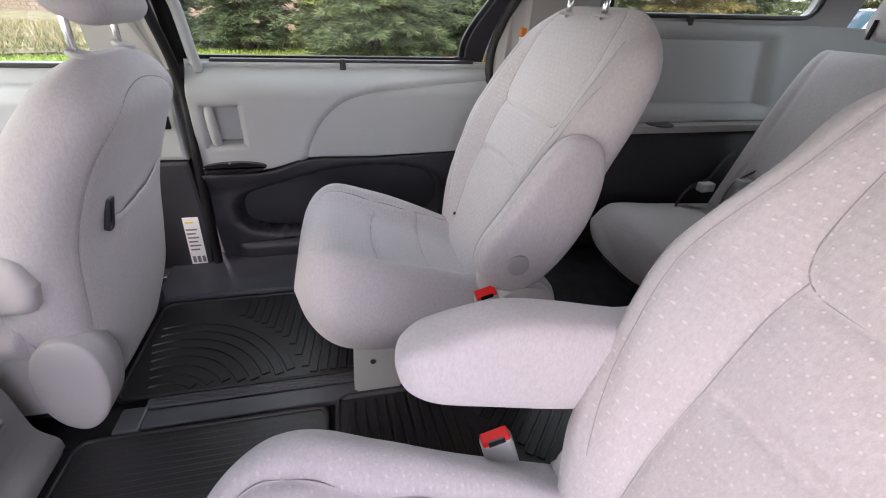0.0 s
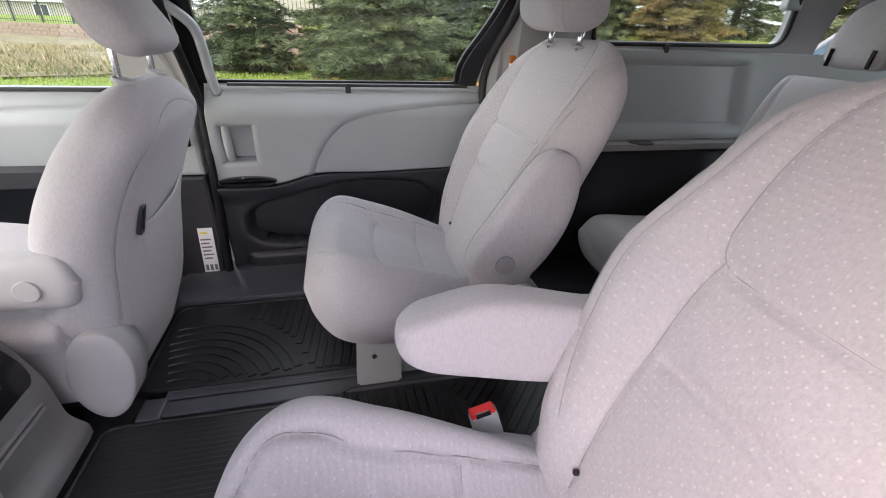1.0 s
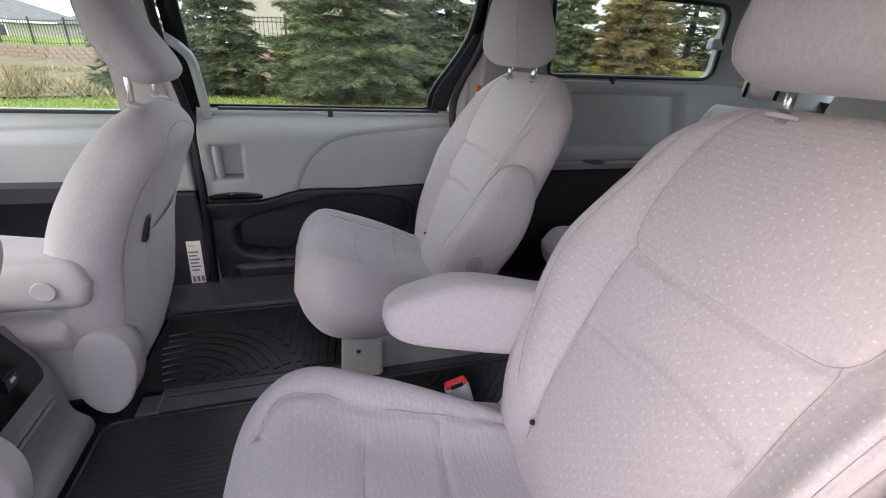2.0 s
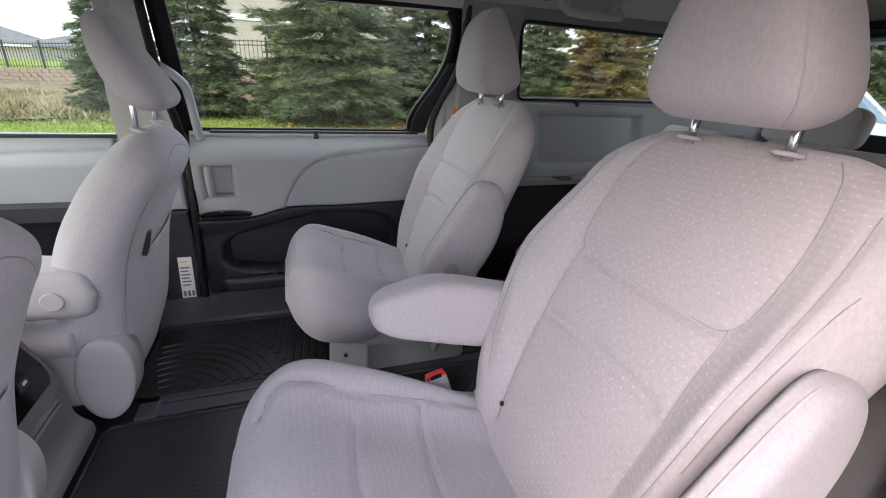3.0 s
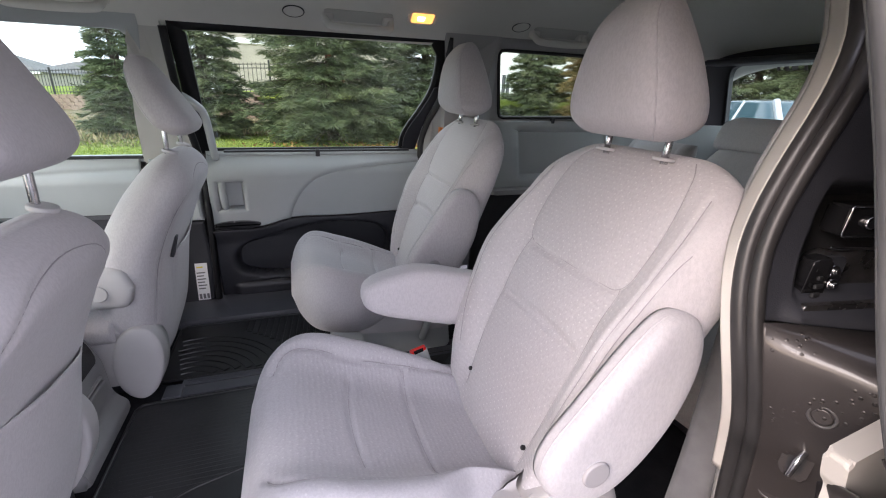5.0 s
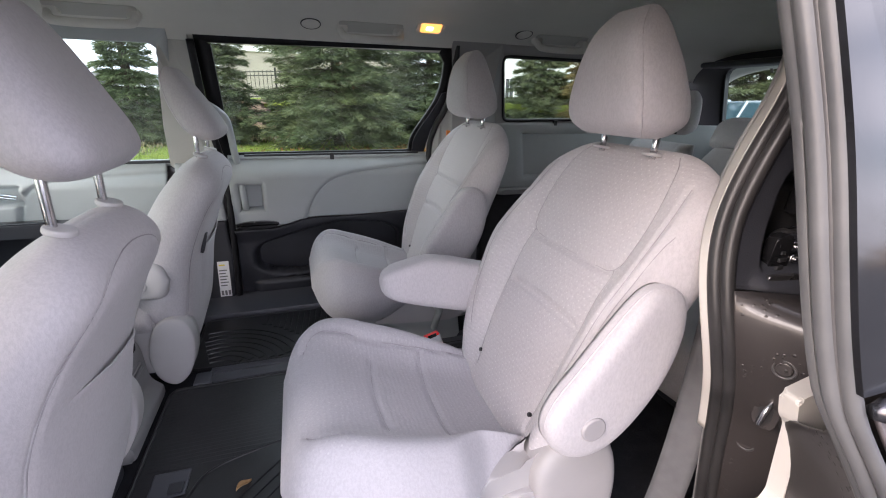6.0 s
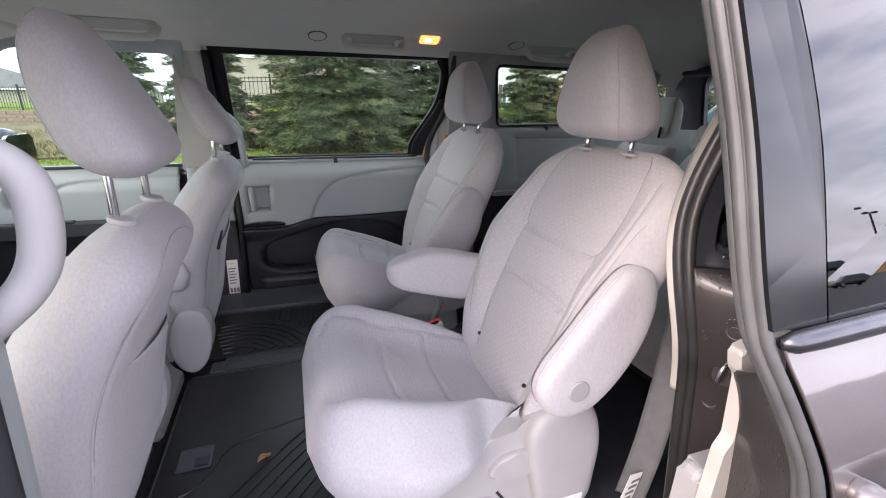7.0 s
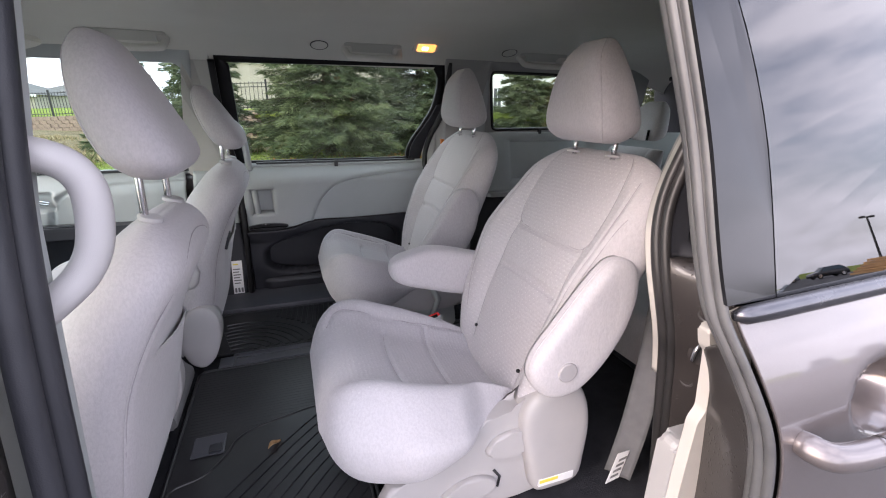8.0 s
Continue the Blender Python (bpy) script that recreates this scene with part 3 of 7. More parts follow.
# far front door
fdoor = thing("front_door", "light grey front passenger door with chrome handle", "door", (-0.8, 0.88, FLOOR))
FO = Vector(fdoor.location)
FARC = curve2([(-0.925, 0.84), (-0.912, 0.90), (-0.885, 0.955), (-0.83, 0.988), (-0.74, 1.000), (-0.60, 1.006), (-0.42, 1.012)], 5)


def fupper(u, v):
    x = -1.35 + 0.93 * u
    z = 0.835 + (1.052 - 0.835) * v
    y = 0.87 + 0.06 * smooth(0.96, 1.05, z) + 0.008 * smooth(0.012, 0.0, seg_dist(x, z, FARC))
    if x > -0.925:
        y += 0.010 * smooth(-0.004, 0.006, hermite(x, [p[0] for p in FARC[::5]], [p[1] for p in FARC[::5]]) - z)
    y += 0.03 * smooth(-1.02, -1.0, x) * smooth(-0.895, -0.91, x) * smooth(0.905, 0.915, z) * smooth(0.985, 0.975, z)
    return Vector((x, y, z)) - FO


sheet("upper_panel", fupper, 110, 36, GREY, fdoor, "light grey moulded door trim", thick=-0.012)
part("armrest", slab(rounded([(-1.30, 0.80), (-0.45, 0.80), (-0.45, 0.845), (-1.30, 0.852)], 0.015), lambda a, b, d: Vector((a, 0.875 - d, b)) - FO, 0, 0.07, 0.015), DARK, fdoor, "charcoal door armrest")
part("switch_panel", box(Vector((-1.05, 0.82, 0.846)) - FO, Vector((-0.80, 0.86, 0.856)) - FO, 0.004), BLACK, fdoor, "black switch panel")
sheet("lower_panel", lambda u, v: Vector((-1.35 + 0.93 * u, 0.875 + 0.02 * math.sin(v * 3), 0.44 + 0.37 * v)) - FO, 20, 12, DARK, fdoor, thick=-0.012)
part("door_handle", tube(spline([Vector((-0.995, 0.885, 0.95)) - FO, Vector((-0.975, 0.868, 0.952)) - FO, Vector((-0.94, 0.866, 0.948)) - FO, Vector((-0.91, 0.872, 0.94)) - FO], 6), 0.011, 12, squash=0.6), CHROME, fdoor, "chrome inside door handle", True)
FW = rounded([(-1.28, 1.06), (-0.40, 1.06), (-0.335, 1.485), (-0.86, 1.485)], [0.02, 0.02, 0.05, 0.05])
FW_OUT = rounded([(-1.42, 1.035), (-0.36, 1.035), (-0.30, 1.55), (-0.95, 1.55)], 0.02)
part("window_frame", ring_plate(FW_OUT, FW, lambda a, b, d: far_glass(a, b, d) - FO, 0.0, 0.03, 120), GREY, fdoor, "grey window surround", True)
part("window_pane", slab(FW_OUT, lambda a, b, d: far_glass(a, b, d) - FO, 0.016, 0.020), GLASS_CLEAR, fdoor, "clear front door glass").visible_shadow = False
part("sill_strip", box(Vector((-1.30, 0.925, 1.048)) - FO, Vector((-0.40, 0.940, 1.060)) - FO, 0.003), RUBBER, fdoor)
sheet("outer_skin", lambda u, v: Vector((-1.40 + 1.14 * u, 0.955 + 0.05 * math.sin(v * 3.0), 0.36 + 0.68 * v)) - FO, 20, 16, PAINT_DRY, fdoor, thick=0.003)

mirror = thing("wing_mirror", "black and chrome wing mirror outside the front door", "mirror", (-1.02, 1.03, 1.12))
sheet("housing", lambda u, v: Vector((0.05 * math.cos(u * 6.2832) * math.sin(0.05 + v * 3.04) - 0.02, 0.13 * math.cos(0.05 + v * 3.04), 0.085 * math.sin(u * 6.2832) * math.sin(0.05 + v * 3.04))), 24, 14, BLACK, mirror, closed=True, caps=True)
part("mirror_glass", slab(rounded([(-0.10, -0.06), (0.10, -0.06), (0.10, 0.06), (-0.10, 0.06)], 0.03), lambda a, b, d: Vector((0.022 + d, a, b)), 0, 0.012, 0.002), CHROME, mirror)

# dashboard, windscreen and tailgate close the cabin
dash = sheet("dashboard", lambda u, v: Vector((-1.05 - 0.35 * math.sin(v * 1.57), -0.80 + 1.66 * u, 0.45 + 0.55 * smooth(0, 0.6, v) + 0.03 * v)), 20, 20, DARK, thick=0.02)
tagged(dash, "charcoal dashboard across the front", "dashboard", kind="structure")
screen = part("windscreen", slab([(-0.80, 0.98), (0.88, 0.98), (0.70, 1.55), (-0.62, 1.55)], lambda a, b, d: Vector((-1.55 + (b - 0.98) * 0.75 + d, a, b)), 0, 0.005), GLASS_CLEAR, None)
screen.visible_shadow = False
tagged(screen, "clear raked windscreen glass", "windscreen", kind="structure")
bulk = part("firewall", box((-1.60, -0.9, 0.36), (-1.52, 0.98, 0.98), 0.02), DARK)
tagged(bulk, "plain dark bulkhead", "bulkhead", kind="structure")
tail = thing("tailgate", "grey trimmed tailgate with a wide rear window", "tailgate", (2.2, 0.04, FLOOR), kind="structure")
TO = Vector(tail.location)


def tail_place(a, b, d):
    return Vector((2.22 - 0.42 * (b - 1.15) + d, a, b)) - TO


RW = rounded([(-0.58, 1.165), (0.66, 1.165), (0.60, 1.478), (-0.52, 1.478)], 0.05)
part("window_frame", ring_plate(rounded([(-0.86, 0.98), (0.94, 0.98), (0.80, 1.66), (-0.72, 1.66)], 0.03), RW, tail_place, -0.01, 0.04, 120), DARK, tail, "charcoal rear window surround", True)
part("window_pane", slab(rounded([(-0.62, 1.12), (0.70, 1.12), (0.64, 1.52), (-0.56, 1.52)], 0.05), tail_place, 0.02, 0.025), GLASS_TINT, tail, "tinted rear glass").visible_shadow = False
part("lower_panel", slab([(-0.84, 0.40), (0.92, 0.40), (0.94, 1.0), (-0.86, 1.0)], lambda a, b, d: Vector((2.28 + d, a, b)) - TO, 0, 0.06, 0.01), MIDGREY, tail)
for k in range(9):
    y0 = 0.085 + 0.036 * k
    part("decal_bar", slab([(y0, 1.450), (y0 + 0.024 - 0.006 * (k % 3), 1.450), (y0 + 0.024 - 0.006 * (k % 3), 1.466), (y0, 1.466)], tail_place, 0.014, 0.016), INK, tail, "dark sticker bar on the rear glass")
part("top_edge", box(Vector((1.96, -0.55, 1.474)) - TO, Vector((2.06, 0.63, 1.50)) - TO, 0.012), DARK, tail, "dark headliner edge over the glass")

# near side: middle pillar, jamb, roof rail
nb = thing("pillar_near", "brown grey door pillar with grey trim and rubber seal", "pillar", (-0.27, -0.78, FLOOR), kind="structure")
NB = Vector(nb.location)


def nb_shift(z):
    """How far the pillar leans in towards the roof."""
    return 0.12 * max(0.0, z - 1.0)


trim = rounded([(-0.42, 0.45), (-0.300, 0.45), (-0.275, 0.90), (-0.262, 1.20), (-0.240, 1.42), (-0.226, 1.56), (-0.38, 1.56), (-0.42, 1.1)], 0.01)
part("inner_trim", slab(trim, lambda a, b, d: Vector((a, -0.715 + nb_shift(b) - d, b)) - NB, -0.02, 0.03, 0.012), GREY, nb, "light grey inner pillar trim")
seal_line = [(-0.290, 0.44), (-0.265, 0.90), (-0.258, 1.10), (-0.252, 1.24), (-0.236, 1.42), (-0.222, 1.56)]
for off, r, dx in ((0.045, 0.016, 0.0), (0.075, 0.014, -0.006)):
    part("door_seal", tube(spline([Vector((a + dx, -0.715 + nb_shift(b) - off, b)) - NB for a, b in seal_line], 8), r, 12), DARK, nb, "ribbed rubber door seal", True)
outer = rounded([(-0.48, 0.36), (-0.320, 0.36), (-0.292, 0.90), (-0.285, 1.10), (-0.279, 1.24), (-0.263, 1.42), (-0.247, 1.58), (-0.42, 1.58)], 0.01)
part("painted_post", slab(outer, lambda a, b, d: Vector((a, -0.805 + nb_shift(b) - d, b)) - NB, 0, 0.12, 0.02), PAINT_SHADED, nb, "brown grey painted door post beaded with rain", True)
grip = [(-0.296, -0.708, 1.284), (-0.260, -0.694, 1.275), (-0.230, -0.681, 1.263), (-0.213, -0.675, 1.243), (-0.208, -0.673, 1.213), (-0.215, -0.673, 1.162), (-0.232, -0.678, 1.126), (-0.258, -0.690, 1.100), (-0.302, -0.708, 1.066)]
part("grab_handle", tube(spline([Vector(p) - NB for p in grip], 8), 0.0195, 16), VINYL, nb, "pale vinyl upright grab handle", True)

jamb = thing("door_jamb", "brown grey door jamb with rubber seal and beaded rain", "door jamb", (0.68, -0.78, FLOOR), kind="structure")
JO = Vector(jamb.location)
JZ = (0.30, 0.60, 0.75, 0.85, 0.92, 0.98, 1.03, 1.08, 1.12, 1.16, 1.20, 1.24, 1.28, 1.31, 1.34, 1.38, 1.42, 1.56)
JX = (0.765, 0.733, 0.714, 0.695, 0.670, 0.651, 0.642, 0.642, 0.646, 0.653, 0.663, 0.677, 0.693, 0.708, 0.724, 0.751, 0.785, 0.850)
JY = (-0.706, -0.706, -0.706, -0.712, -0.722, -0.722, -0.714, -0.700, -0.690, -0.684, -0.683, -0.684, -0.686, -0.686, -0.683, -0.670, -0.645, -0.570)


def jx(z):
    return hermite(z, JZ, JX)


def jy(z):
    return hermite(z, JZ, JY)


def cream_wide(z):
    return smooth(1.08, 1.24, z)


zs = [0.30 + 1.27 * k / 70 for k in range(71)]
sheet("cream_edge", lambda u, v: Vector((jx(0.80 + 0.74 * v) + 0.003 + 0.001 * u + 0.046 * (1 - u) * cream_wide(0.80 + 0.74 * v), jy(0.80 + 0.74 * v) + 0.003 + (0.015 + 0.034 * cream_wide(0.80 + 0.74 * v)) * (1 - u), 0.80 + 0.74 * v)) - JO, 6, 70, CREAM, jamb, "cream trim edge", thick=0.003)
for off, r, dx in ((0.005, 0.0105, 0.006), (0.0215, 0.0095, 0.010)):
    part("door_seal", tube([Vector((jx(z) + dx, jy(z) - off, z)) - JO for z in zs], r, 12), JAMB_SEAL, jamb, "ribbed rubber door seal", True)


def jamb_base(u, z):
    """The bare jamb: below the ledge it faces forwards, above it lies back beside the seal."""
    up = smooth(1.045, 1.085, z)
    x = jx(z) + 0.012 + (0.075 + 0.125 * up) * u
    y = jy(z) - 0.028 - (0.20 - 0.16 * up) * u ** 1.1
    return x, y


def jamb_face(u, v):
    z = 0.30 + 1.27 * v
    x, y = jamb_base(u, z)
    if z < 1.06:
        y -= 0.004 * math.sin(u * 13) * smooth(1.06, 1.0, z)
    cav = smooth(1.098, 1.108, z) * smooth(1.232, 1.215, z) * smooth(0.20, 0.25, u + 0.5 * max(0.0, z - 1.18))
    y += 0.045 * cav
    led = smooth(0.016, 0.0, abs(z - 1.080)) * smooth(0.10, 0.22, u)
    y -= 0.012 * led
    return Vector((x, y, z)) - JO


sheet("painted_face", lambda u, v: jamb_face(u, 0.606 * v), 46, 80, PAINT_SHADED, jamb, "brown grey painted jamb beaded with rain", thick=-0.004)
sheet("upper_lining", lambda u, v: jamb_face(u, 0.608 + 0.392 * v), 60, 70, DARK, jamb, "charcoal upper jamb lining", thick=-0.004)
sheet("latch_cavity", lambda u, v: jamb_face(0.245 + 0.75 * u, (1.110 + 0.100 * v - 0.30) / 1.27) + Vector((0, -0.003, 0)), 16, 12, RUBBER, jamb, "dark latch opening", thick=0.002)
sheet("quarter_skin", lambda u, v: Vector((0.93 + 1.35 * u, -0.925 + 0.12 * u + 0.30 * max(0.0, 0.36 + 1.24 * v - 1.1), 0.36 + 1.24 * v)) - JO, 14, 30, PAINT_DRY, jamb, "brown grey rear body side", thick=0.004)
sheet("inner_lining", lambda u, v: Vector((jx(0.40 + 1.16 * v) + 0.02 + 0.03 * cream_wide(0.40 + 1.16 * v) + (2.19 - jx(0.40 + 1.16 * v)) * u, jy(0.40 + 1.16 * v) + 0.012 + 0.040 * cream_wide(0.40 + 1.16 * v), 0.40 + 1.16 * v)) - JO, 30, 40, MIDGREY, jamb, "grey rear side lining", thick=0.01)
def jamb_place(u, z, a, c, d):
    """On the jamb at (u, z): a across, c up, d proud of it."""
    up = smooth(1.045, 1.085, z)
    along = Vector((0.35 + 0.63 * up, -0.94 + 0.74 * up, 0)).normalized()
    x, y = jamb_base(u, z)
    return Vector((x, y, z + c)) + along * a + Vector((along.y, -along.x, 0)) * d - JO


LOW_OUT, UP_OUT = (-0.94, -0.35, 0), (-0.2, -0.98, 0)
for u, z, r in ((0.30, 0.985, 0.010), (0.14, 0.815, 0.009)):
    part("body_plug", disc(jamb_place(u, z, 0, 0, 0.002), LOW_OUT, r, 0.006, 0.002), PAINT_SHADED, jamb, "", True)
    part("plug_rim", tube([jamb_place(u, z, 1.25 * r * math.cos(a), 1.25 * r * math.sin(a), 0.003) for a in (2 * math.pi * k / 20 for k in range(20))], 0.0022, 6, closed=True), SEAL, jamb, "", True)
part("striker_plate", slab(rounded([(-0.016, -0.030), (0.014, -0.034), (0.018, 0.026), (-0.012, 0.034)], 0.012), lambda a, b, d: jamb_place(0.22, 0.905, a, b, d), -0.004, 0.005, 0.002), PAINT_SHADED, jamb, "raised striker seat", True)
part("striker_hole", slab(rounded([(-0.009, -0.020), (0.008, -0.022), (0.010, 0.016), (-0.006, 0.020)], 0.007), lambda a, b, d: jamb_place(0.22, 0.905, a, b, d), 0.002, 0.006), RUBBER, jamb)
part("striker_loop", tube(spline([jamb_place(0.22, 0.905, -0.004, -0.020, 0.003), jamb_place(0.22, 0.905, -0.002, -0.018, 0.018), jamb_place(0.22, 0.905, 0.002, 0.006, 0.020), jamb_place(0.22, 0.905, 0.006, 0.018, 0.003)], 6), 0.0042, 8), STEEL, jamb, "zinc striker loop", True)

# latch in its cavity
OILY = varied("oily dark steel", (0.10, 0.095, 0.095), (0.24, 0.23, 0.23), 30, 0.28, 0.9, fine=200, bump_s=0.1)
plate = rounded([(-0.040, -0.026), (0.075, -0.030), (0.078, 0.030), (-0.016, 0.030), (-0.034, 0.016)], 0.012)
part("latch_plate", slab(plate, lambda a, c, d: jamb_place(0.50, 1.116, a, c, d), -0.030, -0.016, 0.004), OILY, jamb, "oily steel latch plate", True)
part("ledge_plate", slab(rounded([(-0.055, -0.006), (0.10, -0.010), (0.10, 0.007), (-0.055, 0.005)], 0.004), lambda a, c, d: jamb_place(0.50, 1.086, a, c, d), -0.016, 0.010, 0.003), OILY, jamb, "worn bright steel lip", True)
block = part("latch_block", slab(rounded([(-0.018, -0.028), (0.012, -0.028), (0.014, 0.026), (-0.012, 0.022)], 0.006), lambda a, c, d: jamb_place(0.36, 1.118, a, c, d), -0.020, 0.000, 0.004), BLACK, jamb, "black latch block", True)
for k in range(5):
    part("latch_tooth", box(jamb_place(0.36, 1.098 + 0.010 * k, -0.008 + 0.003 * (k % 3), -0.0025, 0.0025), jamb_place(0.36, 1.098 + 0.010 * k, 0.004 + 0.004 * (k % 2), 0.003, -0.004), 0.001), RUBBER, block)
part("bolt_plate", slab(rounded([(-0.016, -0.024), (0.018, -0.024), (0.020, 0.024), (-0.012, 0.024)], 0.006), lambda a, c, d: jamb_place(0.46, 1.118, a, c, d), -0.018, -0.008, 0.002), DARK, jamb)
for k in range(2):
    part("bolt", disc(jamb_place(0.462, 1.1095 + 0.0165 * k, 0, 0, -0.004), UP_OUT, 0.0072, 0.008, 0.002), STEEL, jamb, "zinc bolt", True)
    part("bolt_stud", disc(jamb_place(0.462, 1.1095 + 0.0165 * k, 0, 0, 0.001), UP_OUT, 0.0035, 0.006, 0.001), STEEL, jamb, "", True)
pawl = part("latch_box", slab(rounded([(-0.024, -0.018), (0.060, -0.018), (0.060, 0.020), (-0.020, 0.020)], 0.005), lambda a, b, d: jamb_place(0.56, 1.183, a, b, d), -0.035, -0.006, 0.004), BLACK, jamb, "black latch housing", True)
part("latch_rim", tube([jamb_place(0.56, 1.183, a, b, -0.005) for a, b in rounded([(-0.024, -0.018), (0.060, -0.018), (0.060, 0.020), (-0.020, 0.020)], 0.005)], 0.0016, 6, closed=True), STEEL, pawl, "bright metal rim", True)
part("latch_pin", disc(jamb_place(0.60, 1.183, 0, 0, -0.004), UP_OUT, 0.008, 0.008, 0.002), STEEL, pawl, "", True)
part("latch_bar", tube([jamb_place(0.42, 1.152, 0, 0, -0.006), jamb_place(0.85, 1.150, 0, 0, -0.006)], 0.0022, 8), STEEL, jamb, "", True)
WATER, wt_, wb_ = nodes_of("water drop", 0.03)
wb_.inputs["Base Color"].default_value = (0.75, 0.75, 0.76, 1)
wb_.inputs["Transmission Weight"].default_value = 0.6
wb_.inputs["IOR"].default_value = 1.33


def drops(parent, place, count, seed, size=(0.0010, 0.0023)):
    """Beaded rain on a surface: many tiny domes in one mesh."""
    rg = random.Random(seed)
    vs, fs = [], []
    for _ in range(count):
        p, n = place(rg)
        n = Vector(n).normalized()
        e1 = n.orthogonal().normalized()
        e2 = n.cross(e1)
        r = rg.uniform(*size)
        i = len(vs)
        for k in range(6):
            vs.append(p + (e1 * math.cos(k * 1.0472) + e2 * math.sin(k * 1.0472) * rg.uniform(0.9, 1.5)) * r)
        vs.append(p + n * r * 0.6)
        fs += [(i + k, i + (k + 1) % 6, i + 6) for k in range(6)]
    me = bpy.data.meshes.new("rain_drops")
    me.from_pydata(vs, [], fs)
    ob = link_mesh("rain_drops", me, WATER, parent, "beads of rain", True)
    tagged(ob, kind="stuff")
    return ob


def jamb_bead(rg):
    u, z = rg.uniform(0.03, 0.55), 0.62 + 0.43 * rg.random() ** 0.8
    return jamb_face(u, (z - 0.30) / 1.27), (-0.94, -0.35, 0.1)


drops(jamb, jamb_bead, 420, 3, (0.0010, 0.0028))
rail = part("roof_rail", slab(rounded([(-0.24, 1.535), (0.72, 1.535), (0.74, 1.62), (-0.26, 1.62)], 0.02), lambda a, b, d: Vector((a, -0.66 - d, b)), 0, 0.13, 0.02), SEAL)
tagged(rail, "dark roof rail over the open doorway", "roof rail", kind="structure")
sill = part("door_sill", slab([(-0.30, -0.70), (0.80, -0.70), (0.80, -0.92), (-0.30, -0.92)], lambda a, b, d: Vector((a, b, 0.36 + d)), 0, 0.075, 0.015), DARK)
tagged(sill, "charcoal doorway sill", "sill", kind="structure")
fside = part("front_side", slab([(-1.6, 0.36), (-0.30, 0.36), (-0.30, 1.05), (-1.6, 1.0)], lambda a, b, d: Vector((a, -0.80 - d, b)), 0, 0.13, 0.02), PAINT_DRY)
tagged(fside, "plain front driver door", "door", kind="structure")
fwin = part("front_side_glass", slab([(-1.3, 1.05), (-0.44, 1.05), (-0.40, 1.52), (-0.95, 1.52)], lambda a, b, d: Vector((a, -0.90 + 0.25 * (b - 1.05) - d, b)), 0, 0.005), GLASS_CLEAR)
fwin.visible_shadow = False
tagged(fwin, "clear front door glass", "window", kind="structure")


# ---- seats ----
def pad_ring(w, front, back, mid, bolster, q_at, dips, n_front=100, n_back=44, square=3.4, under=(3.0, 0.45), spread=0.15):
    """The outline of a padded section: pairs (across, out), front first. dips(y) is taken off the front."""
    pts = []
    for k in range(n_front):
        y = w * math.cos(math.pi * k / n_front)
        q = abs(y) / w
        out = mid + (front - mid) * (1 - q**square) ** 0.40 + bolster * math.exp(-(((q - q_at) / spread) ** 2)) * (1 - q**10)
        pts.append((y, out - dips(y)))
    for k in range(n_back):
        y = -w * math.cos(math.pi * k / n_back)
        q = abs(y) / w
        pts.append((y, mid + (back - mid) * (1 - q**under[0]) ** under[1]))
    return pts


def padded(name, stations, section, place, mat, parent, label=""):
    """Skin a row of sections; section(s) gives pairs, place(s, y, n) the point."""
    rows = [section(s) for s in stations]
    ku = len(rows[0])
    verts = [tuple(place(s, y, n)) for s, r in zip(stations, rows) for y, n in r]
    coords = [(y, s) for s, r in zip(stations, rows) for y, n in r]
    faces = [(j * ku + i, j * ku + (i + 1) % ku, (j + 1) * ku + (i + 1) % ku, (j + 1) * ku + i) for j in range(len(rows) - 1) for i in range(ku)]
    faces += [tuple(range(ku))[::-1], tuple((len(rows) - 1) * ku + i for i in range(ku))]
    me = bpy.data.meshes.new(name)
    me.from_pydata(verts, [], faces)
    lay = me.uv_layers.new(name="cloth")
    flat = []
    for loop in me.loops:
        flat.extend(coords[loop.vertex_index])
    lay.data.foreach_set("uv", flat)
    bm = bmesh.new()
    bm.from_mesh(me)
    bmesh.ops.recalc_face_normals(bm, faces=bm.faces)
    bm.to_mesh(me)
    bm.free()
    return link_mesh(name, me, mat, parent, label, True)


def front_at(ring_fn, s, y):
    """The front of a section at y, from its ring."""
    r = [p for p in ring_fn(s)[:100]]
    return min(r, key=lambda p: abs(p[0] - y))[1]


def groove(lines, y, s, depth=0.0045, width=0.011):
    d = min(seg_dist(y, s, ln) for ln in lines)
    return depth * (1 - smooth(0, width, d))


def add_seams(lines, ring_fn, place, parent, r=0.0007):
    for ln in lines:
        pts = [place(s, y, front_at(ring_fn, s, y) + 0.0004) for y, s in ln]
        pts = [Vector(p) for p in pts]
        sm = [pts[0]] + [(pts[i - 1] + 2 * pts[i] + pts[i + 1]) / 4 for i in range(1, len(pts) - 1)] + [pts[-1]]
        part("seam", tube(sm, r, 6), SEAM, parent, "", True)


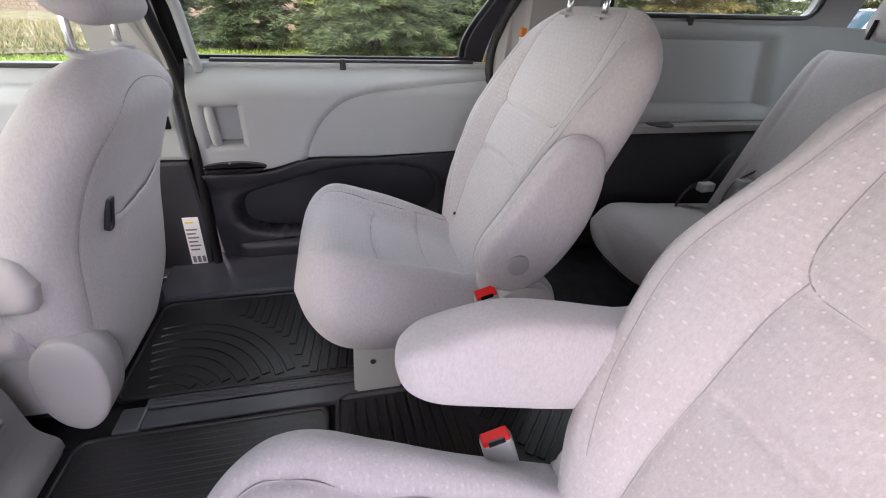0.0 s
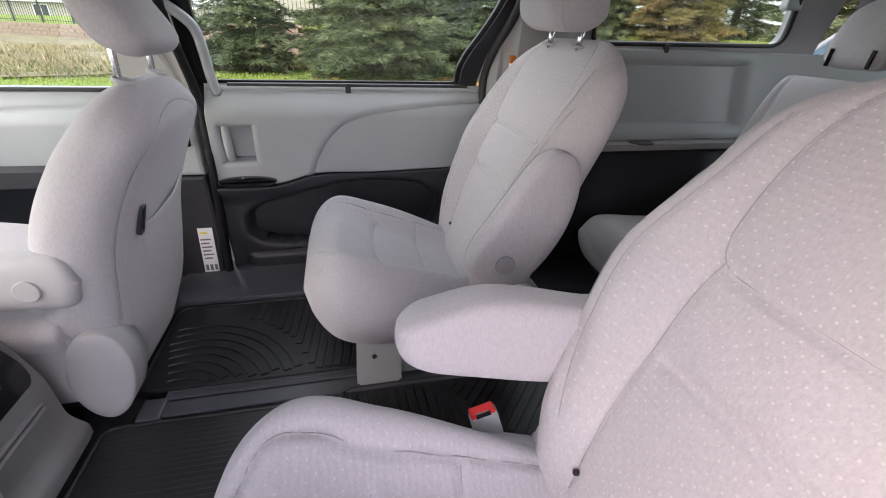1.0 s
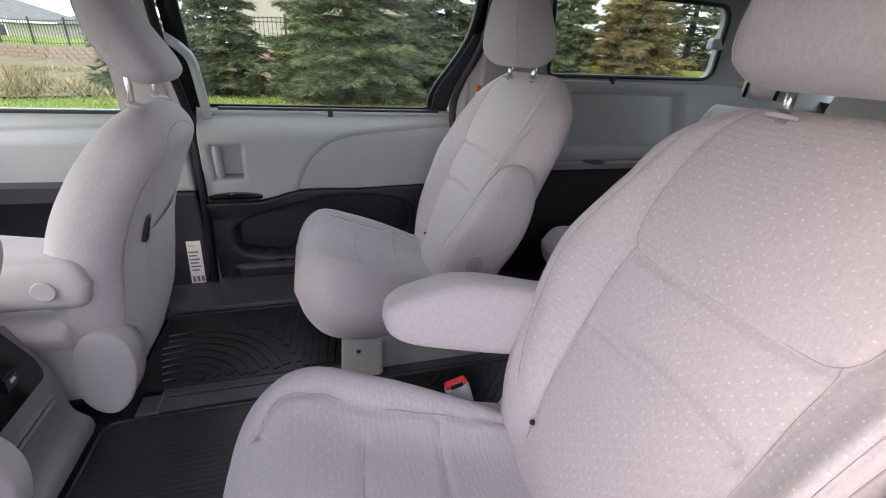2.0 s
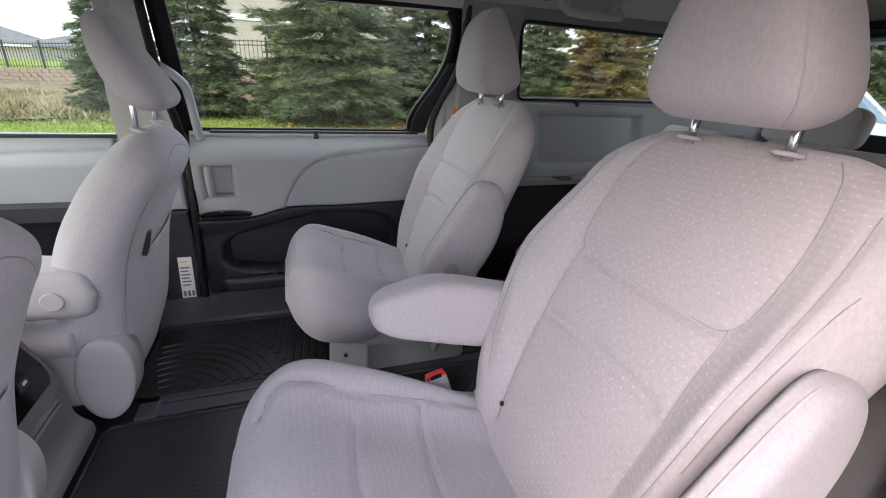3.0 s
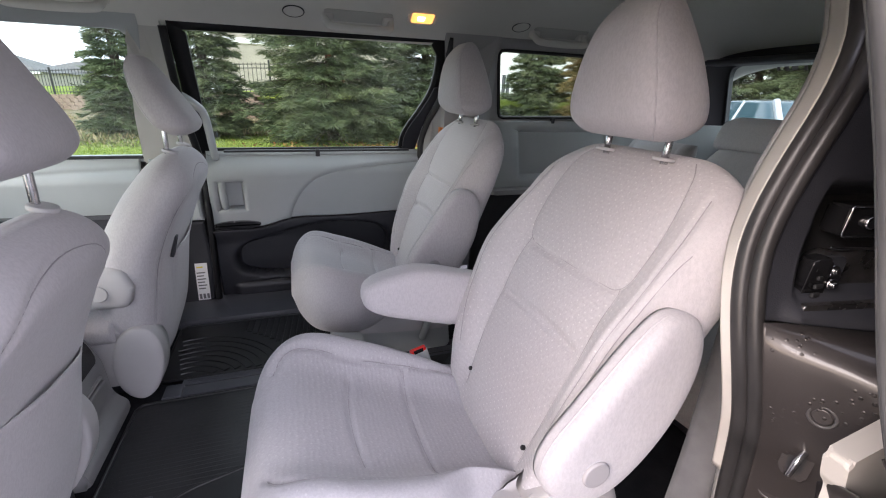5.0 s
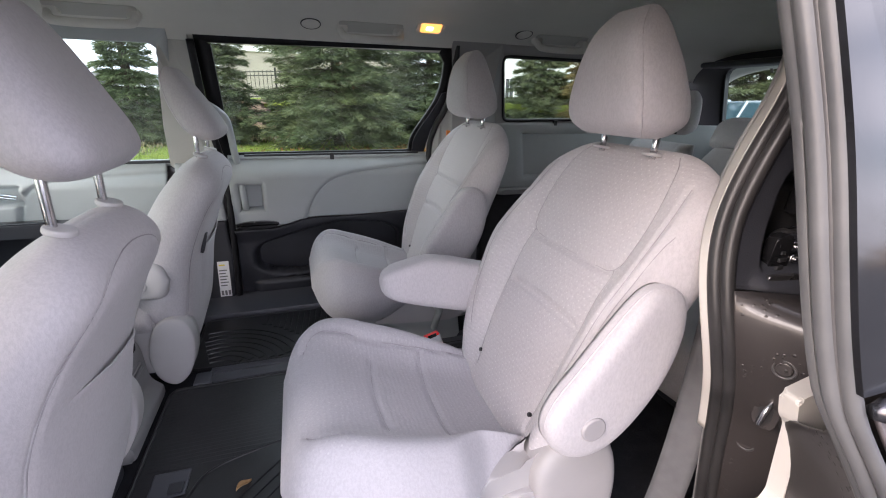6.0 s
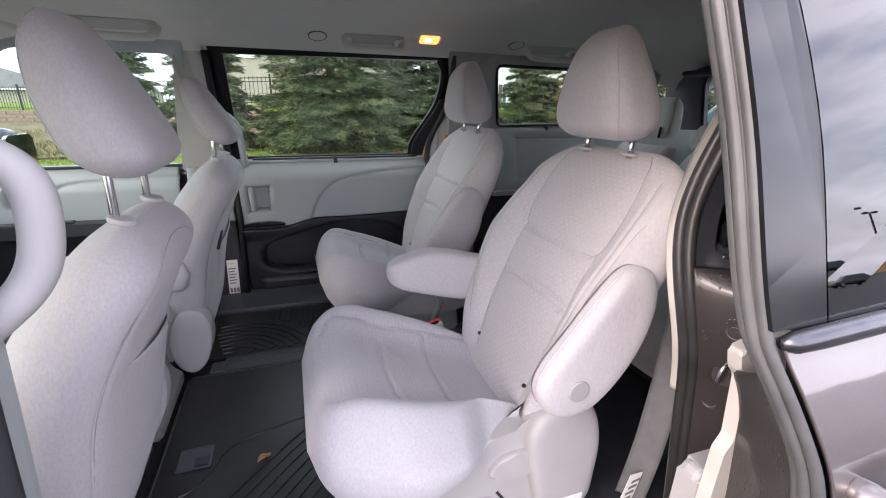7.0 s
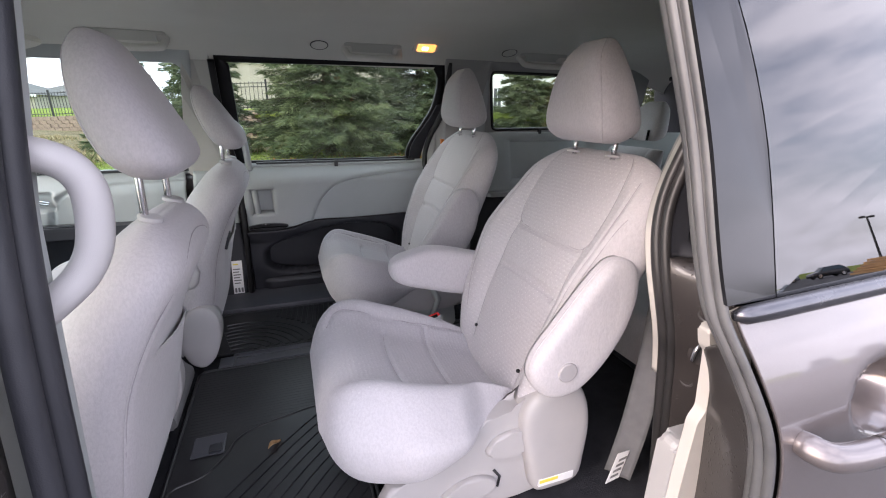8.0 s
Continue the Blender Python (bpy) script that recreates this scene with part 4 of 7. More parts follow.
def headrest(parent, place, half, front, back, height, mat, lean=0.22):
    """A rounded head pad. place(x, y, z) from its foot; tables over 0..1 of the height."""
    hs = [0.5 - 0.5 * math.cos(math.pi * k / 40) for k in range(41)]

    def section(h):
        e = (1 - abs(2 * h - 1) ** 5) ** 0.34
        w = hermite(h, (0, 0.15, 0.5, 0.8, 1), half) * (0.62 + 0.38 * e)
        f = hermite(h, (0, 0.15, 0.5, 0.8, 1), front)
        b = hermite(h, (0, 0.15, 0.5, 0.8, 1), back)
        m = (f + b) / 2
        return pad_ring(w, m + (f - m) * e, m + (b - m) * e, m, 0.0, 0.8, lambda y: 0.0, 60, 48, square=6.5, under=(5.0, 0.42))

    def spot(h, y, n):
        return place(-n + lean * h * height, y, h * height)

    pad = padded("headrest", hs, section, spot, mat, parent, "rounded cloth head pad")
    for side in (-1, 1):
        rim = []
        for k in range(2, 39):
            ring = section(hs[k])[:60]
            w = max(a for a, b in ring)
            y, n = min(ring, key=lambda q: abs(q[0] - side * 0.90 * w))
            rim.append(spot(hs[k], y, n + 0.0004))
        part("seam", tube(rim, 0.0011, 6), mat, pad, "", True)
    return pad


B_AT = (0.50, 0.70)
UPPER_SIDE = [(0.120, 0.572), (0.139, 0.545), (0.151, 0.50), (0.156, 0.45), (0.154, 0.40), (0.148, 0.366), (0.130, 0.347), (0.095, 0.342)]
LOWER_SIDE = curve2([(0.137, 0.352), (0.140, 0.33), (0.139, 0.28), (0.138, 0.21), (0.136, 0.14), (0.130, 0.07), (0.121, 0.0)])
OUTER_SIDE = curve2([(0.168, 0.06), (0.182, 0.15), (0.192, 0.25), (0.199, 0.36), (0.201, 0.45), (0.192, 0.52)])
EDGE_STITCH = curve2([(0.200, 0.20), (0.209, 0.30), (0.216, 0.38), (0.224, 0.44)])


def flipped(line):
    return [(-y, s) for y, s in line]


UPPER_PANEL = curve2(UPPER_SIDE + [(0.0, 0.342)] + flipped(UPPER_SIDE)[::-1])
BACK_SEAMS = [UPPER_PANEL, LOWER_SIDE, flipped(LOWER_SIDE), OUTER_SIDE, flipped(OUTER_SIDE)]
STITCHES = [EDGE_STITCH, flipped(EDGE_STITCH)]
BACK_FOLD = [curve2([(-0.118, 0.222), (-0.06, 0.227), (0, 0.229), (0.06, 0.227), (0.118, 0.222)])]
UPPER_FOLD = [curve2([(-0.12, 0.343), (0, 0.341), (0.12, 0.343)])]
C_SIDE = curve2([(0.118, 0.080), (0.148, 0.10), (0.158, 0.14), (0.160, 0.20), (0.154, 0.30), (0.148, 0.40), (0.142, 0.51)])
CUSHION_SEAMS = [C_SIDE, flipped(C_SIDE)]
CUSHION_FOLDS = [curve2([(-0.105, 0.213), (-0.06, 0.206), (0, 0.203), (0.06, 0.206), (0.118, 0.215)]),
                 curve2([(-0.140, 0.336), (-0.08, 0.328), (0, 0.325), (0.08, 0.328), (0.146, 0.336)])]


def back_ring(s):
    w = hermite(s, (-0.06, 0, 0.1, 0.2, 0.32, 0.42, 0.5, 0.585), (0.205, 0.215, 0.225, 0.232, 0.244, 0.256, 0.248, 0.195))
    cap = max(0.0, 1 - max(0.0, (s - 0.485) / 0.10) ** 2.5) ** 0.4
    f = hermite(s, (-0.06, 0, 0.15, 0.3, 0.45, 0.56), (0.03, 0.032, 0.036, 0.027, 0.014, 0.0))
    b = hermite(s, (-0.06, 0.1, 0.3, 0.45, 0.56), (-0.10, -0.112, -0.104, -0.092, -0.076))
    m = (f + b) / 2
    bo = hermite(s, (-0.06, 0, 0.1, 0.25, 0.4, 0.5, 0.56), (0.015, 0.030, 0.049, 0.056, 0.040, 0.016, 0.0)) * cap
    puff = 0.004 * math.sin(math.pi * min(1, max(0, (s - 0.225) / 0.117))) if 0.225 < s < 0.342 else 0.0
    dips = lambda y: (groove(BACK_SEAMS, y, s, 0.0042, 0.009) + groove(BACK_FOLD, y, s, 0.0085, 0.016) + groove(UPPER_FOLD, y, s, 0.004, 0.014)) * cap
    return pad_ring(w * (0.5 + 0.5 * cap), m + (f - m) * cap + puff, m + (b - m) * cap, m, bo, 0.85, dips, square=5.0, spread=0.16)


def cushion_ring(s, fat=1.0):
    w = hermite(s, (0.035, 0.055, 0.085, 0.13, 0.22, 0.335, 0.52), (0.14, 0.195, 0.232, 0.258, 0.266, 0.240, 0.190)) * (1 + 0.05 * (fat - 1) * smooth(0.09, 0.2, s))
    t = hermite(s, (0.035, 0.05, 0.075, 0.12, 0.2, 0.3, 0.4, 0.52), (0.722, 0.762, 0.786, 0.790, 0.754, 0.716, 0.680, 0.650))
    b = hermite(s, (0.035, 0.055, 0.10, 0.2, 0.26, 0.32, 0.38, 0.52), (0.700, 0.635, 0.580, 0.558, 0.562, 0.60, 0.645, 0.655))
    m = hermite(s, (0.035, 0.1, 0.2, 0.52), (0.712, 0.700, 0.690, 0.672))
    bo = hermite(s, (0.035, 0.1, 0.2, 0.35, 0.52), (0.0, 0.038, 0.058, 0.058, 0.030)) + 0.012 * (fat - 1) * smooth(0.10, 0.2, s) * smooth(0.5, 0.4, s)
    dips = lambda y: groove(CUSHION_SEAMS, y, s, 0.0075, 0.0085) + groove(CUSHION_FOLDS, y, s, 0.0075, 0.011)
    return pad_ring(w, t, b, m, 0.85 * bo, 0.72, dips, square=4.4, under=(3.2, 0.5), spread=0.20)


PAD = [(0.428, 0.835), (0.437, 0.798), (0.465, 0.767), (0.505, 0.755), (0.55, 0.768), (0.60, 0.815), (0.642, 0.88), (0.664, 0.95), (0.664, 1.003), (0.648, 1.035),
       (0.617, 1.047), (0.588, 1.043), (0.558, 1.018), (0.52, 0.973), (0.48, 0.922), (0.443, 0.875)]
SHROUD_LOW = [(0.175, 0.457), (0.165, 0.54), (0.235, 0.58), (0.35, 0.61), (0.50, 0.62), (0.58, 0.60), (0.59, 0.56), (0.575, 0.50), (0.56, 0.457)]
SHROUD = [(0.160, 0.457), (0.148, 0.55), (0.195, 0.573), (0.239, 0.591), (0.30, 0.632), (0.353, 0.674), (0.41, 0.690), (0.455, 0.700), (0.488, 0.733), (0.53, 0.750), (0.573, 0.735), (0.603, 0.69), (0.618, 0.62), (0.612, 0.53), (0.59, 0.457)]


def captain_seat(name, label, dx, yc, inner, arm_down, arms=(1, -1), tilt=22.0, slide=0.0, nod=0.0):
    """A second-row captain's seat facing -x. inner: +1 or -1, the side of the aisle."""
    seat = thing(name, label, "car seat", (0.35 + dx, yc, FLOOR), "second row seats")

    def at(x, y, z):
        return Vector((x - 0.35, y, z - FLOOR))

    def back_at(s, y, n):
        c, k = math.cos(radians(tilt)), math.sin(radians(tilt))
        y += (0.046 if arm_down else 0.026) * smooth(-0.08, 0.06, s) * smooth(0.46, 0.30, s) * smooth(0.15, 0.215, y)
        return at(B_AT[0] + s * k - n * c, y, B_AT[1] + s * c + n * k)

    def cush_at(s, y, n):
        if arm_down:
            # the door side of the pad ends in a rounded corner ahead of the side cover
            end = smooth(0.300, 0.385, s) * smooth(0.12, 0.20, -inner * y)
            wide = (0.010 + 0.026 * smooth(0.24, 0.10, s)) * smooth(0.04, 0.19, inner * y)
            rise = smooth(0.19, 0.375, s) ** 1.4 * smooth(0.02, 0.12, -inner * y) * smooth(0.69, 0.60, n)
            return at(s - 0.010 * smooth(0.20, 0.05, s), y * (1 - 0.20 * end) + inner * (0.014 * smooth(0.05, 0.16, s) + wide), n + (0.672 - n) * rise)
        return at(s + slide, y, n)

    def cush_ring(s):
        return cushion_ring(s, 2.0 if arm_down else 1.0)

    st = [-0.06 + 0.545 * k / 100 for k in range(101)] + [0.485 + 0.10 * math.sin(math.pi / 2 * k / 22) for k in range(1, 23)]
    back = padded("backrest", st, back_ring, back_at, CLOTH, seat, "padded backrest of dotted pale cloth")
    add_seams(BACK_SEAMS + STITCHES, back_ring, back_at, back)
    st = [0.035 + 0.075 * (1 - math.cos(math.pi / 2 * k / 16)) for k in range(17)] + [0.11 + 0.45 * k / 80 for k in range(1, 81)]
    cush = padded("cushion", st, cush_ring, cush_at, CLOTH_SEAT, seat, "padded seat cushion of dotted pale cloth")
    add_seams(CUSHION_SEAMS, cush_ring, cush_at, cush, 0.0012)
    # Thin dark lines laid in the folds, their colour imitating fold shade.
    add_seams(CUSHION_FOLDS, cush_ring, cush_at, cush, 0.0009)
    head = headrest(seat, lambda x, y, z: at(0.708 + nod + x, y, 1.252 + z), (0.109, 0.121, 0.104, 0.075, 0.052), (0.066, 0.078, 0.078, 0.068, 0.042), (-0.055, -0.064, -0.045, -0.024, -0.012), 0.222, CLOTH_PLAIN, 0.035)
    for k in (-0.072, 0.072):
        part("post", tube([at(0.716 + nod, k, 1.216), at(0.718 + nod, k, 1.24), at(0.722 + nod, k, 1.275)], 0.0062, 12), STEEL, seat, "polished headrest post", True)
        part("post_collar", disc(at(0.714 + nod, k, 1.224), (0.15, 0, 1), 0.018, 0.006, 0.002), VINYL, seat, "", True)
    for k in (-1, 1):
        part("stud", disc(back_at(0.030, k * 0.121, 0.034), (-0.93, 0, 0.37), 0.0045, 0.006, 0.001, 14), RUBBER, seat, "small dark trim stud")

    def pad_at(a, b):
        """The raised pad's outline, turned with the backrest."""
        th = 0.0 if arm_down else 0.085
        c, k = math.cos(th), math.sin(th)
        da, db = a - 0.61, b - 1.0
        return 0.61 + da * c - db * k - (0.0 if arm_down else 0.022), 1.0 + da * k + db * c

    # armrests
    proud = 0.0 if arm_down else 0.010
    for side in arms:
        if side == inner and arm_down:
            def arm(u):
                tip = (1 - (1 - min(1, u / 0.16)) ** 2.4) ** 0.5
                x = 0.262 + 0.29 * u * 1.25
                u = min(1.0, u * 1.25)
                top = hermite(u, (0, 0.015, 0.05, 0.14, 0.45, 1), (0.888, 0.902, 0.912, 0.924, 0.940, 0.905))
                bot = hermite(u, (0, 0.015, 0.05, 0.14, 0.3, 0.75, 1), (0.876, 0.862, 0.850, 0.836, 0.820, 0.785, 0.780))
                m, hh = (top + bot) / 2, (top - bot) / 2
                hh = max(hh, 0.002)
                return x, m, hh, 0.040 * (0.1 + 0.9 * tip)
            def skin(u, v):
                x, m, hh, ww = arm(v ** 1.5)
                a = 2 * math.pi * u
                ca, sa = math.cos(a), math.sin(a)
                return at(x, side * (0.262 + ww * math.copysign(abs(ca) ** 0.5, ca)), m + hh * math.copysign(abs(sa) ** 0.6, sa))
            sheet("armrest", skin, 40, 40, CLOTH_PLAIN, seat, "lowered padded armrest", closed=True, caps=True)
        else:
            loop = [(p.x, p.y) for p in spline([(a, b, 0) for a, b in PAD], 4, True)]
            pad = part("armrest", pillow(loop, lambda a, b, d: at(pad_at(a, b)[0], side * (d + proud), pad_at(a, b)[1]), 0.229, 0.014, 0.027, 7.0, 2.4, 14), CLOTH_PLAIN, seat, "raised padded armrest", True)
            part("piping", tube([at(pad_at(0.55 + (a - 0.55) * 0.985, 0.90 + (b - 0.90) * 0.985)[0], side * (0.2465 + proud), pad_at(0.55 + (a - 0.55) * 0.985, 0.90 + (b - 0.90) * 0.985)[1]) for a, b in loop], 0.0022, 6, closed=True), CLOTH_PLAIN, pad, "", True)
            part("pivot_cap", disc(at(pad_at(0.503, 0.826)[0], side * (0.2695 + proud), pad_at(0.503, 0.826)[1]), (0, side, 0), 0.0215, 0.010, 0.003), PIVOT, pad, "round grey plastic pivot cap", True)
    # plastics
    outer = -inner
    loop = [(p.x, p.y) for p in spline([(a, b, 0) for a, b in (SHROUD if arm_down else SHROUD_LOW)], 3, True)]
    side_cover = part("side_cover", slab(loop, lambda a, b, d: at(a, outer * (0.15 + d), b), 0, 0.042, 0.012, seg=3), COVER_DIMMED, seat, "grey moulded side cover", True)
    if arm_down:
        hump = [(0.447, 0.665), (0.459, 0.715), (0.490, 0.742), (0.535, 0.755), (0.582, 0.742), (0.610, 0.70), (0.625, 0.63), (0.622, 0.55), (0.608, 0.472), (0.54, 0.460), (0.49, 0.472), (0.466, 0.56)]
        part("hinge_housing", pillow([(p.x, p.y) for p in spline([(a, b, 0) for a, b in hump], 4, True)], lambda a, b, d: at(a, outer * d, b), 0.15, 0.046, 0.027, 9.0, 2.5), COVER_DIMMED, side_cover, "raised moulded hinge housing", True)
    lev = [(0.368, 0.606), (0.395, 0.588), (0.455, 0.580), (0.485, 0.598), (0.482, 0.628), (0.45, 0.645), (0.40, 0.640)]
    part("recline_lever", slab([(p.x, p.y) for p in spline([(a, b, 0) for a, b in lev], 4, True)], lambda a, b, d: at(a, outer * (0.188 + d), b), 0, 0.018, 0.007, seg=3), COVER_DIMMED, side_cover, "", True)
    part("lever_gap", tube([at(0.478, outer * 0.1925, 0.645), at(0.496, outer * 0.1925, 0.613), at(0.482, outer * 0.1925, 0.570)], 0.0035, 8), RUBBER, side_cover, "", True)
    lev = [(0.268, 0.515), (0.292, 0.495), (0.362, 0.487), (0.395, 0.505), (0.388, 0.530), (0.33, 0.545)]
    part("slide_lever", slab([(p.x, p.y) for p in spline([(a, b, 0) for a, b in lev], 4, True)], lambda a, b, d: at(a, outer * (0.188 + d), b), 0, 0.018, 0.007, seg=3), COVER_DIMMED, side_cover, "", True)
    part("lever_gap", tube([at(0.392, outer * 0.1925, 0.545), at(0.408, outer * 0.1925, 0.522), at(0.404, outer * 0.1925, 0.495)], 0.0035, 8), RUBBER, side_cover, "", True)
    tag = part("safety_label", slab([(0.495, 0.490), (0.588, 0.490), (0.588, 0.510), (0.495, 0.510)], lambda a, b, d: at(a, outer * (0.2225 + d), b), -0.006, 0.001), PAPER, side_cover, "white label with a yellow band")
    part("label_band", slab([(0.497, 0.500), (0.545, 0.500), (0.545, 0.508), (0.497, 0.508)], lambda a, b, d: at(a, outer * (0.2237 + d), b), 0, 0.001), YELLOW, side_cover)
    hinge = rounded([(0.48, 0.60), (0.60, 0.58), (0.625, 0.68), (0.59, 0.725), (0.52, 0.735), (0.475, 0.70)], 0.03)
    if not arm_down:
        low = [(0.18, 0.457), (0.187, 0.60), (0.235, 0.622), (0.285, 0.618), (0.29, 0.457)]
        foot = part("front_leg", slab(rounded(low, 0.008), lambda a, b, d: at(a, inner * (0.15 + d), b), 0, 0.045, 0.008, seg=2), GREY, seat, "grey plastic front leg cover")
        part("screw_hole", disc(at(0.225, inner * 0.196, 0.545), (0, inner, 0), 0.006, 0.003, 0, 14), RUBBER, foot)
        rail_in = [(0.25, 0.585), (0.285, 0.622), (0.364, 0.668), (0.46, 0.667), (0.497, 0.70), (0.51, 0.725), (0.55, 0.735), (0.60, 0.722), (0.632, 0.68), (0.634, 0.60), (0.60, 0.56), (0.40, 0.565)]
        part("inner_cover", slab([(p.x, p.y) for p in spline([(a, b, 0) for a, b in rail_in], 3, True)], lambda a, b, d: at(a, inner * (0.155 + d), b), 0, 0.05, 0.014, seg=3), VINYL, seat, "pale moulded inner side cover", True)
    part("hinge_cover", slab(hinge, lambda a, b, d: at(a, inner * (0.195 + d), b), 0, 0.045, 0.012, seg=3), VINYL, seat, "", True)
    for k in (-1, 1):
        leg = rounded([(0.215, FLOOR + 0.002), (0.60, FLOOR + 0.002), (0.59, 0.56), (0.50, 0.625), (0.20, 0.625)], 0.02)
        lg = part("leg_cover", slab(leg, lambda a, b, d: at(a, k * (0.125 + d), b), 0, 0.04, 0.01), GREY, seat, "grey seat leg cover")
        part("screw_hole", disc(at(0.262, k * 0.166, 0.515), (0, k, 0), 0.006, 0.003, 0, 14), RUBBER, lg)
    part("under_frame", box(at(0.20, -0.14, 0.50), at(0.55, 0.14, 0.615), 0.01), DARK, seat)
    bx, bz = (0.0, 0.0) if arm_down else (0.042, 0.046)
    hub = Matrix.Translation(at(0.41 + bx, inner * 0.262, 0.672 + bz)) @ Matrix.Rotation(radians(-16), 4, "Y") @ Matrix.Rotation(radians(-12 * inner), 4, "X")
    bm = box((-0.023, -0.013, -0.045), (0.023, 0.013, 0.040), 0.006)
    bmesh.ops.transform(bm, matrix=hub, verts=bm.verts)
    bk = part("buckle", bm, GREY, seat, "grey belt buckle with a red button")
    bm = box((-0.0205, -0.0115, 0.030), (0.0205, 0.0115, 0.0435), 0.003)
    bmesh.ops.transform(bm, matrix=hub, verts=bm.verts)
    part("release_button", bm, RED, bk, "red release button")
    bm = box((-0.012, -0.0125, 0.036), (0.012, -0.0105, 0.0445))
    bmesh.ops.transform(bm, matrix=hub, verts=bm.verts)
    part("tongue_slot", bm, BLACK, bk)
    part("buckle_stalk", tube([at(0.41 + bx, inner * 0.26, 0.65 + bz), at(0.45 + bx, inner * 0.25, 0.58 + bz), at(0.48, inner * 0.22, 0.54)], 0.012, 10), GREY, seat, "", True)
    return seat


captain_seat("captain_seat", "pale grey cloth captain seat with one armrest lowered", 0.0, -0.406, 1, True)
captain_seat("captain_seat", "pale grey cloth captain seat with armrests raised, beside the closed door", 0.026, 0.408, -1, False, (-1,), 20.0, 0.042, -0.020)


PANEL_EDGE = curve2([(0.19, -0.05), (0.205, 0.2), (0.19, 0.4), (0.13, 0.50), (0.05, 0.53), (-0.05, 0.53), (-0.13, 0.50), (-0.19, 0.4), (-0.205, 0.2), (-0.19, -0.05)], 5)


def front_seat(name, label, x0, yc, tilt, inner, arm, nod, sink, hook_y, cut, hinge=0.0, low=0.0, head=1.0, shift=0.0):
    """A front seat seen from behind; x0 is the rear face's x at 0.60 m height."""
    seat = thing(name, label, "car seat", (x0 - 0.2, yc, FLOOR), "front seats")
    c, k = math.cos(tilt), math.sin(tilt)

    def at(x, y, z):
        return Vector((x - x0 + 0.2, y, z - FLOOR))

    def back_at(s, y, n):
        return at(x0 + s * k + n * c, y, 0.60 + s * c - n * k)

    def ring(s0):
        s = s0 + cut * smooth(0.2, 0.45, s0)
        w = hermite(s, (-0.14, 0, 0.1, 0.28, 0.40, 0.50, 0.57), (0.18, 0.22, 0.24, 0.25, 0.238, 0.205, 0.15))
        cap = max(0.0, 1 - max(0.0, (s - 0.475) / 0.09) ** 3.2) ** 0.45
        r = hermite(s, (-0.14, 0, 0.1, 0.25, 0.4, 0.5, 0.57), (-0.01, 0.0, -0.010, -0.026, -0.014, 0.002, -0.02))
        f = hermite(s, (-0.14, 0, 0.2, 0.4, 0.55), (-0.12, -0.18, -0.208, -0.175, -0.115))
        m = (r + f) / 2
        return pad_ring(w * (0.5 + 0.5 * cap), m + (r - m) * cap, m + (f - m) * cap, m, 0.0, 0.8, lambda y: groove([PANEL_EDGE], y, s, 0.004, 0.010) * cap, square=5.5)

    st = [-0.14 + (0.615 - cut) * j / 70 for j in range(71)] + [0.475 - cut + 0.09 * math.sin(math.pi / 2 * j / 18) for j in range(1, 19)]
    back = padded("backrest", st, ring, back_at, CLOTH_PLAIN, seat, "pale vinyl and cloth backrest, seen from behind")

    add_seams([[(y, q - cut * smooth(0.2, 0.45, q)) for y, q in PANEL_EDGE]], ring, back_at, back, 0.0011)

    def rear(y, s):
        return front_at(ring, s, y)

    def edge(y):
        return 0.255 + 0.045 * abs(y - inner * hook_y) / 0.3

    def pocket(u, v):
        y = inner * (hook_y - 0.018) + inner * (-0.19 - hook_y) * u
        s = -0.10 + (edge(y) + 0.10) * v
        y *= 1.0 - 0.16 * smooth(0.12, -0.135, s)
        return back_at(s, y, rear(y, s) - 0.004 + (0.008 * smooth(0.0, 0.12, u) * smooth(0.35, 0.85, v) + 0.006 * math.sin(math.pi * u) * smooth(0.3, 1.0, v)) * smooth(0.95, 0.40, u))

    sheet("map_pocket", pocket, 30, 30, CLOTH_PLAIN, seat, "slack cloth map pocket", thick=-0.003)
    hook = rounded([(-0.012, -0.034), (0.012, -0.034), (0.012, 0.034), (-0.012, 0.034)], 0.008)
    hole = rounded([(-0.006, -0.026), (0.006, -0.026), (0.006, 0.026), (-0.006, 0.026)], 0.004)
    hy, hs = inner * hook_y, 0.28
    base = rear(hy, hs)
    if arm:
        hk = part("bag_hook", ring_plate(hook, hole, lambda a, b, d: back_at(hs + b, hy + a, base + d), -0.004, 0.007, 40), DARK, seat, "dark grey bag hook", True)
        part("hook_slot", slab(hole, lambda a, b, d: back_at(hs + b, hy + a, base + d), -0.002, 0.0015), BLACK, hk)
    head = headrest(seat, lambda x, y, z: back_at(0.605 - sink, 0, -0.075 + shift) + head * Vector((x, y, z)), (0.120, 0.138, 0.130, 0.105, 0.075), (0.05, 0.062, 0.064, 0.05, 0.03), (-0.05, -0.062, -0.046, -0.03, -0.022), 0.24, CLOTH_PLAIN, nod)
    for j in (-0.088, 0.088):
        foot = back_at(0.535 - cut, j, -0.075)
        part("post", tube([foot, foot + Vector((0.004, 0, 0.10 + cut))], 0.0065, 12), STEEL, seat, "polished headrest post", True)
        part("post_collar", disc(back_at(0.566 - cut, j, -0.075), (k, 0, c), 0.02, 0.01, 0.003), VINYL, seat, "", True)

    def cring(s):
        w = hermite(s, (0, 0.03, 0.1, 0.5), (0.13, 0.2, 0.25, 0.25))
        t = hermite(s, (0, 0.03, 0.1, 0.3, 0.5), (0.70, 0.745, 0.765, 0.73, 0.71))
        return pad_ring(w, t, 0.60, 0.67, 0.02, 0.8, lambda y: 0.0, 60, 30)

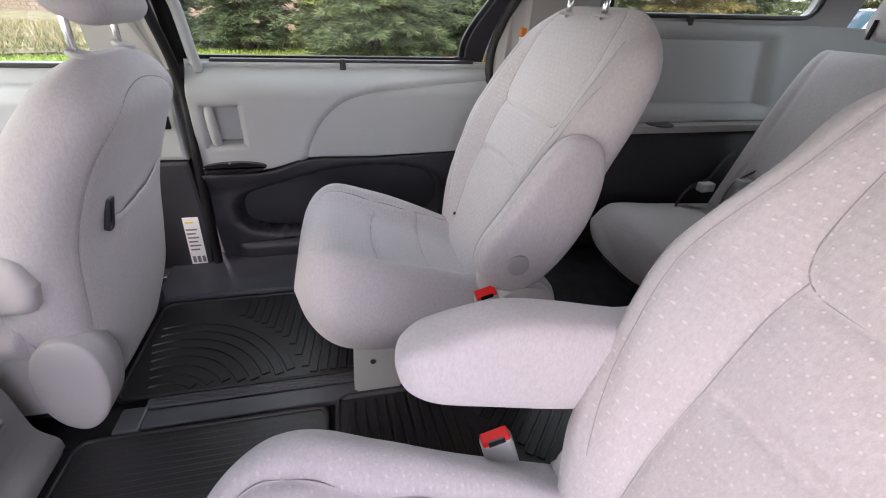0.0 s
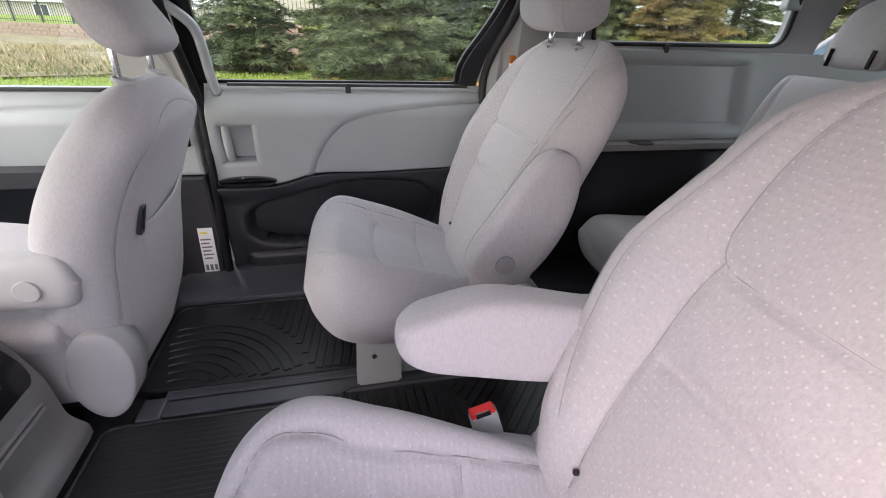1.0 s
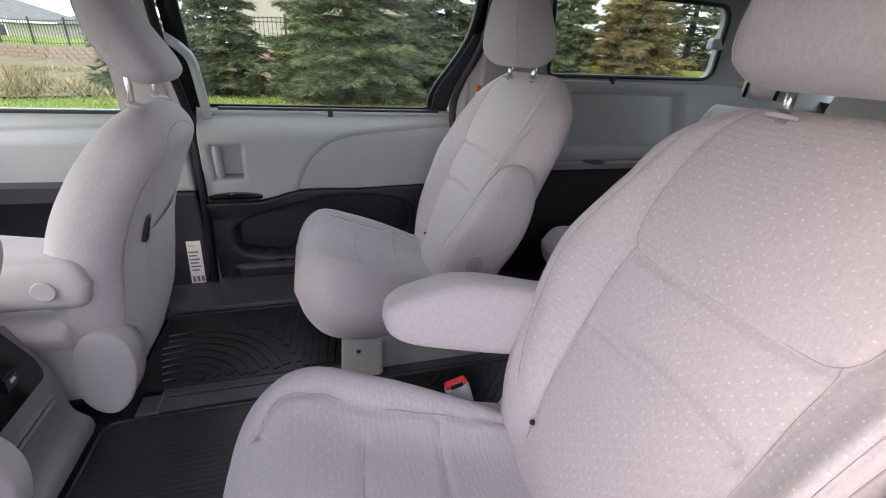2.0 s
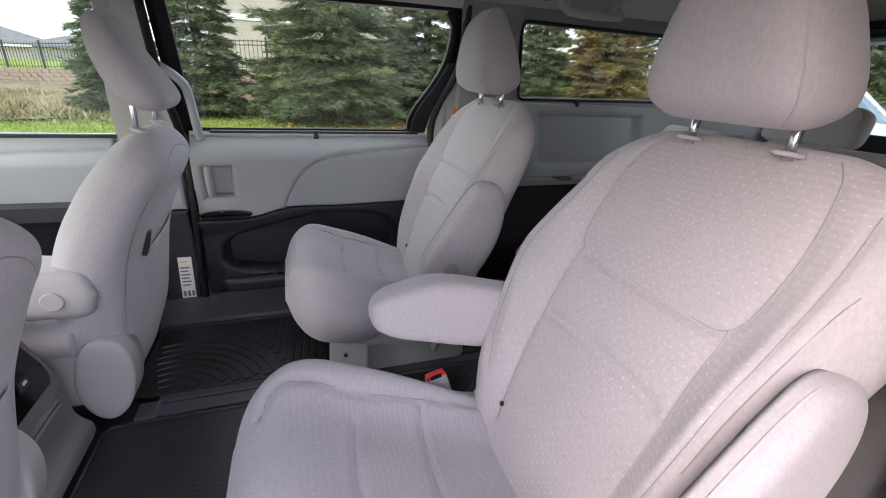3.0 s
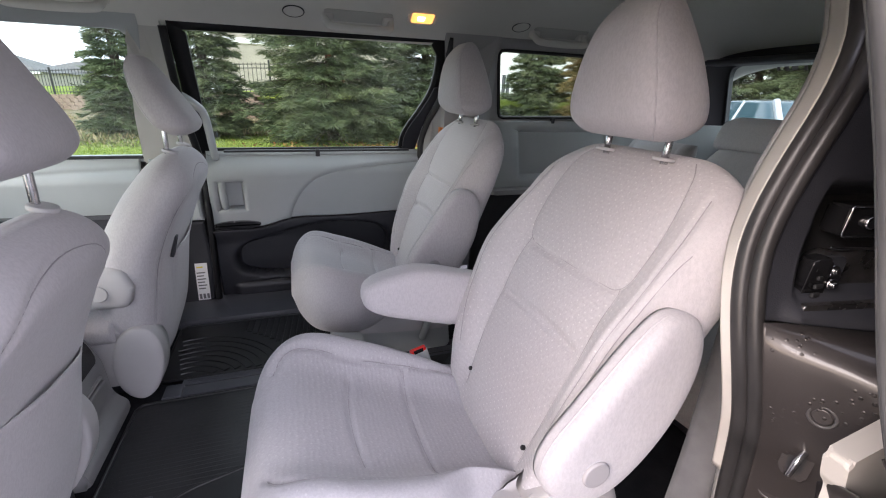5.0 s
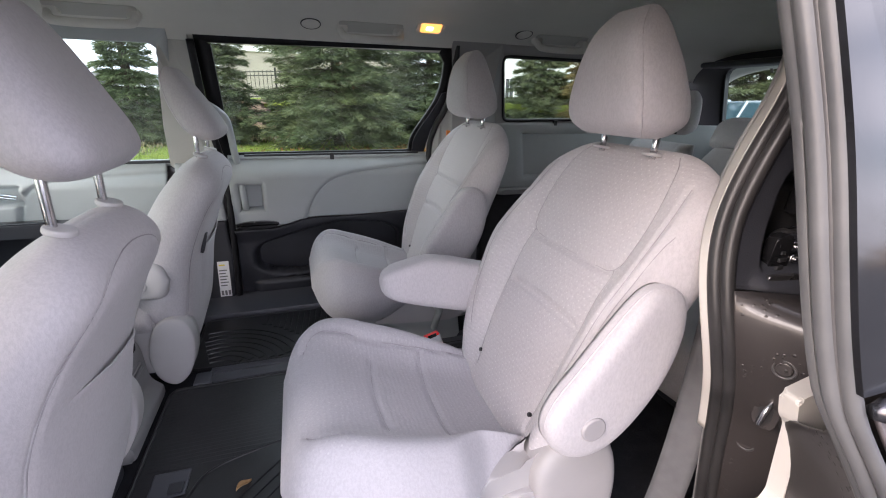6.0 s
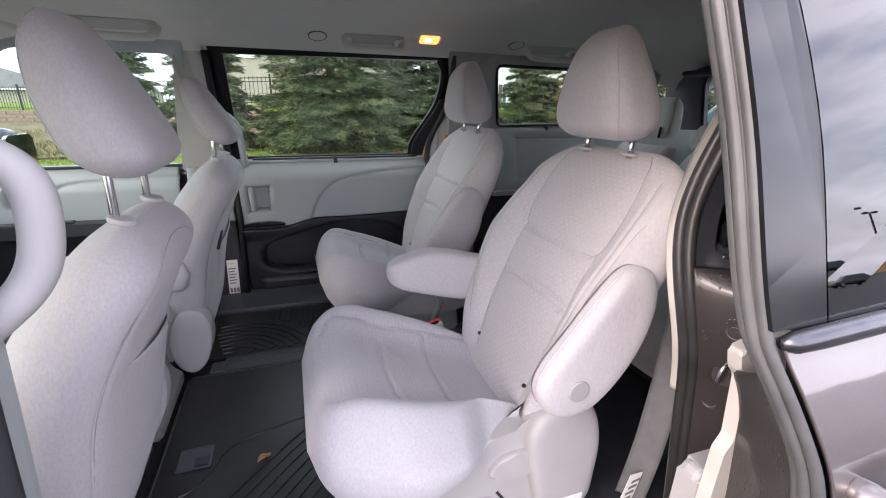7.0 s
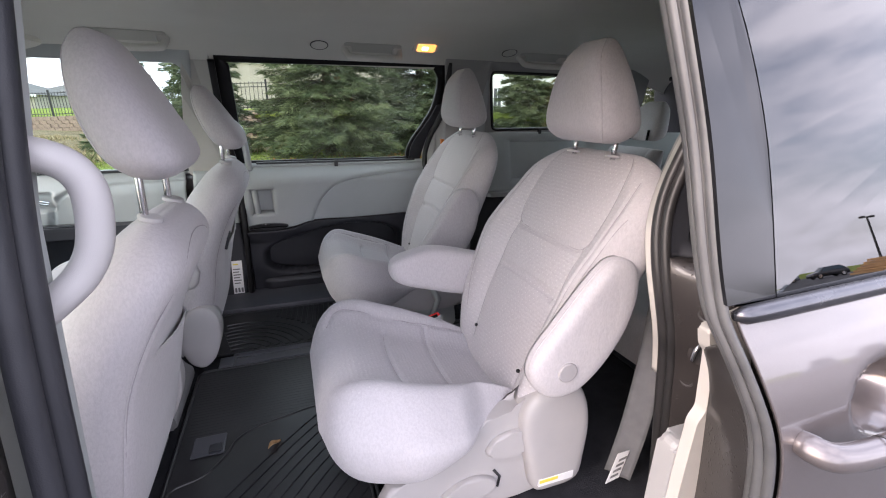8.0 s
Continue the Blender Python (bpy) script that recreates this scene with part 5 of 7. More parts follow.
    padded("cushion", [0.5 * j / 40 for j in range(41)], cring, lambda s, y, n: at(x0 - 0.60 + s, y, n), CLOTH_PLAIN, seat, "padded seat cushion")
    part("base_frame", box(at(x0 - 0.50, -0.21, FLOOR), at(x0 - 0.05, 0.21, 0.61), 0.02), DARK, seat)
    kn = [(-0.118, 0.69), (-0.072, 0.722), (-0.022, 0.712), (0.002, 0.66), (-0.004, 0.59), (-0.034, 0.525), (-0.080, 0.497), (-0.125, 0.525), (-0.145, 0.60)]
    for side in (inner,):
        loop = [(p.x, p.y) for p in spline([(x0 + hinge + a * (1 - 3 * low), b - low, 0) for a, b in kn], 4, True)]
        part("recliner_cover", pillow(loop, lambda a, b, d: at(a, side * d, b), 0.18, 0.066, 0.013, 4.5, 2.2), VINYL, seat, "pale moulded recliner cover", True)
        val = rounded([(x0 - 0.60, 0.50), (x0 - 0.10, 0.50), (x0 - 0.06, 0.58), (x0 - 0.10, 0.685), (x0 - 0.60, 0.70)], 0.02)
        part("side_valance", slab(val, lambda a, b, d: at(a, side * (0.19 + d), b), 0, 0.045, 0.012, seg=3), VINYL, seat, "pale moulded seat side", True)
    if arm:
        def skin(u, v):
            tip = (1 - (1 - min(1, v / 0.13)) ** 2.2) ** 0.5 if v < 0.13 else 1.0
            a = 2 * math.pi * u
            ca, sa = math.cos(a), math.sin(a)
            return at(x0 + hinge - 0.030 - 0.33 * v, inner * (0.232 + 0.034 * math.copysign(abs(ca) ** 0.6, ca) * (0.75 + 0.25 * tip)), 0.806 + (0.060 - 0.008 * v) * tip * math.copysign(abs(sa) ** 0.8, sa))
        ar = sheet("armrest", skin, 36, 30, VINYL, seat, "lowered padded armrest", closed=True, caps=True)
        part("pivot_cap", disc(at(x0 + hinge - 0.108, inner * 0.266, 0.800), (0, inner, 0), 0.022, 0.008, 0.003), VINYL, ar, "", True)
    return seat


front_seat("front_seat", "pale grey front driver seat with slack map pocket", -0.305, -0.335, radians(17), 1, False, -0.27, 0.0, 0.195, 0.03)
front_seat("front_seat", "pale grey front passenger seat with armrest lowered", -0.262, 0.468, radians(16), -1, True, -0.40, 0.016, 0.13, 0.025, 0.006, 0.042, 0.87, 0.016)


# third row
def bench_part(name, label, y0, y1, heads):
    seat = thing(name, label, "car seat", (1.3, (y0 + y1) / 2, FLOOR), "third row seats")
    yc, hw = (y0 + y1) / 2, (y1 - y0) / 2

    def at(x, y, z):
        return Vector((x - 1.3, y, z - FLOOR))

    def cr(s):
        t = hermite(s, (0, 0.02, 0.06, 0.2, 0.5), (0.63, 0.672, 0.69, 0.675, 0.65))
        return pad_ring(hw * (0.93 + 0.07 * smooth(0, 0.05, s)), t, 0.53, 0.61, 0.008, 0.85, lambda y: 0.0, 60, 30)

    padded("cushion", [0.5 * (j / 40) ** 1.3 for j in range(41)], cr, lambda s, y, n: at(1.03 + s, y, n), CLOTH_REAR, seat, "flat grey cushion")

    def br(s):
        cap = max(0.0, 1 - max(0.0, (s - 0.47) / 0.08) ** 2.5) ** 0.4
        w = hw * hermite(s, (0, 0.2, 0.42, 0.55), (0.98, 1.0, 0.97, 0.86))
        lines = [[(0.62 * hw, 0.0), (0.62 * hw, 0.6)], [(-0.62 * hw, 0.0), (-0.62 * hw, 0.6)]]
        return pad_ring(w, -0.03 + 0.06 * cap, -0.03 - 0.05 * cap, -0.03, 0.01 * cap, 0.85, lambda y: groove(lines, y, s, 0.004, 0.014) * cap, 80, 30)

    ta = radians(20)
    padded("backrest", [0.47 * j / 30 for j in range(31)] + [0.47 + 0.08 * math.sin(math.pi / 2 * j / 12) for j in range(1, 13)], br,
           lambda s, y, n: at(1.49 + s * math.sin(ta) - n * math.cos(ta), y, 0.64 + s * math.cos(ta) + n * math.sin(ta)), CLOTH_REAR, seat, "upright grey backrest")
    part("base_frame", box(at(1.10, -hw * 0.9, FLOOR), at(1.55, hw * 0.9, 0.535), 0.01), DARK, seat)
    for hy, kind in heads:
        if kind == "tall":
            headrest(seat, lambda x, y, z: at(1.745 + x, y + hy, 1.180 + z), (0.085, 0.10, 0.098, 0.085, 0.06), (0.04, 0.05, 0.05, 0.045, 0.025), (-0.04, -0.05, -0.04, -0.03, -0.02), 0.19, CLOTH_REAR, 0.25)
            for j in (-0.06, 0.06):
                part("post_slot", tube([at(1.700, hy + j, 1.185), at(1.705, hy + j, 1.235)], 0.006, 8), BLACK, seat)
        else:
            headrest(seat, lambda x, y, z: at(1.76 + x, y + hy, 1.135 + z), (0.14, 0.15, 0.15, 0.145, 0.125), (0.036, 0.042, 0.042, 0.038, 0.026), (-0.036, -0.042, -0.042, -0.036, -0.024), 0.13, CLOTH_REAR, 0.35)
    return seat


bench_part("bench_seat", "grey third row seat with tall headrest beside the quarter window", 0.31, 0.70, [(0.0, "tall")])
bench_part("bench_seat", "wide grey third row seat with low dark headrest", -0.62, 0.30, [(0.32, "low"), (-0.20, "tall")])
strap = thing("seat_belt", "loose grey third row belt with pale buckle", "seat belt", (1.42, 0.52, 0.70))
part("webbing", tube(spline([(-0.12, 0.11, -0.03), (-0.07, 0.13, 0.02), (-0.02, 0.12, 0.05), (0.03, 0.13, 0.11), (0.06, 0.125, 0.14)], 8), 0.02, 8, squash=0.12), WEBBING, strap, "", True)
part("webbing", tube(spline([(-0.02, 0.04, -0.03), (0.02, 0.06, 0.05), (0.08, 0.05, 0.10)], 8), 0.02, 8, squash=0.12), WEBBING, strap, "", True)
part("buckle", box((-0.06, 0.085, 0.02), (-0.01, 0.115, 0.05), 0.005), GREY, strap)
part("buckle", box((0.02, 0.025, 0.05), (0.07, 0.055, 0.08), 0.005), GREY, strap)

# ---- console between the front seats ----
CONSOLE = varied("console plastic", (0.20, 0.197, 0.20), (0.24, 0.237, 0.24), 4, 0.5, fine=600, bump_s=0.25)
con = thing("centre_console", "mid grey console with black switch panel", "console", (-0.5, 0.04, FLOOR))


def con_place(a, b, d):
    return Vector((a + 0.5, d - 0.04, b - FLOOR))


body = rounded([(-0.95, 0.455), (-0.345, 0.455), (-0.345, 0.49), (-0.375, 0.52), (-0.382, 0.625), (-0.44, 0.775), (-0.95, 0.775)], [0.01, 0.01, 0.01, 0.02, 0.02, 0.03, 0.02])
part("body", slab(body, lambda a, b, d: con_place(a, b, d), -0.10, 0.175, 0.012, seg=3), CONSOLE, con, "mid grey moulded body")
rear_dir = Vector((-0.058, 0, 0.15)).normalized()


def con_rear(a, b, d):
    """On the sloping upper rear face: a across, b up the slope, d out."""
    p = Vector((-0.382, a, 0.625)) + rear_dir * b + Vector((rear_dir.z, 0, -rear_dir.x)) * d
    return p - Vector(con.location)


blk = rounded([(-0.085, 0.012), (0.15, 0.012), (0.16, 0.05), (0.145, 0.15), (-0.08, 0.15)], 0.012)
part("switch_panel", slab(blk, con_rear, -0.002, 0.006, 0.003), BLACK, con, "black rear switch panel")
for k in range(3):
    sw = part("switch", box(con_rear(-0.05 + 0.065 * k, 0.06, 0.004) - Vector((0.004, 0.02, 0.014)), con_rear(-0.05 + 0.065 * k, 0.06, 0.010) + Vector((0.004, 0.02, 0.014)), 0.003), BLACK, con)
    part("switch_mark", box(con_rear(-0.05 + 0.065 * k, 0.06, 0.0165) - Vector((0.0012, 0.006, 0.003)), con_rear(-0.05 + 0.065 * k, 0.06, 0.0165) + Vector((0.0012, 0.006, 0.003))), PAPER, con)
part("top_lid", slab(rounded([(-0.95, 0.775), (-0.43, 0.775), (-0.435, 0.80), (-0.95, 0.80)], 0.01), lambda a, b, d: con_place(a, b, d), -0.095, 0.17, 0.008), BLACK, con, "black console top")
part("drawer_pull", tube([con_place(-0.374, 0.585, -0.06), con_place(-0.374, 0.585, 0.13)], 0.008, 10, squash=0.7), CONSOLE, con, "", True)
part("drawer_groove", box(con_place(-0.381, 0.594, -0.065), con_place(-0.374, 0.600, 0.135)), MIDGREY, con)

# ---- floor mats ----
def strip(points, width, low, high):
    """A flat moulded rib along a line of (a, b) pairs."""
    bm = bmesh.new()
    p = [Vector((a, b, 0)) for a, b in points]
    rows = []
    for k in range(len(p)):
        d = (p[min(k + 1, len(p) - 1)] - p[max(k - 1, 0)]).normalized()
        n = Vector((-d.y, d.x, 0))
        rows.append([bm.verts.new(p[k] + n * w + Vector((0, 0, z))) for w, z in ((-width / 2, low), (-width / 2 + 0.0018, high), (width / 2 - 0.0018, high), (width / 2, low))])
    for a, b in zip(rows, rows[1:]):
        for k in range(3):
            bm.faces.new((a[k], a[k + 1], b[k + 1], b[k]))
    bm.faces.new(rows[0])
    bm.faces.new(rows[-1][::-1])
    return bm


def mat_thing(name, label, outline, lip):
    """A moulded tray with a low lip; returns it and its place."""
    x0, x1 = min(a for a, b in outline), max(a for a, b in outline)
    y0, y1 = min(b for a, b in outline), max(b for a, b in outline)
    c = Vector(((x0 + x1) / 2, (y0 + y1) / 2, 0))
    m = thing(name, label, "floor mat", (c.x, c.y, FLOOR), "floor mats")
    loop = [(a - c.x, b - c.y) for a, b in rounded(outline, 0.025)]
    part("tray", slab(loop, lambda a, b, d: Vector((a, b, d - 0.004)), 0, 0.008, 0.003), FLOOR_MAT, m, "black rubber tray")
    part("raised_rim", tube([Vector((a * 0.985, b * 0.985, 0.005)) for a, b in resample(loop, 90)], lip, 8, closed=True), FLOOR_MAT, m, "", True)
    return m, c


def ribs(m, c, lines, width, low=0.003, high=0.0075, keep=None):
    for line in lines:
        pts = [(a - c.x, b - c.y) for a, b in line if keep is None or keep(a, b)]
        if len(pts) > 2:
            part("rib", strip(pts, width, low, high), FLOOR_MAT, m)


far_mat, fc = mat_thing("floor_mat", "black mat with curved flat ribs before the far seat", [(-0.31, 0.283), (0.36, 0.283), (0.36, 0.64), (-0.31, 0.64)], 0.004)
AC = Vector((-0.22, 0.20))
arcs = [[(AC.x + r * math.cos(a), AC.y + 1.15 * r * math.sin(a)) for a in (math.pi * (0.03 + 0.56 * j / 28) for j in range(29))] for r in (0.085 + 0.0265 * k for k in range(9))]
ribs(far_mat, fc, arcs, 0.0215, keep=lambda a, b: -0.29 < a < 0.34 and 0.298 < b < 0.625)
slats = [[(0.045 + 0.0225 * k + 0.10 * (b - 0.3), b) for b in (0.298 + 0.0109 * j for j in range(31))] for k in range(-7, 14)]
ribs(far_mat, fc, slats, 0.0185, keep=lambda a, b: a < 0.345 and math.hypot(a - AC.x, (b - AC.y) / 1.15) > 0.325)

near_mat, nc = mat_thing("floor_mat", "scuffed black rubber mat before the near seat, with grit", [(-0.335, -0.56), (0.150, -0.56), (0.150, 0.192), (-0.335, 0.192)], 0.0045)
ribs(near_mat, nc, [[(-0.315 + 0.0145 * j, 0.165 - 0.0135 * k - 0.0012 * math.sin(j * 0.25 + k)) for j in range(31)] for k in range(24)], 0.0040, 0.003, 0.0046, lambda a, b: a < 0.13)
PLATE = [(0.135, -0.105), (0.0, -0.125), (-0.14, -0.165), (-0.185, -0.195), (-0.205, -0.255), (-0.245, -0.310), (-0.325, -0.330), (-0.325, -0.545), (0.135, -0.545)]
plate_loop = [(a - nc.x, b - nc.y) for a, b in rounded(PLATE, 0.03)]
part("raised_field", slab(plate_loop, lambda a, b, d: Vector((a, b, d)), 0.002, 0.0085, 0.003), FLOOR_MAT, near_mat, "raised inner field of the mat")
part("field_rim", tube([Vector((a, b, 0.0075)) for a, b in resample(plate_loop, 110)], 0.0042, 8, closed=True), FLOOR_MAT, near_mat, "", True)


def in_field(a, b):
    return -0.19 + 0.5 * min(0.0, b + 0.26) < a < 0.125 and -0.54 < b < -0.135 - 0.10 * (0.12 - a)


swirl = []
for k in range(22):
    ox, oy = -0.30 + 0.030 * k, -0.30 - 0.012 * k
    swirl.append([(ox + 0.012 * j + 0.010 * math.sin(j * 0.16 + k * 0.3), oy - 0.20 + 0.0125 * j + 0.016 * math.sin(j * 0.13)) for j in range(40)])
ribs(near_mat, nc, swirl, 0.0165, 0.007, 0.0115, in_field)
part("fixing_plate", box(Vector((-0.292, -0.236, 0.004)) - nc, Vector((-0.212, -0.158, 0.0085)) - nc, 0.003), TRACK, near_mat, "blue grey fixing plate")
part("fixing_clip", box(Vector((-0.250, -0.232, 0.0085)) - nc, Vector((-0.218, -0.200, 0.0125)) - nc, 0.003), DARK, near_mat)

aisle_mat, ac = mat_thing("floor_mat", "black ribbed rubber aisle mat", [(0.162, -0.15), (0.95, -0.15), (0.95, 0.212), (0.162, 0.212)], 0.0045)
ribs(aisle_mat, ac, [[(0.195 + 0.0225 * k + 0.05 * (0.19 - b), b) for b in (0.188 - 0.011 * j for j in range(30))] for k in range(16)], 0.0175, keep=lambda a, b: a < 0.37 + 0.75 * (0.19 - b))
ribs(aisle_mat, ac, [[(0.40 + 0.030 * k + 0.011 * j, -0.135 + 0.0125 * j) for j in range(27)] for k in range(-12, 17)], 0.0185, keep=lambda a, b: 0.385 + 0.75 * (0.19 - b) < a < 0.93)

track = thing("seat_track", "blue grey seat track cover along the floor", "seat track", (0.1, 0.232, FLOOR), "seat tracks", "structure")
part("flat_cover", box((-0.335, -0.034, -0.008), (0.62, 0.012, 0.008), 0.003), TRACK, track, "flat blue grey cover strip")
part("channel", box((-0.33, 0.0125, -0.008), (0.62, 0.0175, 0.0015)), RUBBER, track, "dark slot of the track")
part("ridged_cover", box((-0.335, 0.018, -0.008), (0.62, 0.046, 0.009), 0.003), TRACK, track, "blue grey outer strip")
for k in range(3):
    part("ridge", box((-0.32, 0.0215 + 0.0085 * k, 0.008), (0.61, 0.0235 + 0.0085 * k, 0.0105)), TRACK, track)
part("end_cap", box((-0.375, -0.042, -0.008), (-0.325, 0.02, 0.014), 0.004), TRACK, track)
leaf = thing("dry_leaf", "curled brown dry leaf lying on the floor mat", "leaf", (-0.086, -0.258, FLOOR + 0.011))
leaf.rotation_euler = (0, 0, 0.7)
LEAF = varied("dry leaf", (0.30, 0.17, 0.07), (0.45, 0.28, 0.14), 40, 0.6, fine=200, bump_s=0.4)
sheet("blade", lambda u, v: Vector((0.020 * (v - 0.5) * 2, 0.009 * math.sin(math.pi * v) * (u - 0.5) * 2, 0.004 + 0.006 * (u - 0.5) ** 2 * 4 + 0.004 * math.sin(v * 5))), 8, 12, LEAF, leaf, thick=0.0006)
step = part("side_step", slab(rounded([(-0.34, 0.652), (0.76, 0.652), (0.76, 0.90), (-0.34, 0.90)], 0.01), lambda a, b, d: Vector((a, b + 0.3 * max(0.0, d - 0.01), FLOOR - 0.012 + d)), 0, 0.030, 0.010), TRACK)
tagged(step, "charcoal scuff plate inside the closed door", "scuff plate", kind="structure")

# ---- ceiling fittings ----
def on_liner(x, y, drop=0.0):
    return Vector((x, y, liner_z(y) - drop))


lamp = thing("dome_lamp", "small lit amber dome lamp on the headliner", "ceiling lamp", on_liner(0.625, 0.652))
GLOW, gt, gb = nodes_of("warm lamp lens", 0.4)
gb.inputs["Base Color"].default_value = (0.9, 0.6, 0.25, 1)
gb.inputs["Emission Color"].default_value = (1.0, 0.40, 0.09, 1)
gb.inputs["Emission Strength"].default_value = 0.55
ny = Vector((0, -0.55, -0.83)).normalized()


def lamp_at(a, b, d):
    return Vector((a, b * 0.83, -b * 0.55)) + ny * d


part("frame", slab(rounded([(-0.055, -0.026), (0.055, -0.033), (0.055, 0.03), (-0.055, 0.03)], 0.008), lamp_at, -0.02, 0.006, 0.003), LINER, lamp)
part("lens", slab(rounded([(-0.040, -0.025), (0.040, -0.025), (0.040, 0.022), (-0.040, 0.022)], 0.006), lamp_at, 0.0, 0.010, 0.003), GLOW, lamp, "glowing amber lens")
for name, x, y in (("ceiling_clip", 0.182, 0.685), ("ceiling_clip", 1.03, 0.66)):
    clip = thing(name, "round grey ceiling cap with dark rim", "ceiling cap", on_liner(x, y), "ceiling caps")
    n = Vector((0, -0.36, -0.93))
    part("cap", disc((0, 0, 0), n, 0.033, 0.010, 0.003), LINER, clip, "", True)
    q = n.to_track_quat("Z", "Y").to_matrix()
    part("rim", tube([q @ Vector((0.034 * math.cos(a), 0.034 * math.sin(a), 0.003)) for a in (2 * math.pi * k / 36 for k in range(36))], 0.0022, 6, closed=True), RUBBER, clip, "", True)


def assist(label, x0, x1, y):
    g = thing("assist_handle", label, "grab handle", on_liner((x0 + x1) / 2, y), "ceiling grab handles")
    h = (x1 - x0) / 2
    pts = [(-h, 0.015, 0.0), (-h * 0.95, -0.020, -0.032), (-h * 0.80, -0.04, -0.044), (0, -0.046, -0.048), (h * 0.80, -0.04, -0.044), (h * 0.95, -0.020, -0.032), (h, 0.015, 0.0)]
    part("bar", tube(spline(pts, 6), 0.0135, 12), LINER, g, "grey folding bar", True)
    nv = Vector((0, -0.36, -0.93)).normalized()
    # Plate coloured darker than the bar to imitate shade in the recess.
    part("recess", slab(rounded([(-h * 1.06, -0.034), (h * 1.06, -0.034), (h * 1.0, 0.036), (-h * 1.0, 0.036)], 0.02), lambda a, b, d: Vector((a, b * 0.93, -b * 0.36)) + nv * d, -0.02, 0.005, 0.003), LINER_EDGE, g, "plate behind the bar, coloured darker for recess shade", True)
    for s in (-1, 1):
        part("mount", box((s * h * 0.92 - 0.02, -0.012, -0.025), (s * h * 0.92 + 0.02, 0.025, 0.012), 0.008), LINER, g)
    return g


assist("grey ceiling grab handle over the sliding door", 0.285, 0.515, 0.685)
assist("grey ceiling grab handle over the front door", -0.60, -0.36, 0.685)
assist("dark grey ceiling grab handle over the quarter window", 1.10, 1.34, 0.685)
visor = part("sun_visor", slab(rounded([(-0.15, 0.12), (0.60, 0.12), (0.60, 0.32), (-0.15, 0.32)], 0.03), lambda a, b, d: Vector((-0.98 + b * 0.9, a, 1.43 + b * 0.25 + d)), 0, 0.015, 0.006), LINER)
tagged(visor, "grey folded sun visor", "sun visor")

BULB, bt, bb = nodes_of("lamp bulb", 0.4)
bb.inputs["Emission Color"].default_value = (1.0, 0.62, 0.25, 1)
bb.inputs["Emission Strength"].default_value = 3.0
part("bulb", slab(rounded([(-0.020, -0.010), (0.008, -0.010), (0.008, 0.010), (-0.020, 0.010)], 0.005), lamp_at, 0.009, 0.0115, 0.001), BULB, lamp, "bright bulb behind the lens")

# belt hanging beside the near seat
belt = thing("seat_belt", "grey second row belt with a white tag, hanging by the jamb", "seat belt", (0.72, -0.68, 0.8))
WEB = spline([(0.785, -0.628, 1.02), (0.775, -0.632, 0.86), (0.762, -0.637, 0.74), (0.738, -0.643, 0.60), (0.705, -0.648, 0.475)], 8)
sheet("webbing", lambda u, v: WEB[round(v * 32)] + Vector((0.034 * (u - 0.5), -0.050 * (u - 0.5), 0.002 * math.sin(u * 9))) - Vector(belt.location), 6, 32, WEBBING, belt, "grey belt webbing", thick=0.0016)
part("belt_guide", box(Vector((0.765, -0.665, 0.995)) - Vector(belt.location), Vector((0.815, -0.60, 1.03)) - Vector(belt.location), 0.008), DARK, belt, "dark belt guide")
part("tag", slab([(0.664, 0.47), (0.702, 0.478), (0.722, 0.552), (0.688, 0.552)], lambda a, b, d: Vector((a, -0.656 - d, b)) - Vector(belt.location), 0, 0.0015), PAPER, belt, "white printed belt tag")
for k in range(4):
    part("tag_print", slab([(0.674 + 0.006 * k, 0.484 + 0.015 * k), (0.696 + 0.006 * k, 0.488 + 0.015 * k), (0.697 + 0.006 * k, 0.494 + 0.015 * k), (0.676 + 0.006 * k, 0.490 + 0.015 * k)], lambda a, b, d: Vector((a, -0.658 - d, b)) - Vector(belt.location), 0, 0.001), INK, belt)


# ---- the near sliding door, slid back and open ----
GUN = varied("dark belt moulding", (0.10, 0.10, 0.11), (0.14, 0.14, 0.15), 20, 0.25, 0.9, fine=300, bump_s=0.03)
EDGE = varied("dusty door edge metal", (0.085, 0.085, 0.086), (0.125, 0.124, 0.122), 18, 0.45, 0.2, fine=250, bump_s=0.12, bump_d=0.001)
odoor = thing("open_sliding_door", "brown grey sliding door standing open, rain beaded", "car door", (0.9, -0.95, 0.36))
OO = Vector(odoor.location)


def out_y(z):
    return hermite(z, (0.30, 0.6, 0.85, 0.95, 1.03, 1.09, 1.30, 1.55), (-0.99, -1.03, -1.032, -1.021, -0.991, -0.963, -0.907, -0.838))


def edge_x(z):
    return hermite(z, (0.30, 0.6, 0.85, 0.93, 1.0, 1.09, 1.30, 1.45, 1.55), (0.60, 0.592, 0.567, 0.556, 0.536, 0.510, 0.492, 0.470, 0.455))


def skin(u, v):
    z = 0.32 + 0.765 * v
    x = edge_x(z) + (1.62 - edge_x(z)) * u ** 1.4
    e = math.hypot((x - 0.772) / 0.088, (z - 0.950) / 0.055)
    y = out_y(z) + 0.06 * (1 - 0.6 * max(-1.0, min(1.0, (z - 0.950) / 0.055))) * (1 - smooth(0.66, 1.02, e)) + 0.006 * smooth(0.62, 0.55, z)
    return Vector((x, y, z)) - OO


sheet("outer_skin", skin, 120, 110, PAINT_DRY, odoor, "brown grey metallic outer panel", thick=-0.004)


def glass_x(z):
    return hermite(z, (1.095, 1.16, 1.226, 1.296, 1.364, 1.437, 1.56), (0.583, 0.583, 0.580, 0.573, 0.560, 0.538, 0.487))


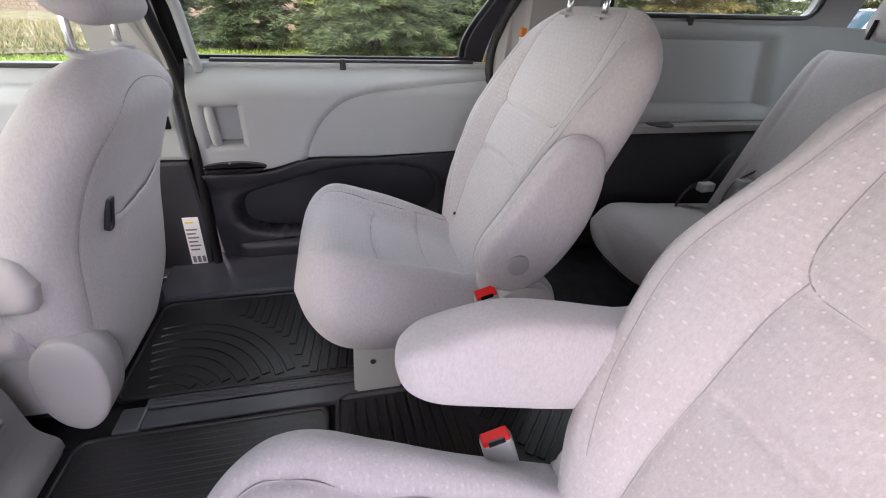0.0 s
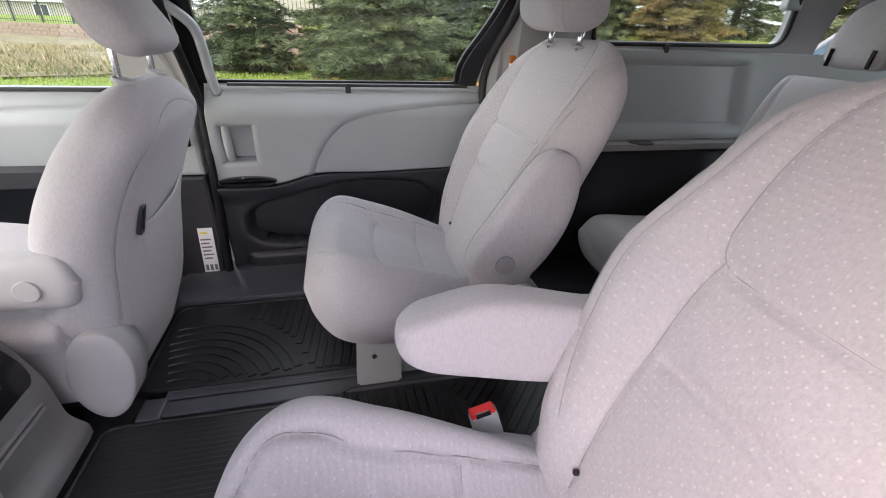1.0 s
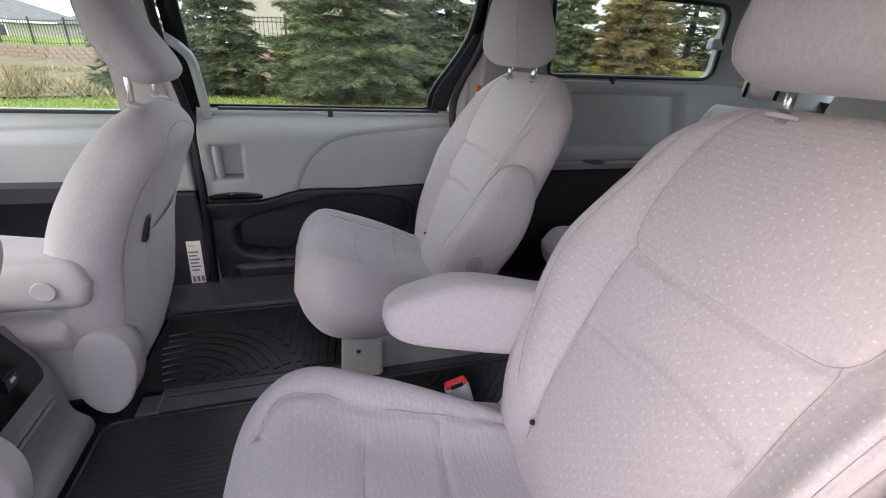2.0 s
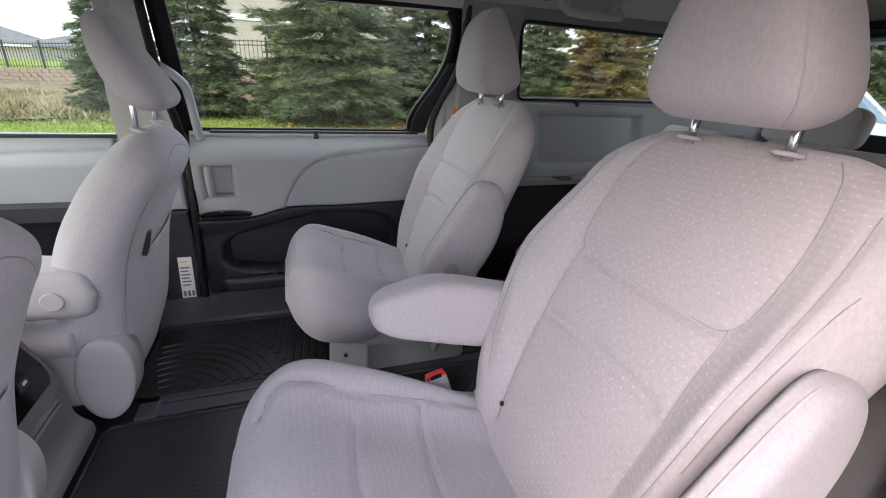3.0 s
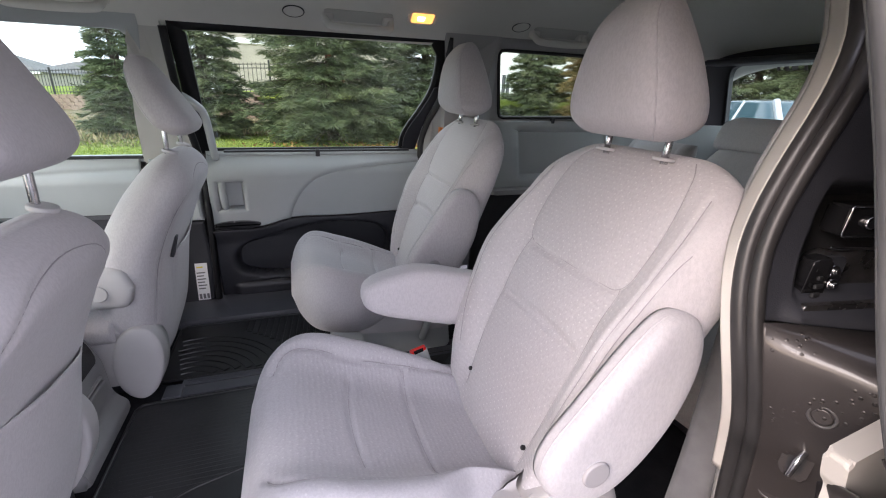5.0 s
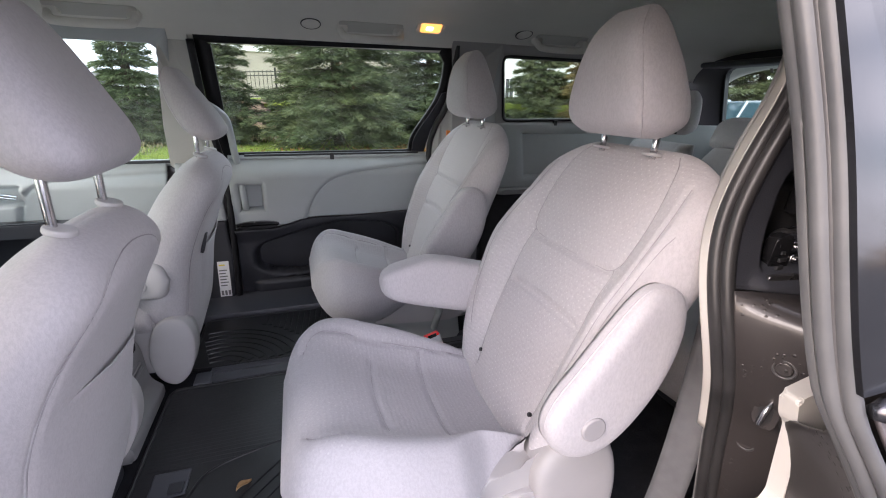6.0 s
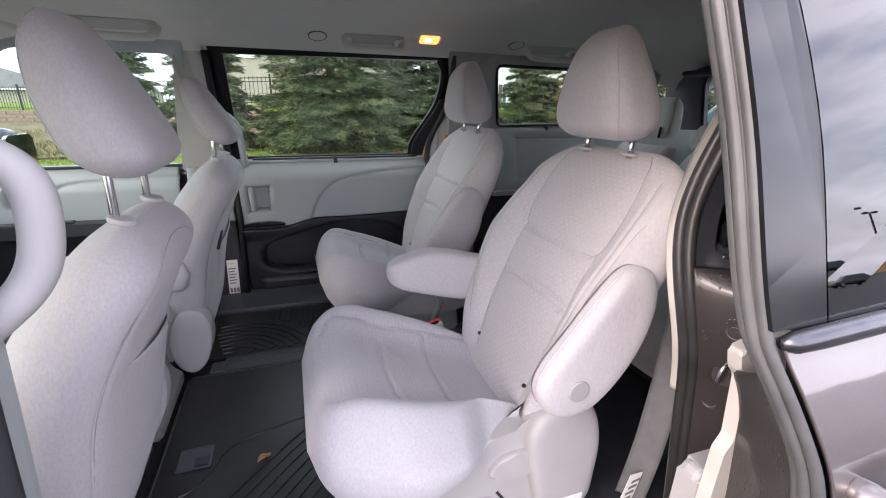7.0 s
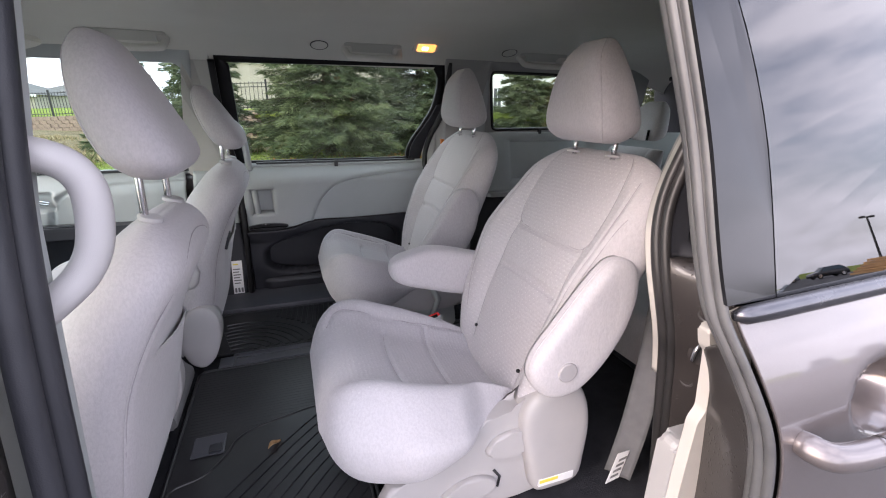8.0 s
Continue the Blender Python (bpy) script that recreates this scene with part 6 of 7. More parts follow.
LEVELS = [1.10 + 0.045 * k for k in range(11)]
COVER_LEVELS = [1.10 + 0.0225 * k for k in range(21)]
part("pillar_cover", slab([(edge_x(z) - 0.010, z) for z in COVER_LEVELS] + [(glass_x(z) - 0.0015, z) for z in COVER_LEVELS[::-1]], lambda a, b, d: Vector((a, out_y(b) - d, b)) - OO, -0.004, 0.002), BLACK, odoor, "black gloss pillar cover")
part("window_pane", slab([(glass_x(z) + 0.001, z) for z in LEVELS[::-1]] + [(1.45, 1.115), (1.40, 1.55)], lambda a, b, d: Vector((a, out_y(b) - d, b)) - OO, -0.006, 0.002), GLASS_DARK, odoor, "dark tinted glass reflecting the sky")
# Added dark sheet behind the glass, in place of the dim view through.
sheet("dark_backing", lambda u, v: Vector((glass_x(1.1) - 0.03 + 0.92 * u, out_y(1.08 + 0.47 * v) + 0.03, 1.08 + 0.47 * v)) - OO, 20, 20, RUBBER, odoor, "dark sheet added behind the door window", thick=0.004)
line = [Vector((0.507, -0.966, 1.088)), Vector((0.520, -0.971, 1.0895)), Vector((0.56, -0.972, 1.0905)), Vector((1.0, -0.972, 1.1005)), Vector((1.6, -0.972, 1.1145))]
part("belt_moulding", tube([p - OO for p in line], [0.006, 0.0115, 0.0125, 0.0130, 0.0135], 14), GUN, odoor, "dark polished belt moulding", True)


def edge_face(u, v):
    z = 0.32 + 1.23 * v
    w = hermite(z, (0.3, 0.9, 1.05, 1.15, 1.55), (0.036, 0.037, 0.042, 0.045, 0.052))
    rib = 0.0025 * math.sin(u * 19)
    return Vector((edge_x(z) - 0.004 - 0.012 * math.sin(u * 3.14) + 0.012 * u - rib, out_y(z) + 0.004 + w * u, z)) - OO


sheet("front_edge", edge_face, 24, 90, EDGE, odoor, "dusty grey metal front edge", thick=-0.004)
for off, r, dx in ((0.016, 0.0045, -0.008),):
    part("edge_seal", tube([Vector((edge_x(z) + dx, out_y(z) + off, z)) - OO for z in (0.32 + 1.23 * k / 80 for k in range(81))], r, 10), SEAL, odoor, "black edge seal", True)
def er(z):
    return 1 - 0.82 * smooth(0.93, 1.04, z)


sheet("edge_return", lambda u, v: Vector((edge_x(0.32 + 0.75 * v) + 0.010 + 0.082 * u * er(0.32 + 0.75 * v), out_y(0.32 + 0.75 * v) + 0.034 + 0.154 * u * er(0.32 + 0.75 * v), 0.32 + 0.75 * v)) - OO, 8, 40, PAINT_SHADED, odoor, "painted door edge beaded with rain", thick=0.003)
trimloop = rounded([(0.612, 0.36), (1.55, 0.36), (1.55, 1.02), (0.70, 1.02), (0.608, 1.000), (0.618, 0.965), (0.632, 0.95), (0.642, 0.84), (0.628, 0.82), (0.622, 0.70)], 0.008)
part("inner_trim", slab(trimloop, lambda a, b, d: Vector((a, -0.858 - d, b)) - OO, -0.012, 0.010, 0.005), CREAM, odoor, "cream inner door trim")
part("lower_pocket", slab(rounded([(0.61, 0.40), (1.4, 0.40), (1.4, 0.74), (0.62, 0.76)], 0.02), lambda a, b, d: Vector((a, -0.846 + d, b)) - OO, 0, 0.04, 0.012), MIDGREY, odoor, "grey door pocket")
bar = [(0.586, -1.024, 0.933), (0.594, -1.052, 0.930), (0.628, -1.063, 0.926), (0.708, -1.068, 0.925), (0.808, -1.066, 0.928), (0.863, -1.056, 0.932), (0.870, -1.030, 0.934)]
part("door_handle", tube(spline([Vector(p) - OO for p in bar], 8), [0.013 + 0.005 * math.sin(math.pi * min(1.0, k / 12)) if k < 6 else 0.0175 for k in range(49)], 16, squash=0.75), PAINT_DRY, odoor, "body coloured pull handle", True)
part("handle_joint", tube([Vector((0.676 + 0.001 * math.cos(a), -1.066 + 0.0136 * math.cos(a), 0.9255 + 0.0180 * math.sin(a))) - OO for a in (2 * math.pi * k / 24 for k in range(24))], 0.001, 5, closed=True), RUBBER, odoor)
part("caution_label", slab([(0.0, 0.0), (0.035, -0.01), (0.03, 0.035), (0.006, 0.045)], lambda a, b, d: Vector((edge_x(0.85) + 0.018 + a * 0.7, out_y(0.85) + 0.040 + a * 0.7 - d, 0.815 + b)) - OO, 0.004, 0.006), ORANGE, odoor, "orange caution label")


def edge_bead(rg):
    u, z = rg.uniform(0.1, 0.95), rg.uniform(0.62, 1.0)
    return Vector((edge_x(z) + 0.008 + 0.082 * u * er(z), out_y(z) + 0.033 + 0.154 * u * er(z), z)) - OO, (-0.87, 0.5, 0)


def skin_bead(rg):
    u, v = rg.random() ** 1.2 * 0.6, rg.uniform(0.35, 0.97)
    return skin(u, v) + Vector((0, -0.0005, 0)), (0, -1, 0)


drops(odoor, edge_bead, 120, 5)
drops(odoor, skin_bead, 200, 6, (0.0008, 0.0018))


# ---- outdoors ----
def behind(x, y):
    """Distance beyond the fence line."""
    return (x + 2.75) * 0.566 + (y - 21.5) * 0.824


def gz(x, y):
    """Height of the lower land: level by the van, rising a little to the wall."""
    return 0.10 * smooth(9.6, 19.0, y) + 0.03 * noise.noise((x * 0.4, y * 0.4, 0)) * smooth(7, 10, y) - 0.02


def tz(x, y):
    """Height of the upper lawn beyond the wall."""
    return min(1.2, max(0.72, 0.82 + 0.045 * (x + 10))) + 0.4 * smooth(2, 40, behind(x, y))


def spaced(n, span, k=3.2):
    return [math.copysign(span * (math.exp(k * abs(t)) - 1) / (math.exp(k) - 1), t) for t in (2 * i / n - 1 for i in range(n + 1))]


GRASS, t, b = nodes_of("autumn lawn", 0.95, 0, 0.1)
patch = ramp(t, noise_of(t, 0.9, 6), 0.35, 0.65)
blades = ramp(t, noise_of(t, 28, 4), 0.3, 0.7)
col = blend(t, blades, (0.13, 0.19, 0.03), (0.29, 0.37, 0.08))
t.links.new(blend(t, math_node(t, "MULTIPLY", patch, 0.22), col, (0.26, 0.22, 0.09)), b.inputs["Base Color"])
bump(t, b, noise_of(t, 60, 4), 1.0, 0.05)
gx, gy = spaced(90, 600), [7 + v for v in spaced(110, 600, 3.6)]
ground = sheet("ground", lambda u, v: Vector((gx[round(u * 90)], gy[round(v * 110)], gz(gx[round(u * 90)], gy[round(v * 110)]))), 90, 110, GRASS)
tagged(ground, "autumn lawn rising to a grassy bank", "ground", kind="structure")
ASPHALT = varied("wet asphalt", (0.035, 0.035, 0.037), (0.06, 0.06, 0.062), 0.8, 0.7, fine=90, bump_s=0.5, bump_d=0.006)
lot = sheet("pavement", lambda u, v: Vector((-90 + 180 * u, -95 + 101 * v, 0.0)), 20, 12, ASPHALT)
tagged(lot, "dark asphalt parking lot", "parking lot", kind="structure")
bay = sheet("parking_bay", lambda u, v: Vector((5.5 + 30 * u, 6.0 + 3.0 * v, 0.004 + 0.01 * v)), 6, 6, ASPHALT)
tagged(bay, "dark asphalt parking bay beside the lawn", "parking lot", kind="structure")


def foliage_mat(name, dark, light, tip):
    m, t, b = nodes_of(name, 0.75, 0, 0.25)
    geo = t.nodes.new("ShaderNodeNewGeometry")
    col = blend(t, geo.outputs["Random Per Island"], dark, light)
    col = blend(t, math_node(t, "MULTIPLY", ramp(t, noise_of(t, 1.3, 3), 0.45, 0.7), 0.55), col, tip)
    t.links.new(col, b.inputs["Base Color"])
    return m


SPRUCE = foliage_mat("blue green spruce needles", (0.030, 0.044, 0.020), (0.150, 0.190, 0.092), (0.25, 0.275, 0.14))
SPRUCE_OLD = foliage_mat("browning spruce needles", (0.075, 0.07, 0.028), (0.20, 0.18, 0.065), (0.30, 0.17, 0.07))
BARK = varied("spruce bark", (0.05, 0.035, 0.025), (0.10, 0.075, 0.055), 12, 0.9, fine=60, bump_s=0.8, bump_d=0.01)
DRY = foliage_mat("dry weeds", (0.22, 0.17, 0.085), (0.46, 0.38, 0.22), (0.30, 0.20, 0.11))
GREENWEED = foliage_mat("green weeds", (0.07, 0.085, 0.03), (0.20, 0.21, 0.09), (0.26, 0.22, 0.10))
LEAVES = foliage_mat("fallen leaves", (0.16, 0.08, 0.03), (0.34, 0.20, 0.07), (0.22, 0.16, 0.06))


def blades_mesh(name, mat, centres, dirs, widths, parent=None, label="", kind=""):
    """Many small leaf-shaped quads in one mesh: a centre line start, a vector and a width each."""
    c, d = np.array(centres), np.array(dirs)
    w = np.array(widths)[:, None]
    rnd = np.random.normal(size=c.shape)
    side = np.cross(d, rnd)
    side /= np.linalg.norm(side, axis=1)[:, None] + 1e-9
    n = len(c)
    verts = np.stack([c, c + d * 0.45 + side * w, c + d, c + d * 0.45 - side * w], 1).reshape(-1, 3)
    me = bpy.data.meshes.new(name)
    me.vertices.add(4 * n)
    me.vertices.foreach_set("co", verts.ravel())
    me.loops.add(4 * n)
    me.loops.foreach_set("vertex_index", np.arange(4 * n))
    me.polygons.add(n)
    me.polygons.foreach_set("loop_start", np.arange(n) * 4)
    me.polygons.foreach_set("loop_total", np.full(n, 4))
    me.update()
    me.validate()
    ob = link_mesh(name, me, mat, parent, label, False)
    if kind:
        tagged(ob, kind=kind)
    return ob


def spruce(label, x, y, h, r, mat, seed, density=1.0, low=0.12):
    rng = random.Random(seed)
    tree = thing("spruce_tree", label, "tree", (x, y, gz(x, y) - 0.03), "spruce trees")
    bm = tube([(0, 0, 0), (0.02, 0.01, h * 0.35), (0, 0.02, h * 0.7), (0, 0, h)], [0.16, 0.12, 0.06, 0.012], 9)
    trunk = part("trunk", bm, BARK, tree, "brown bark trunk", True)
    cs, ds, ws = [], [], []
    limbs = bmesh.new()
    z = low * 1.0
    while z < h * 0.985:
        f = z / h
        reach = r * (1 - f) ** 0.8 * rng.uniform(0.86, 1.12)
        count = max(5, int(15 * (1 - f) * density + 4))
        a0 = rng.uniform(0, 6.28)
        for k in range(count):
            a = a0 + 6.283 * k / count + rng.uniform(-0.25, 0.25)
            ln = reach * rng.uniform(0.72, 1.12)
            rise = rng.uniform(-0.18, 0.30) + 0.25 * f
            out = Vector((math.cos(a), math.sin(a), 0))
            pts = []
            for j in range(7):
                u = j / 6
                pts.append(Vector((0, 0, z)) + out * (ln * u) + Vector((0, 0, ln * (rise * u - 0.42 * u * u + 0.16 * u**3))))
            if ln > 0.4 and rng.random() < 0.6:
                tube([pts[0], pts[2], pts[4], pts[6]], [0.022, 0.016, 0.010, 0.004], 5, limbs)
            side = Vector((-out.y, out.x, 0))
            n = int(ln * 165 * density) + 12
            for _ in range(n):
                u = rng.uniform(0.12, 1.0) ** 0.7
                i = min(5, int(u * 6))
                p = pts[i].lerp(pts[i + 1], u * 6 - i)
                wing = ln * 0.27 * (1.08 - u) + 0.04
                off = rng.uniform(-1, 1)
                p = p + side * (off * wing) + Vector((0, 0, -abs(off) * wing * 0.35 + rng.uniform(-0.035, 0.025)))
                d = out * rng.uniform(0.4, 1.0) + side * (off * 1.1 + rng.uniform(-0.3, 0.3)) + Vector((0, 0, rng.uniform(-0.6, 0.35)))
                s = rng.uniform(0.09, 0.24)
                cs.append(p), ds.append(d.normalized() * s), ws.append(rng.uniform(0.006, 0.013))
        z += rng.uniform(0.15, 0.24) * (0.75 + 0.5 * (1 - f))
    part("limbs", limbs, BARK, tree)
    blades_mesh("crown", mat, cs, ds, ws, tree, "drooping needle sprays")
    return tree


spruce("tall dense blue green spruce on the bank", 1.25, 12.0, 7.0, 2.5, SPRUCE, 1, 1.25, 0.42)
spruce("blue green spruce behind the tall one", 4.3, 13.2, 6.6, 2.1, SPRUCE, 2, 1.2, 0.40)
spruce("slim dark spruce at the bank's foot", -2.0, 13.0, 6.0, 1.35, SPRUCE, 3, 1.2, 0.35)
spruce("small pale spruce among dry weeds", -4.05, 13.2, 4.6, 1.05, SPRUCE, 4, 1.2)
spruce("dark green spruce beside the white house", 8.75, 13.8, 6.0, 1.5, SPRUCE, 5, 1.4, 0.05)
spruce("browning green spruce on the lawn", 10.3, 12.4, 5.6, 2.1, SPRUCE_OLD, 6, 1.4, 0.05)
spruce("broad spruce behind the parked car", 14.5, 9.9, 6.0, 3.0, SPRUCE, 7, 1.3, 0.05)
spruce("broad spruce behind the parked car", 14.6, 7.7, 6.2, 2.7, SPRUCE, 10, 1.2, 0.05)
spruce("broad spruce behind the parked car", 16.6, 6.4, 6.5, 3.0, SPRUCE, 8, 1.3, 0.05)
spruce("broad spruce behind the parked car", 14.0, 14.0, 6.5, 2.4, SPRUCE, 9, 1.0)

rng = random.Random(40)
EARTH = varied("dry tan bank", (0.15, 0.12, 0.07), (0.28, 0.235, 0.145), 1.2, 0.95, spec=0.1, fine=40, bump_s=1.0, bump_d=0.05)


def bank_y(u, v):
    near = 10.8 + 2.3 * smooth(-5.5, -2.5, -30 + 30.3 * u) + 0.3 * math.sin(u * 40)
    return near + (20.9 - 0.687 * (30.3 * u - 27.25) - near) * v


bank = sheet("bank", lambda u, v: Vector((-30 + 30.3 * u + 0.5 * math.sin(v * 9), bank_y(u, v), 0.05 + gz(-30 + 30.3 * u + 0.5 * math.sin(v * 9), bank_y(u, v)))), 90, 60, EARTH)
tagged(bank, "dry tan earth bank below the fence", "bank", kind="structure")
cs, ds, ws = [], [], []
gs, gd, gw = [], [], []
for _ in range(60000):
    x, y = rng.uniform(-15, 0.6), rng.uniform(10.6, 21.0)
    if x > -3.2 and y < 12.9:
        continue
    patchy = smooth(-0.15, 0.45, noise.noise((x * 0.7, y * 0.7, 3)))
    if rng.random() > 0.3 + 0.7 * patchy:
        continue
    hgt = rng.uniform(0.08, 0.36) * (0.30 + 0.70 * smooth(10.6, 12.4, y) - 0.5 * smooth(14, 20, y)) * (0.5 + 0.9 * smooth(-0.3, 0.4, noise.noise((x * 0.5, y * 0.5, 8))))
    if rng.random() < 0.75 - 0.50 * smooth(10.6, 14.0, y):
        gs.append((x, y, gz(x, y) - 0.02)), gd.append((rng.uniform(-0.7, 0.7) * hgt, rng.uniform(-0.7, 0.7) * hgt, hgt * 0.8)), gw.append(rng.uniform(0.010, 0.026))
        continue
    cs.append((x, y, gz(x, y) - 0.02)), ds.append((rng.uniform(-0.7, 0.7) * hgt, rng.uniform(-0.7, 0.7) * hgt, hgt)), ws.append(rng.uniform(0.006, 0.017))
weeds = blades_mesh("dry_weeds", DRY, cs, ds, ws, None, "tall dry tan weeds covering the bank", "stuff")
tagged(weeds, category="weeds")
shrubs = blades_mesh("green_weeds", GREENWEED, gs, gd, gw, None, "low olive green weeds edging the lawn", "stuff")
tagged(shrubs, category="weeds")
cs, ds, ws = [], [], []
for _ in range(26000):
    x, y = rng.uniform(-9, 12), rng.uniform(7.6, 12.5)
    cs.append((x, y, gz(x, y) - 0.01)), ds.append((rng.uniform(-0.05, 0.05), rng.uniform(-0.05, 0.05), rng.uniform(0.03, 0.08))), ws.append(rng.uniform(0.006, 0.012))
BLADE = foliage_mat("lawn grass blades", (0.14, 0.20, 0.03), (0.30, 0.37, 0.08), (0.30, 0.32, 0.09))
turf = blades_mesh("lawn_grass", BLADE, cs, ds, ws, None, "short yellow green lawn grass", "stuff")
tagged(turf, category="grass")
cs, ds, ws = [], [], []
for _ in range(2600):
    x, y = rng.gauss(4.6, 2.0), rng.gauss(10.8, 0.9)
    cs.append((x, y, gz(x, y) + 0.02)), ds.append((rng.uniform(-0.1, 0.1), rng.uniform(-0.1, 0.1), rng.uniform(0.0, 0.06))), ws.append(rng.uniform(0.02, 0.05))
fallen = blades_mesh("fallen_leaves", LEAVES, cs, ds, ws, None, "brown fallen leaves under the spruces", "stuff")
tagged(fallen, category="leaves")

# iron fence along the top of the bank
IRON = varied("black iron", (0.01, 0.01, 0.011), (0.02, 0.02, 0.022), 10, 0.5)
fence = thing("iron_fence", "black iron picket fence along the bank", "fence", (-2.0, 21.5, 0))
FA, FB = Vector((-20.0, 34.0, 0)), Vector((7.0, 15.5, 0))
run = FB - FA
steps = 150
bar_me = None
for k in range(steps + 1):
    p = FA + run * (k / steps)
    zz = tz(p.x, p.y)
    post = k % 12 == 0
    if post:
        part("post", box(Vector((p.x - 0.04, p.y - 0.04, zz - 0.1)) - Vector(fence.location), Vector((p.x + 0.04, p.y + 0.04, zz + 1.32)) - Vector(fence.location)), IRON, fence)
        continue
    if bar_me is None:
        first = part("picket", box((-0.011, -0.011, 0), (0.011, 0.011, 1.22)), IRON, fence)
        bar_me = first.data
        ob = first
    else:
        ob = new("picket", bar_me)
        ob.parent = fence
    ob.location = Vector((p.x, p.y, zz)) - Vector(fence.location)
for hgt in (0.12, 1.0, 1.16):
    pts = [FA + run * (k / 30) for k in range(31)]
    part("rail", tube([Vector((p.x, p.y, tz(p.x, p.y) + hgt)) - Vector(fence.location) for p in pts], 0.018, 6), IRON, fence)

# block wall that holds the upper lawn
STONE = varied("tan wall block", (0.15, 0.105, 0.08), (0.25, 0.185, 0.14), 3, 0.9, fine=60, bump_s=0.6, bump_d=0.01)
ALONG, OUT = Vector((0.824, -0.566, 0)), Vector((0.566, 0.824, 0))
LINE = Vector((-2.75, 21.5, 0))
wall = thing("block_wall", "tan block retaining wall below the fence", "wall", (-12, 27, 0))
blk_me = None
for row in range(6):
    for k in range(50):
        p = LINE + ALONG * (-22.5 + 0.5 * k + 0.25 * (row % 2)) - OUT * (0.55 - 0.03 * row)
        top = tz(p.x, p.y)
        if blk_me is None:
            ob = part("block", box((-0.24, -0.15, 0), (0.24, 0.15, 0.17), 0.012), STONE, wall)
            blk_me = ob.data
        else:
            ob = new("block", blk_me)
            ob.parent = wall
        ob.location = p + Vector((rng.uniform(-0.01, 0.01), rng.uniform(-0.02, 0.02), top - 1.06 + 0.178 * row)) - Vector(wall.location)
        ob.rotation_euler = (0, 0, rng.uniform(-0.03, 0.03) - 0.602)


def upper_lawn(u, v):
    p = LINE + ALONG * (-60 + 90 * u) + OUT * (-0.4 + 75 * v ** 2.5)
    return Vector((p.x, p.y, tz(p.x, p.y)))


terrace = sheet("upper_lawn", upper_lawn, 60, 40, GRASS, thick=0.3)
tagged(terrace, "green lawn beyond the fence", "lawn", kind="structure")


# houses
def siding(name, a, c):
    m, t, b = nodes_of(name, 0.8)
    co = t.nodes.new("ShaderNodeTexCoord")
    sep = t.nodes.new("ShaderNodeSeparateXYZ")
    t.links.new(co.outputs["Object"], sep.inputs[0])
    lap = math_node(t, "FRACT", math_node(t, "DIVIDE", sep.outputs[2], 0.14))
    t.links.new(blend(t, ramp(t, noise_of(t, 2, 4), 0.3, 0.7), a, c), b.inputs["Base Color"])
    bump(t, b, lap, 0.6, 0.02)
    return m


SIDING = siding("beige lap siding", (0.36, 0.32, 0.27), (0.42, 0.38, 0.32))
WHITE = siding("white lap siding", (0.60, 0.60, 0.60), (0.68, 0.68, 0.68))
ROOF = varied("grey shingle roof", (0.10, 0.095, 0.09), (0.17, 0.16, 0.15), 1.5, 0.9, fine=12, bump_s=0.6, bump_d=0.02)
TRIM = varied("white house trim", (0.74, 0.74, 0.73), (0.8, 0.8, 0.79), 3, 0.6)
PANE = varied("dark house window", (0.03, 0.035, 0.04), (0.06, 0.065, 0.07), 2, 0.1, fine=5, bump_s=0.02)


def house(label, x0, x1, y0, y1, base, eave, ridge, wall_mat, windows):
    h = thing("house", label, "house", ((x0 + x1) / 2, (y0 + y1) / 2, base), "houses")
    o = Vector(h.location)
    part("wall", box(Vector((x0, y0, base - 0.5)) - o, Vector((x1, y1, eave)) - o), wall_mat, h)
    bm = bmesh.new()
    e = 0.5
    low = [bm.verts.new(Vector(p) - o) for p in ((x0 - e, y0 - e, eave), (x1 + e, y0 - e, eave), (x1 + e, y1 + e, eave), (x0 - e, y1 + e, eave))]
    i = min((y1 - y0) / 2, (x1 - x0) / 2 - 0.2)
    top = [bm.verts.new(Vector(p) - o) for p in ((x0 + i, (y0 + y1) / 2, ridge), (x1 - i, (y0 + y1) / 2, ridge))]
    for f in ((low[0], low[1], top[1], top[0]), (low[1], low[2], top[1]), (low[2], low[3], top[0], top[1]), (low[3], low[0], top[0]), (low[3], low[2], low[1], low[0])):
        bm.faces.new(f)
    part("roof", bm, ROOF, h, "grey hipped shingle roof")
    part("fascia", box(Vector((x0 - e, y0 - e - 0.05, eave - 0.22)) - o, Vector((x1 + e, y0 - e + 0.02, eave + 0.02)) - o), TRIM, h)
    for wx, wz, ww, wh in windows:
        win = part("window", box(Vector((wx - ww / 2 - 0.1, y0 - 0.06, wz - 0.1)) - o, Vector((wx + ww / 2 + 0.1, y0 + 0.02, wz + wh + 0.1)) - o), TRIM, h, "white framed window")
        for q in (-1, 1):
            part("pane", box(Vector((wx + q * ww / 4 - ww / 4 + 0.03, y0 - 0.075, wz)) - o, Vector((wx + q * ww / 4 + ww / 4 - 0.03, y0 - 0.055, wz + wh)) - o), PANE, win)
    return h


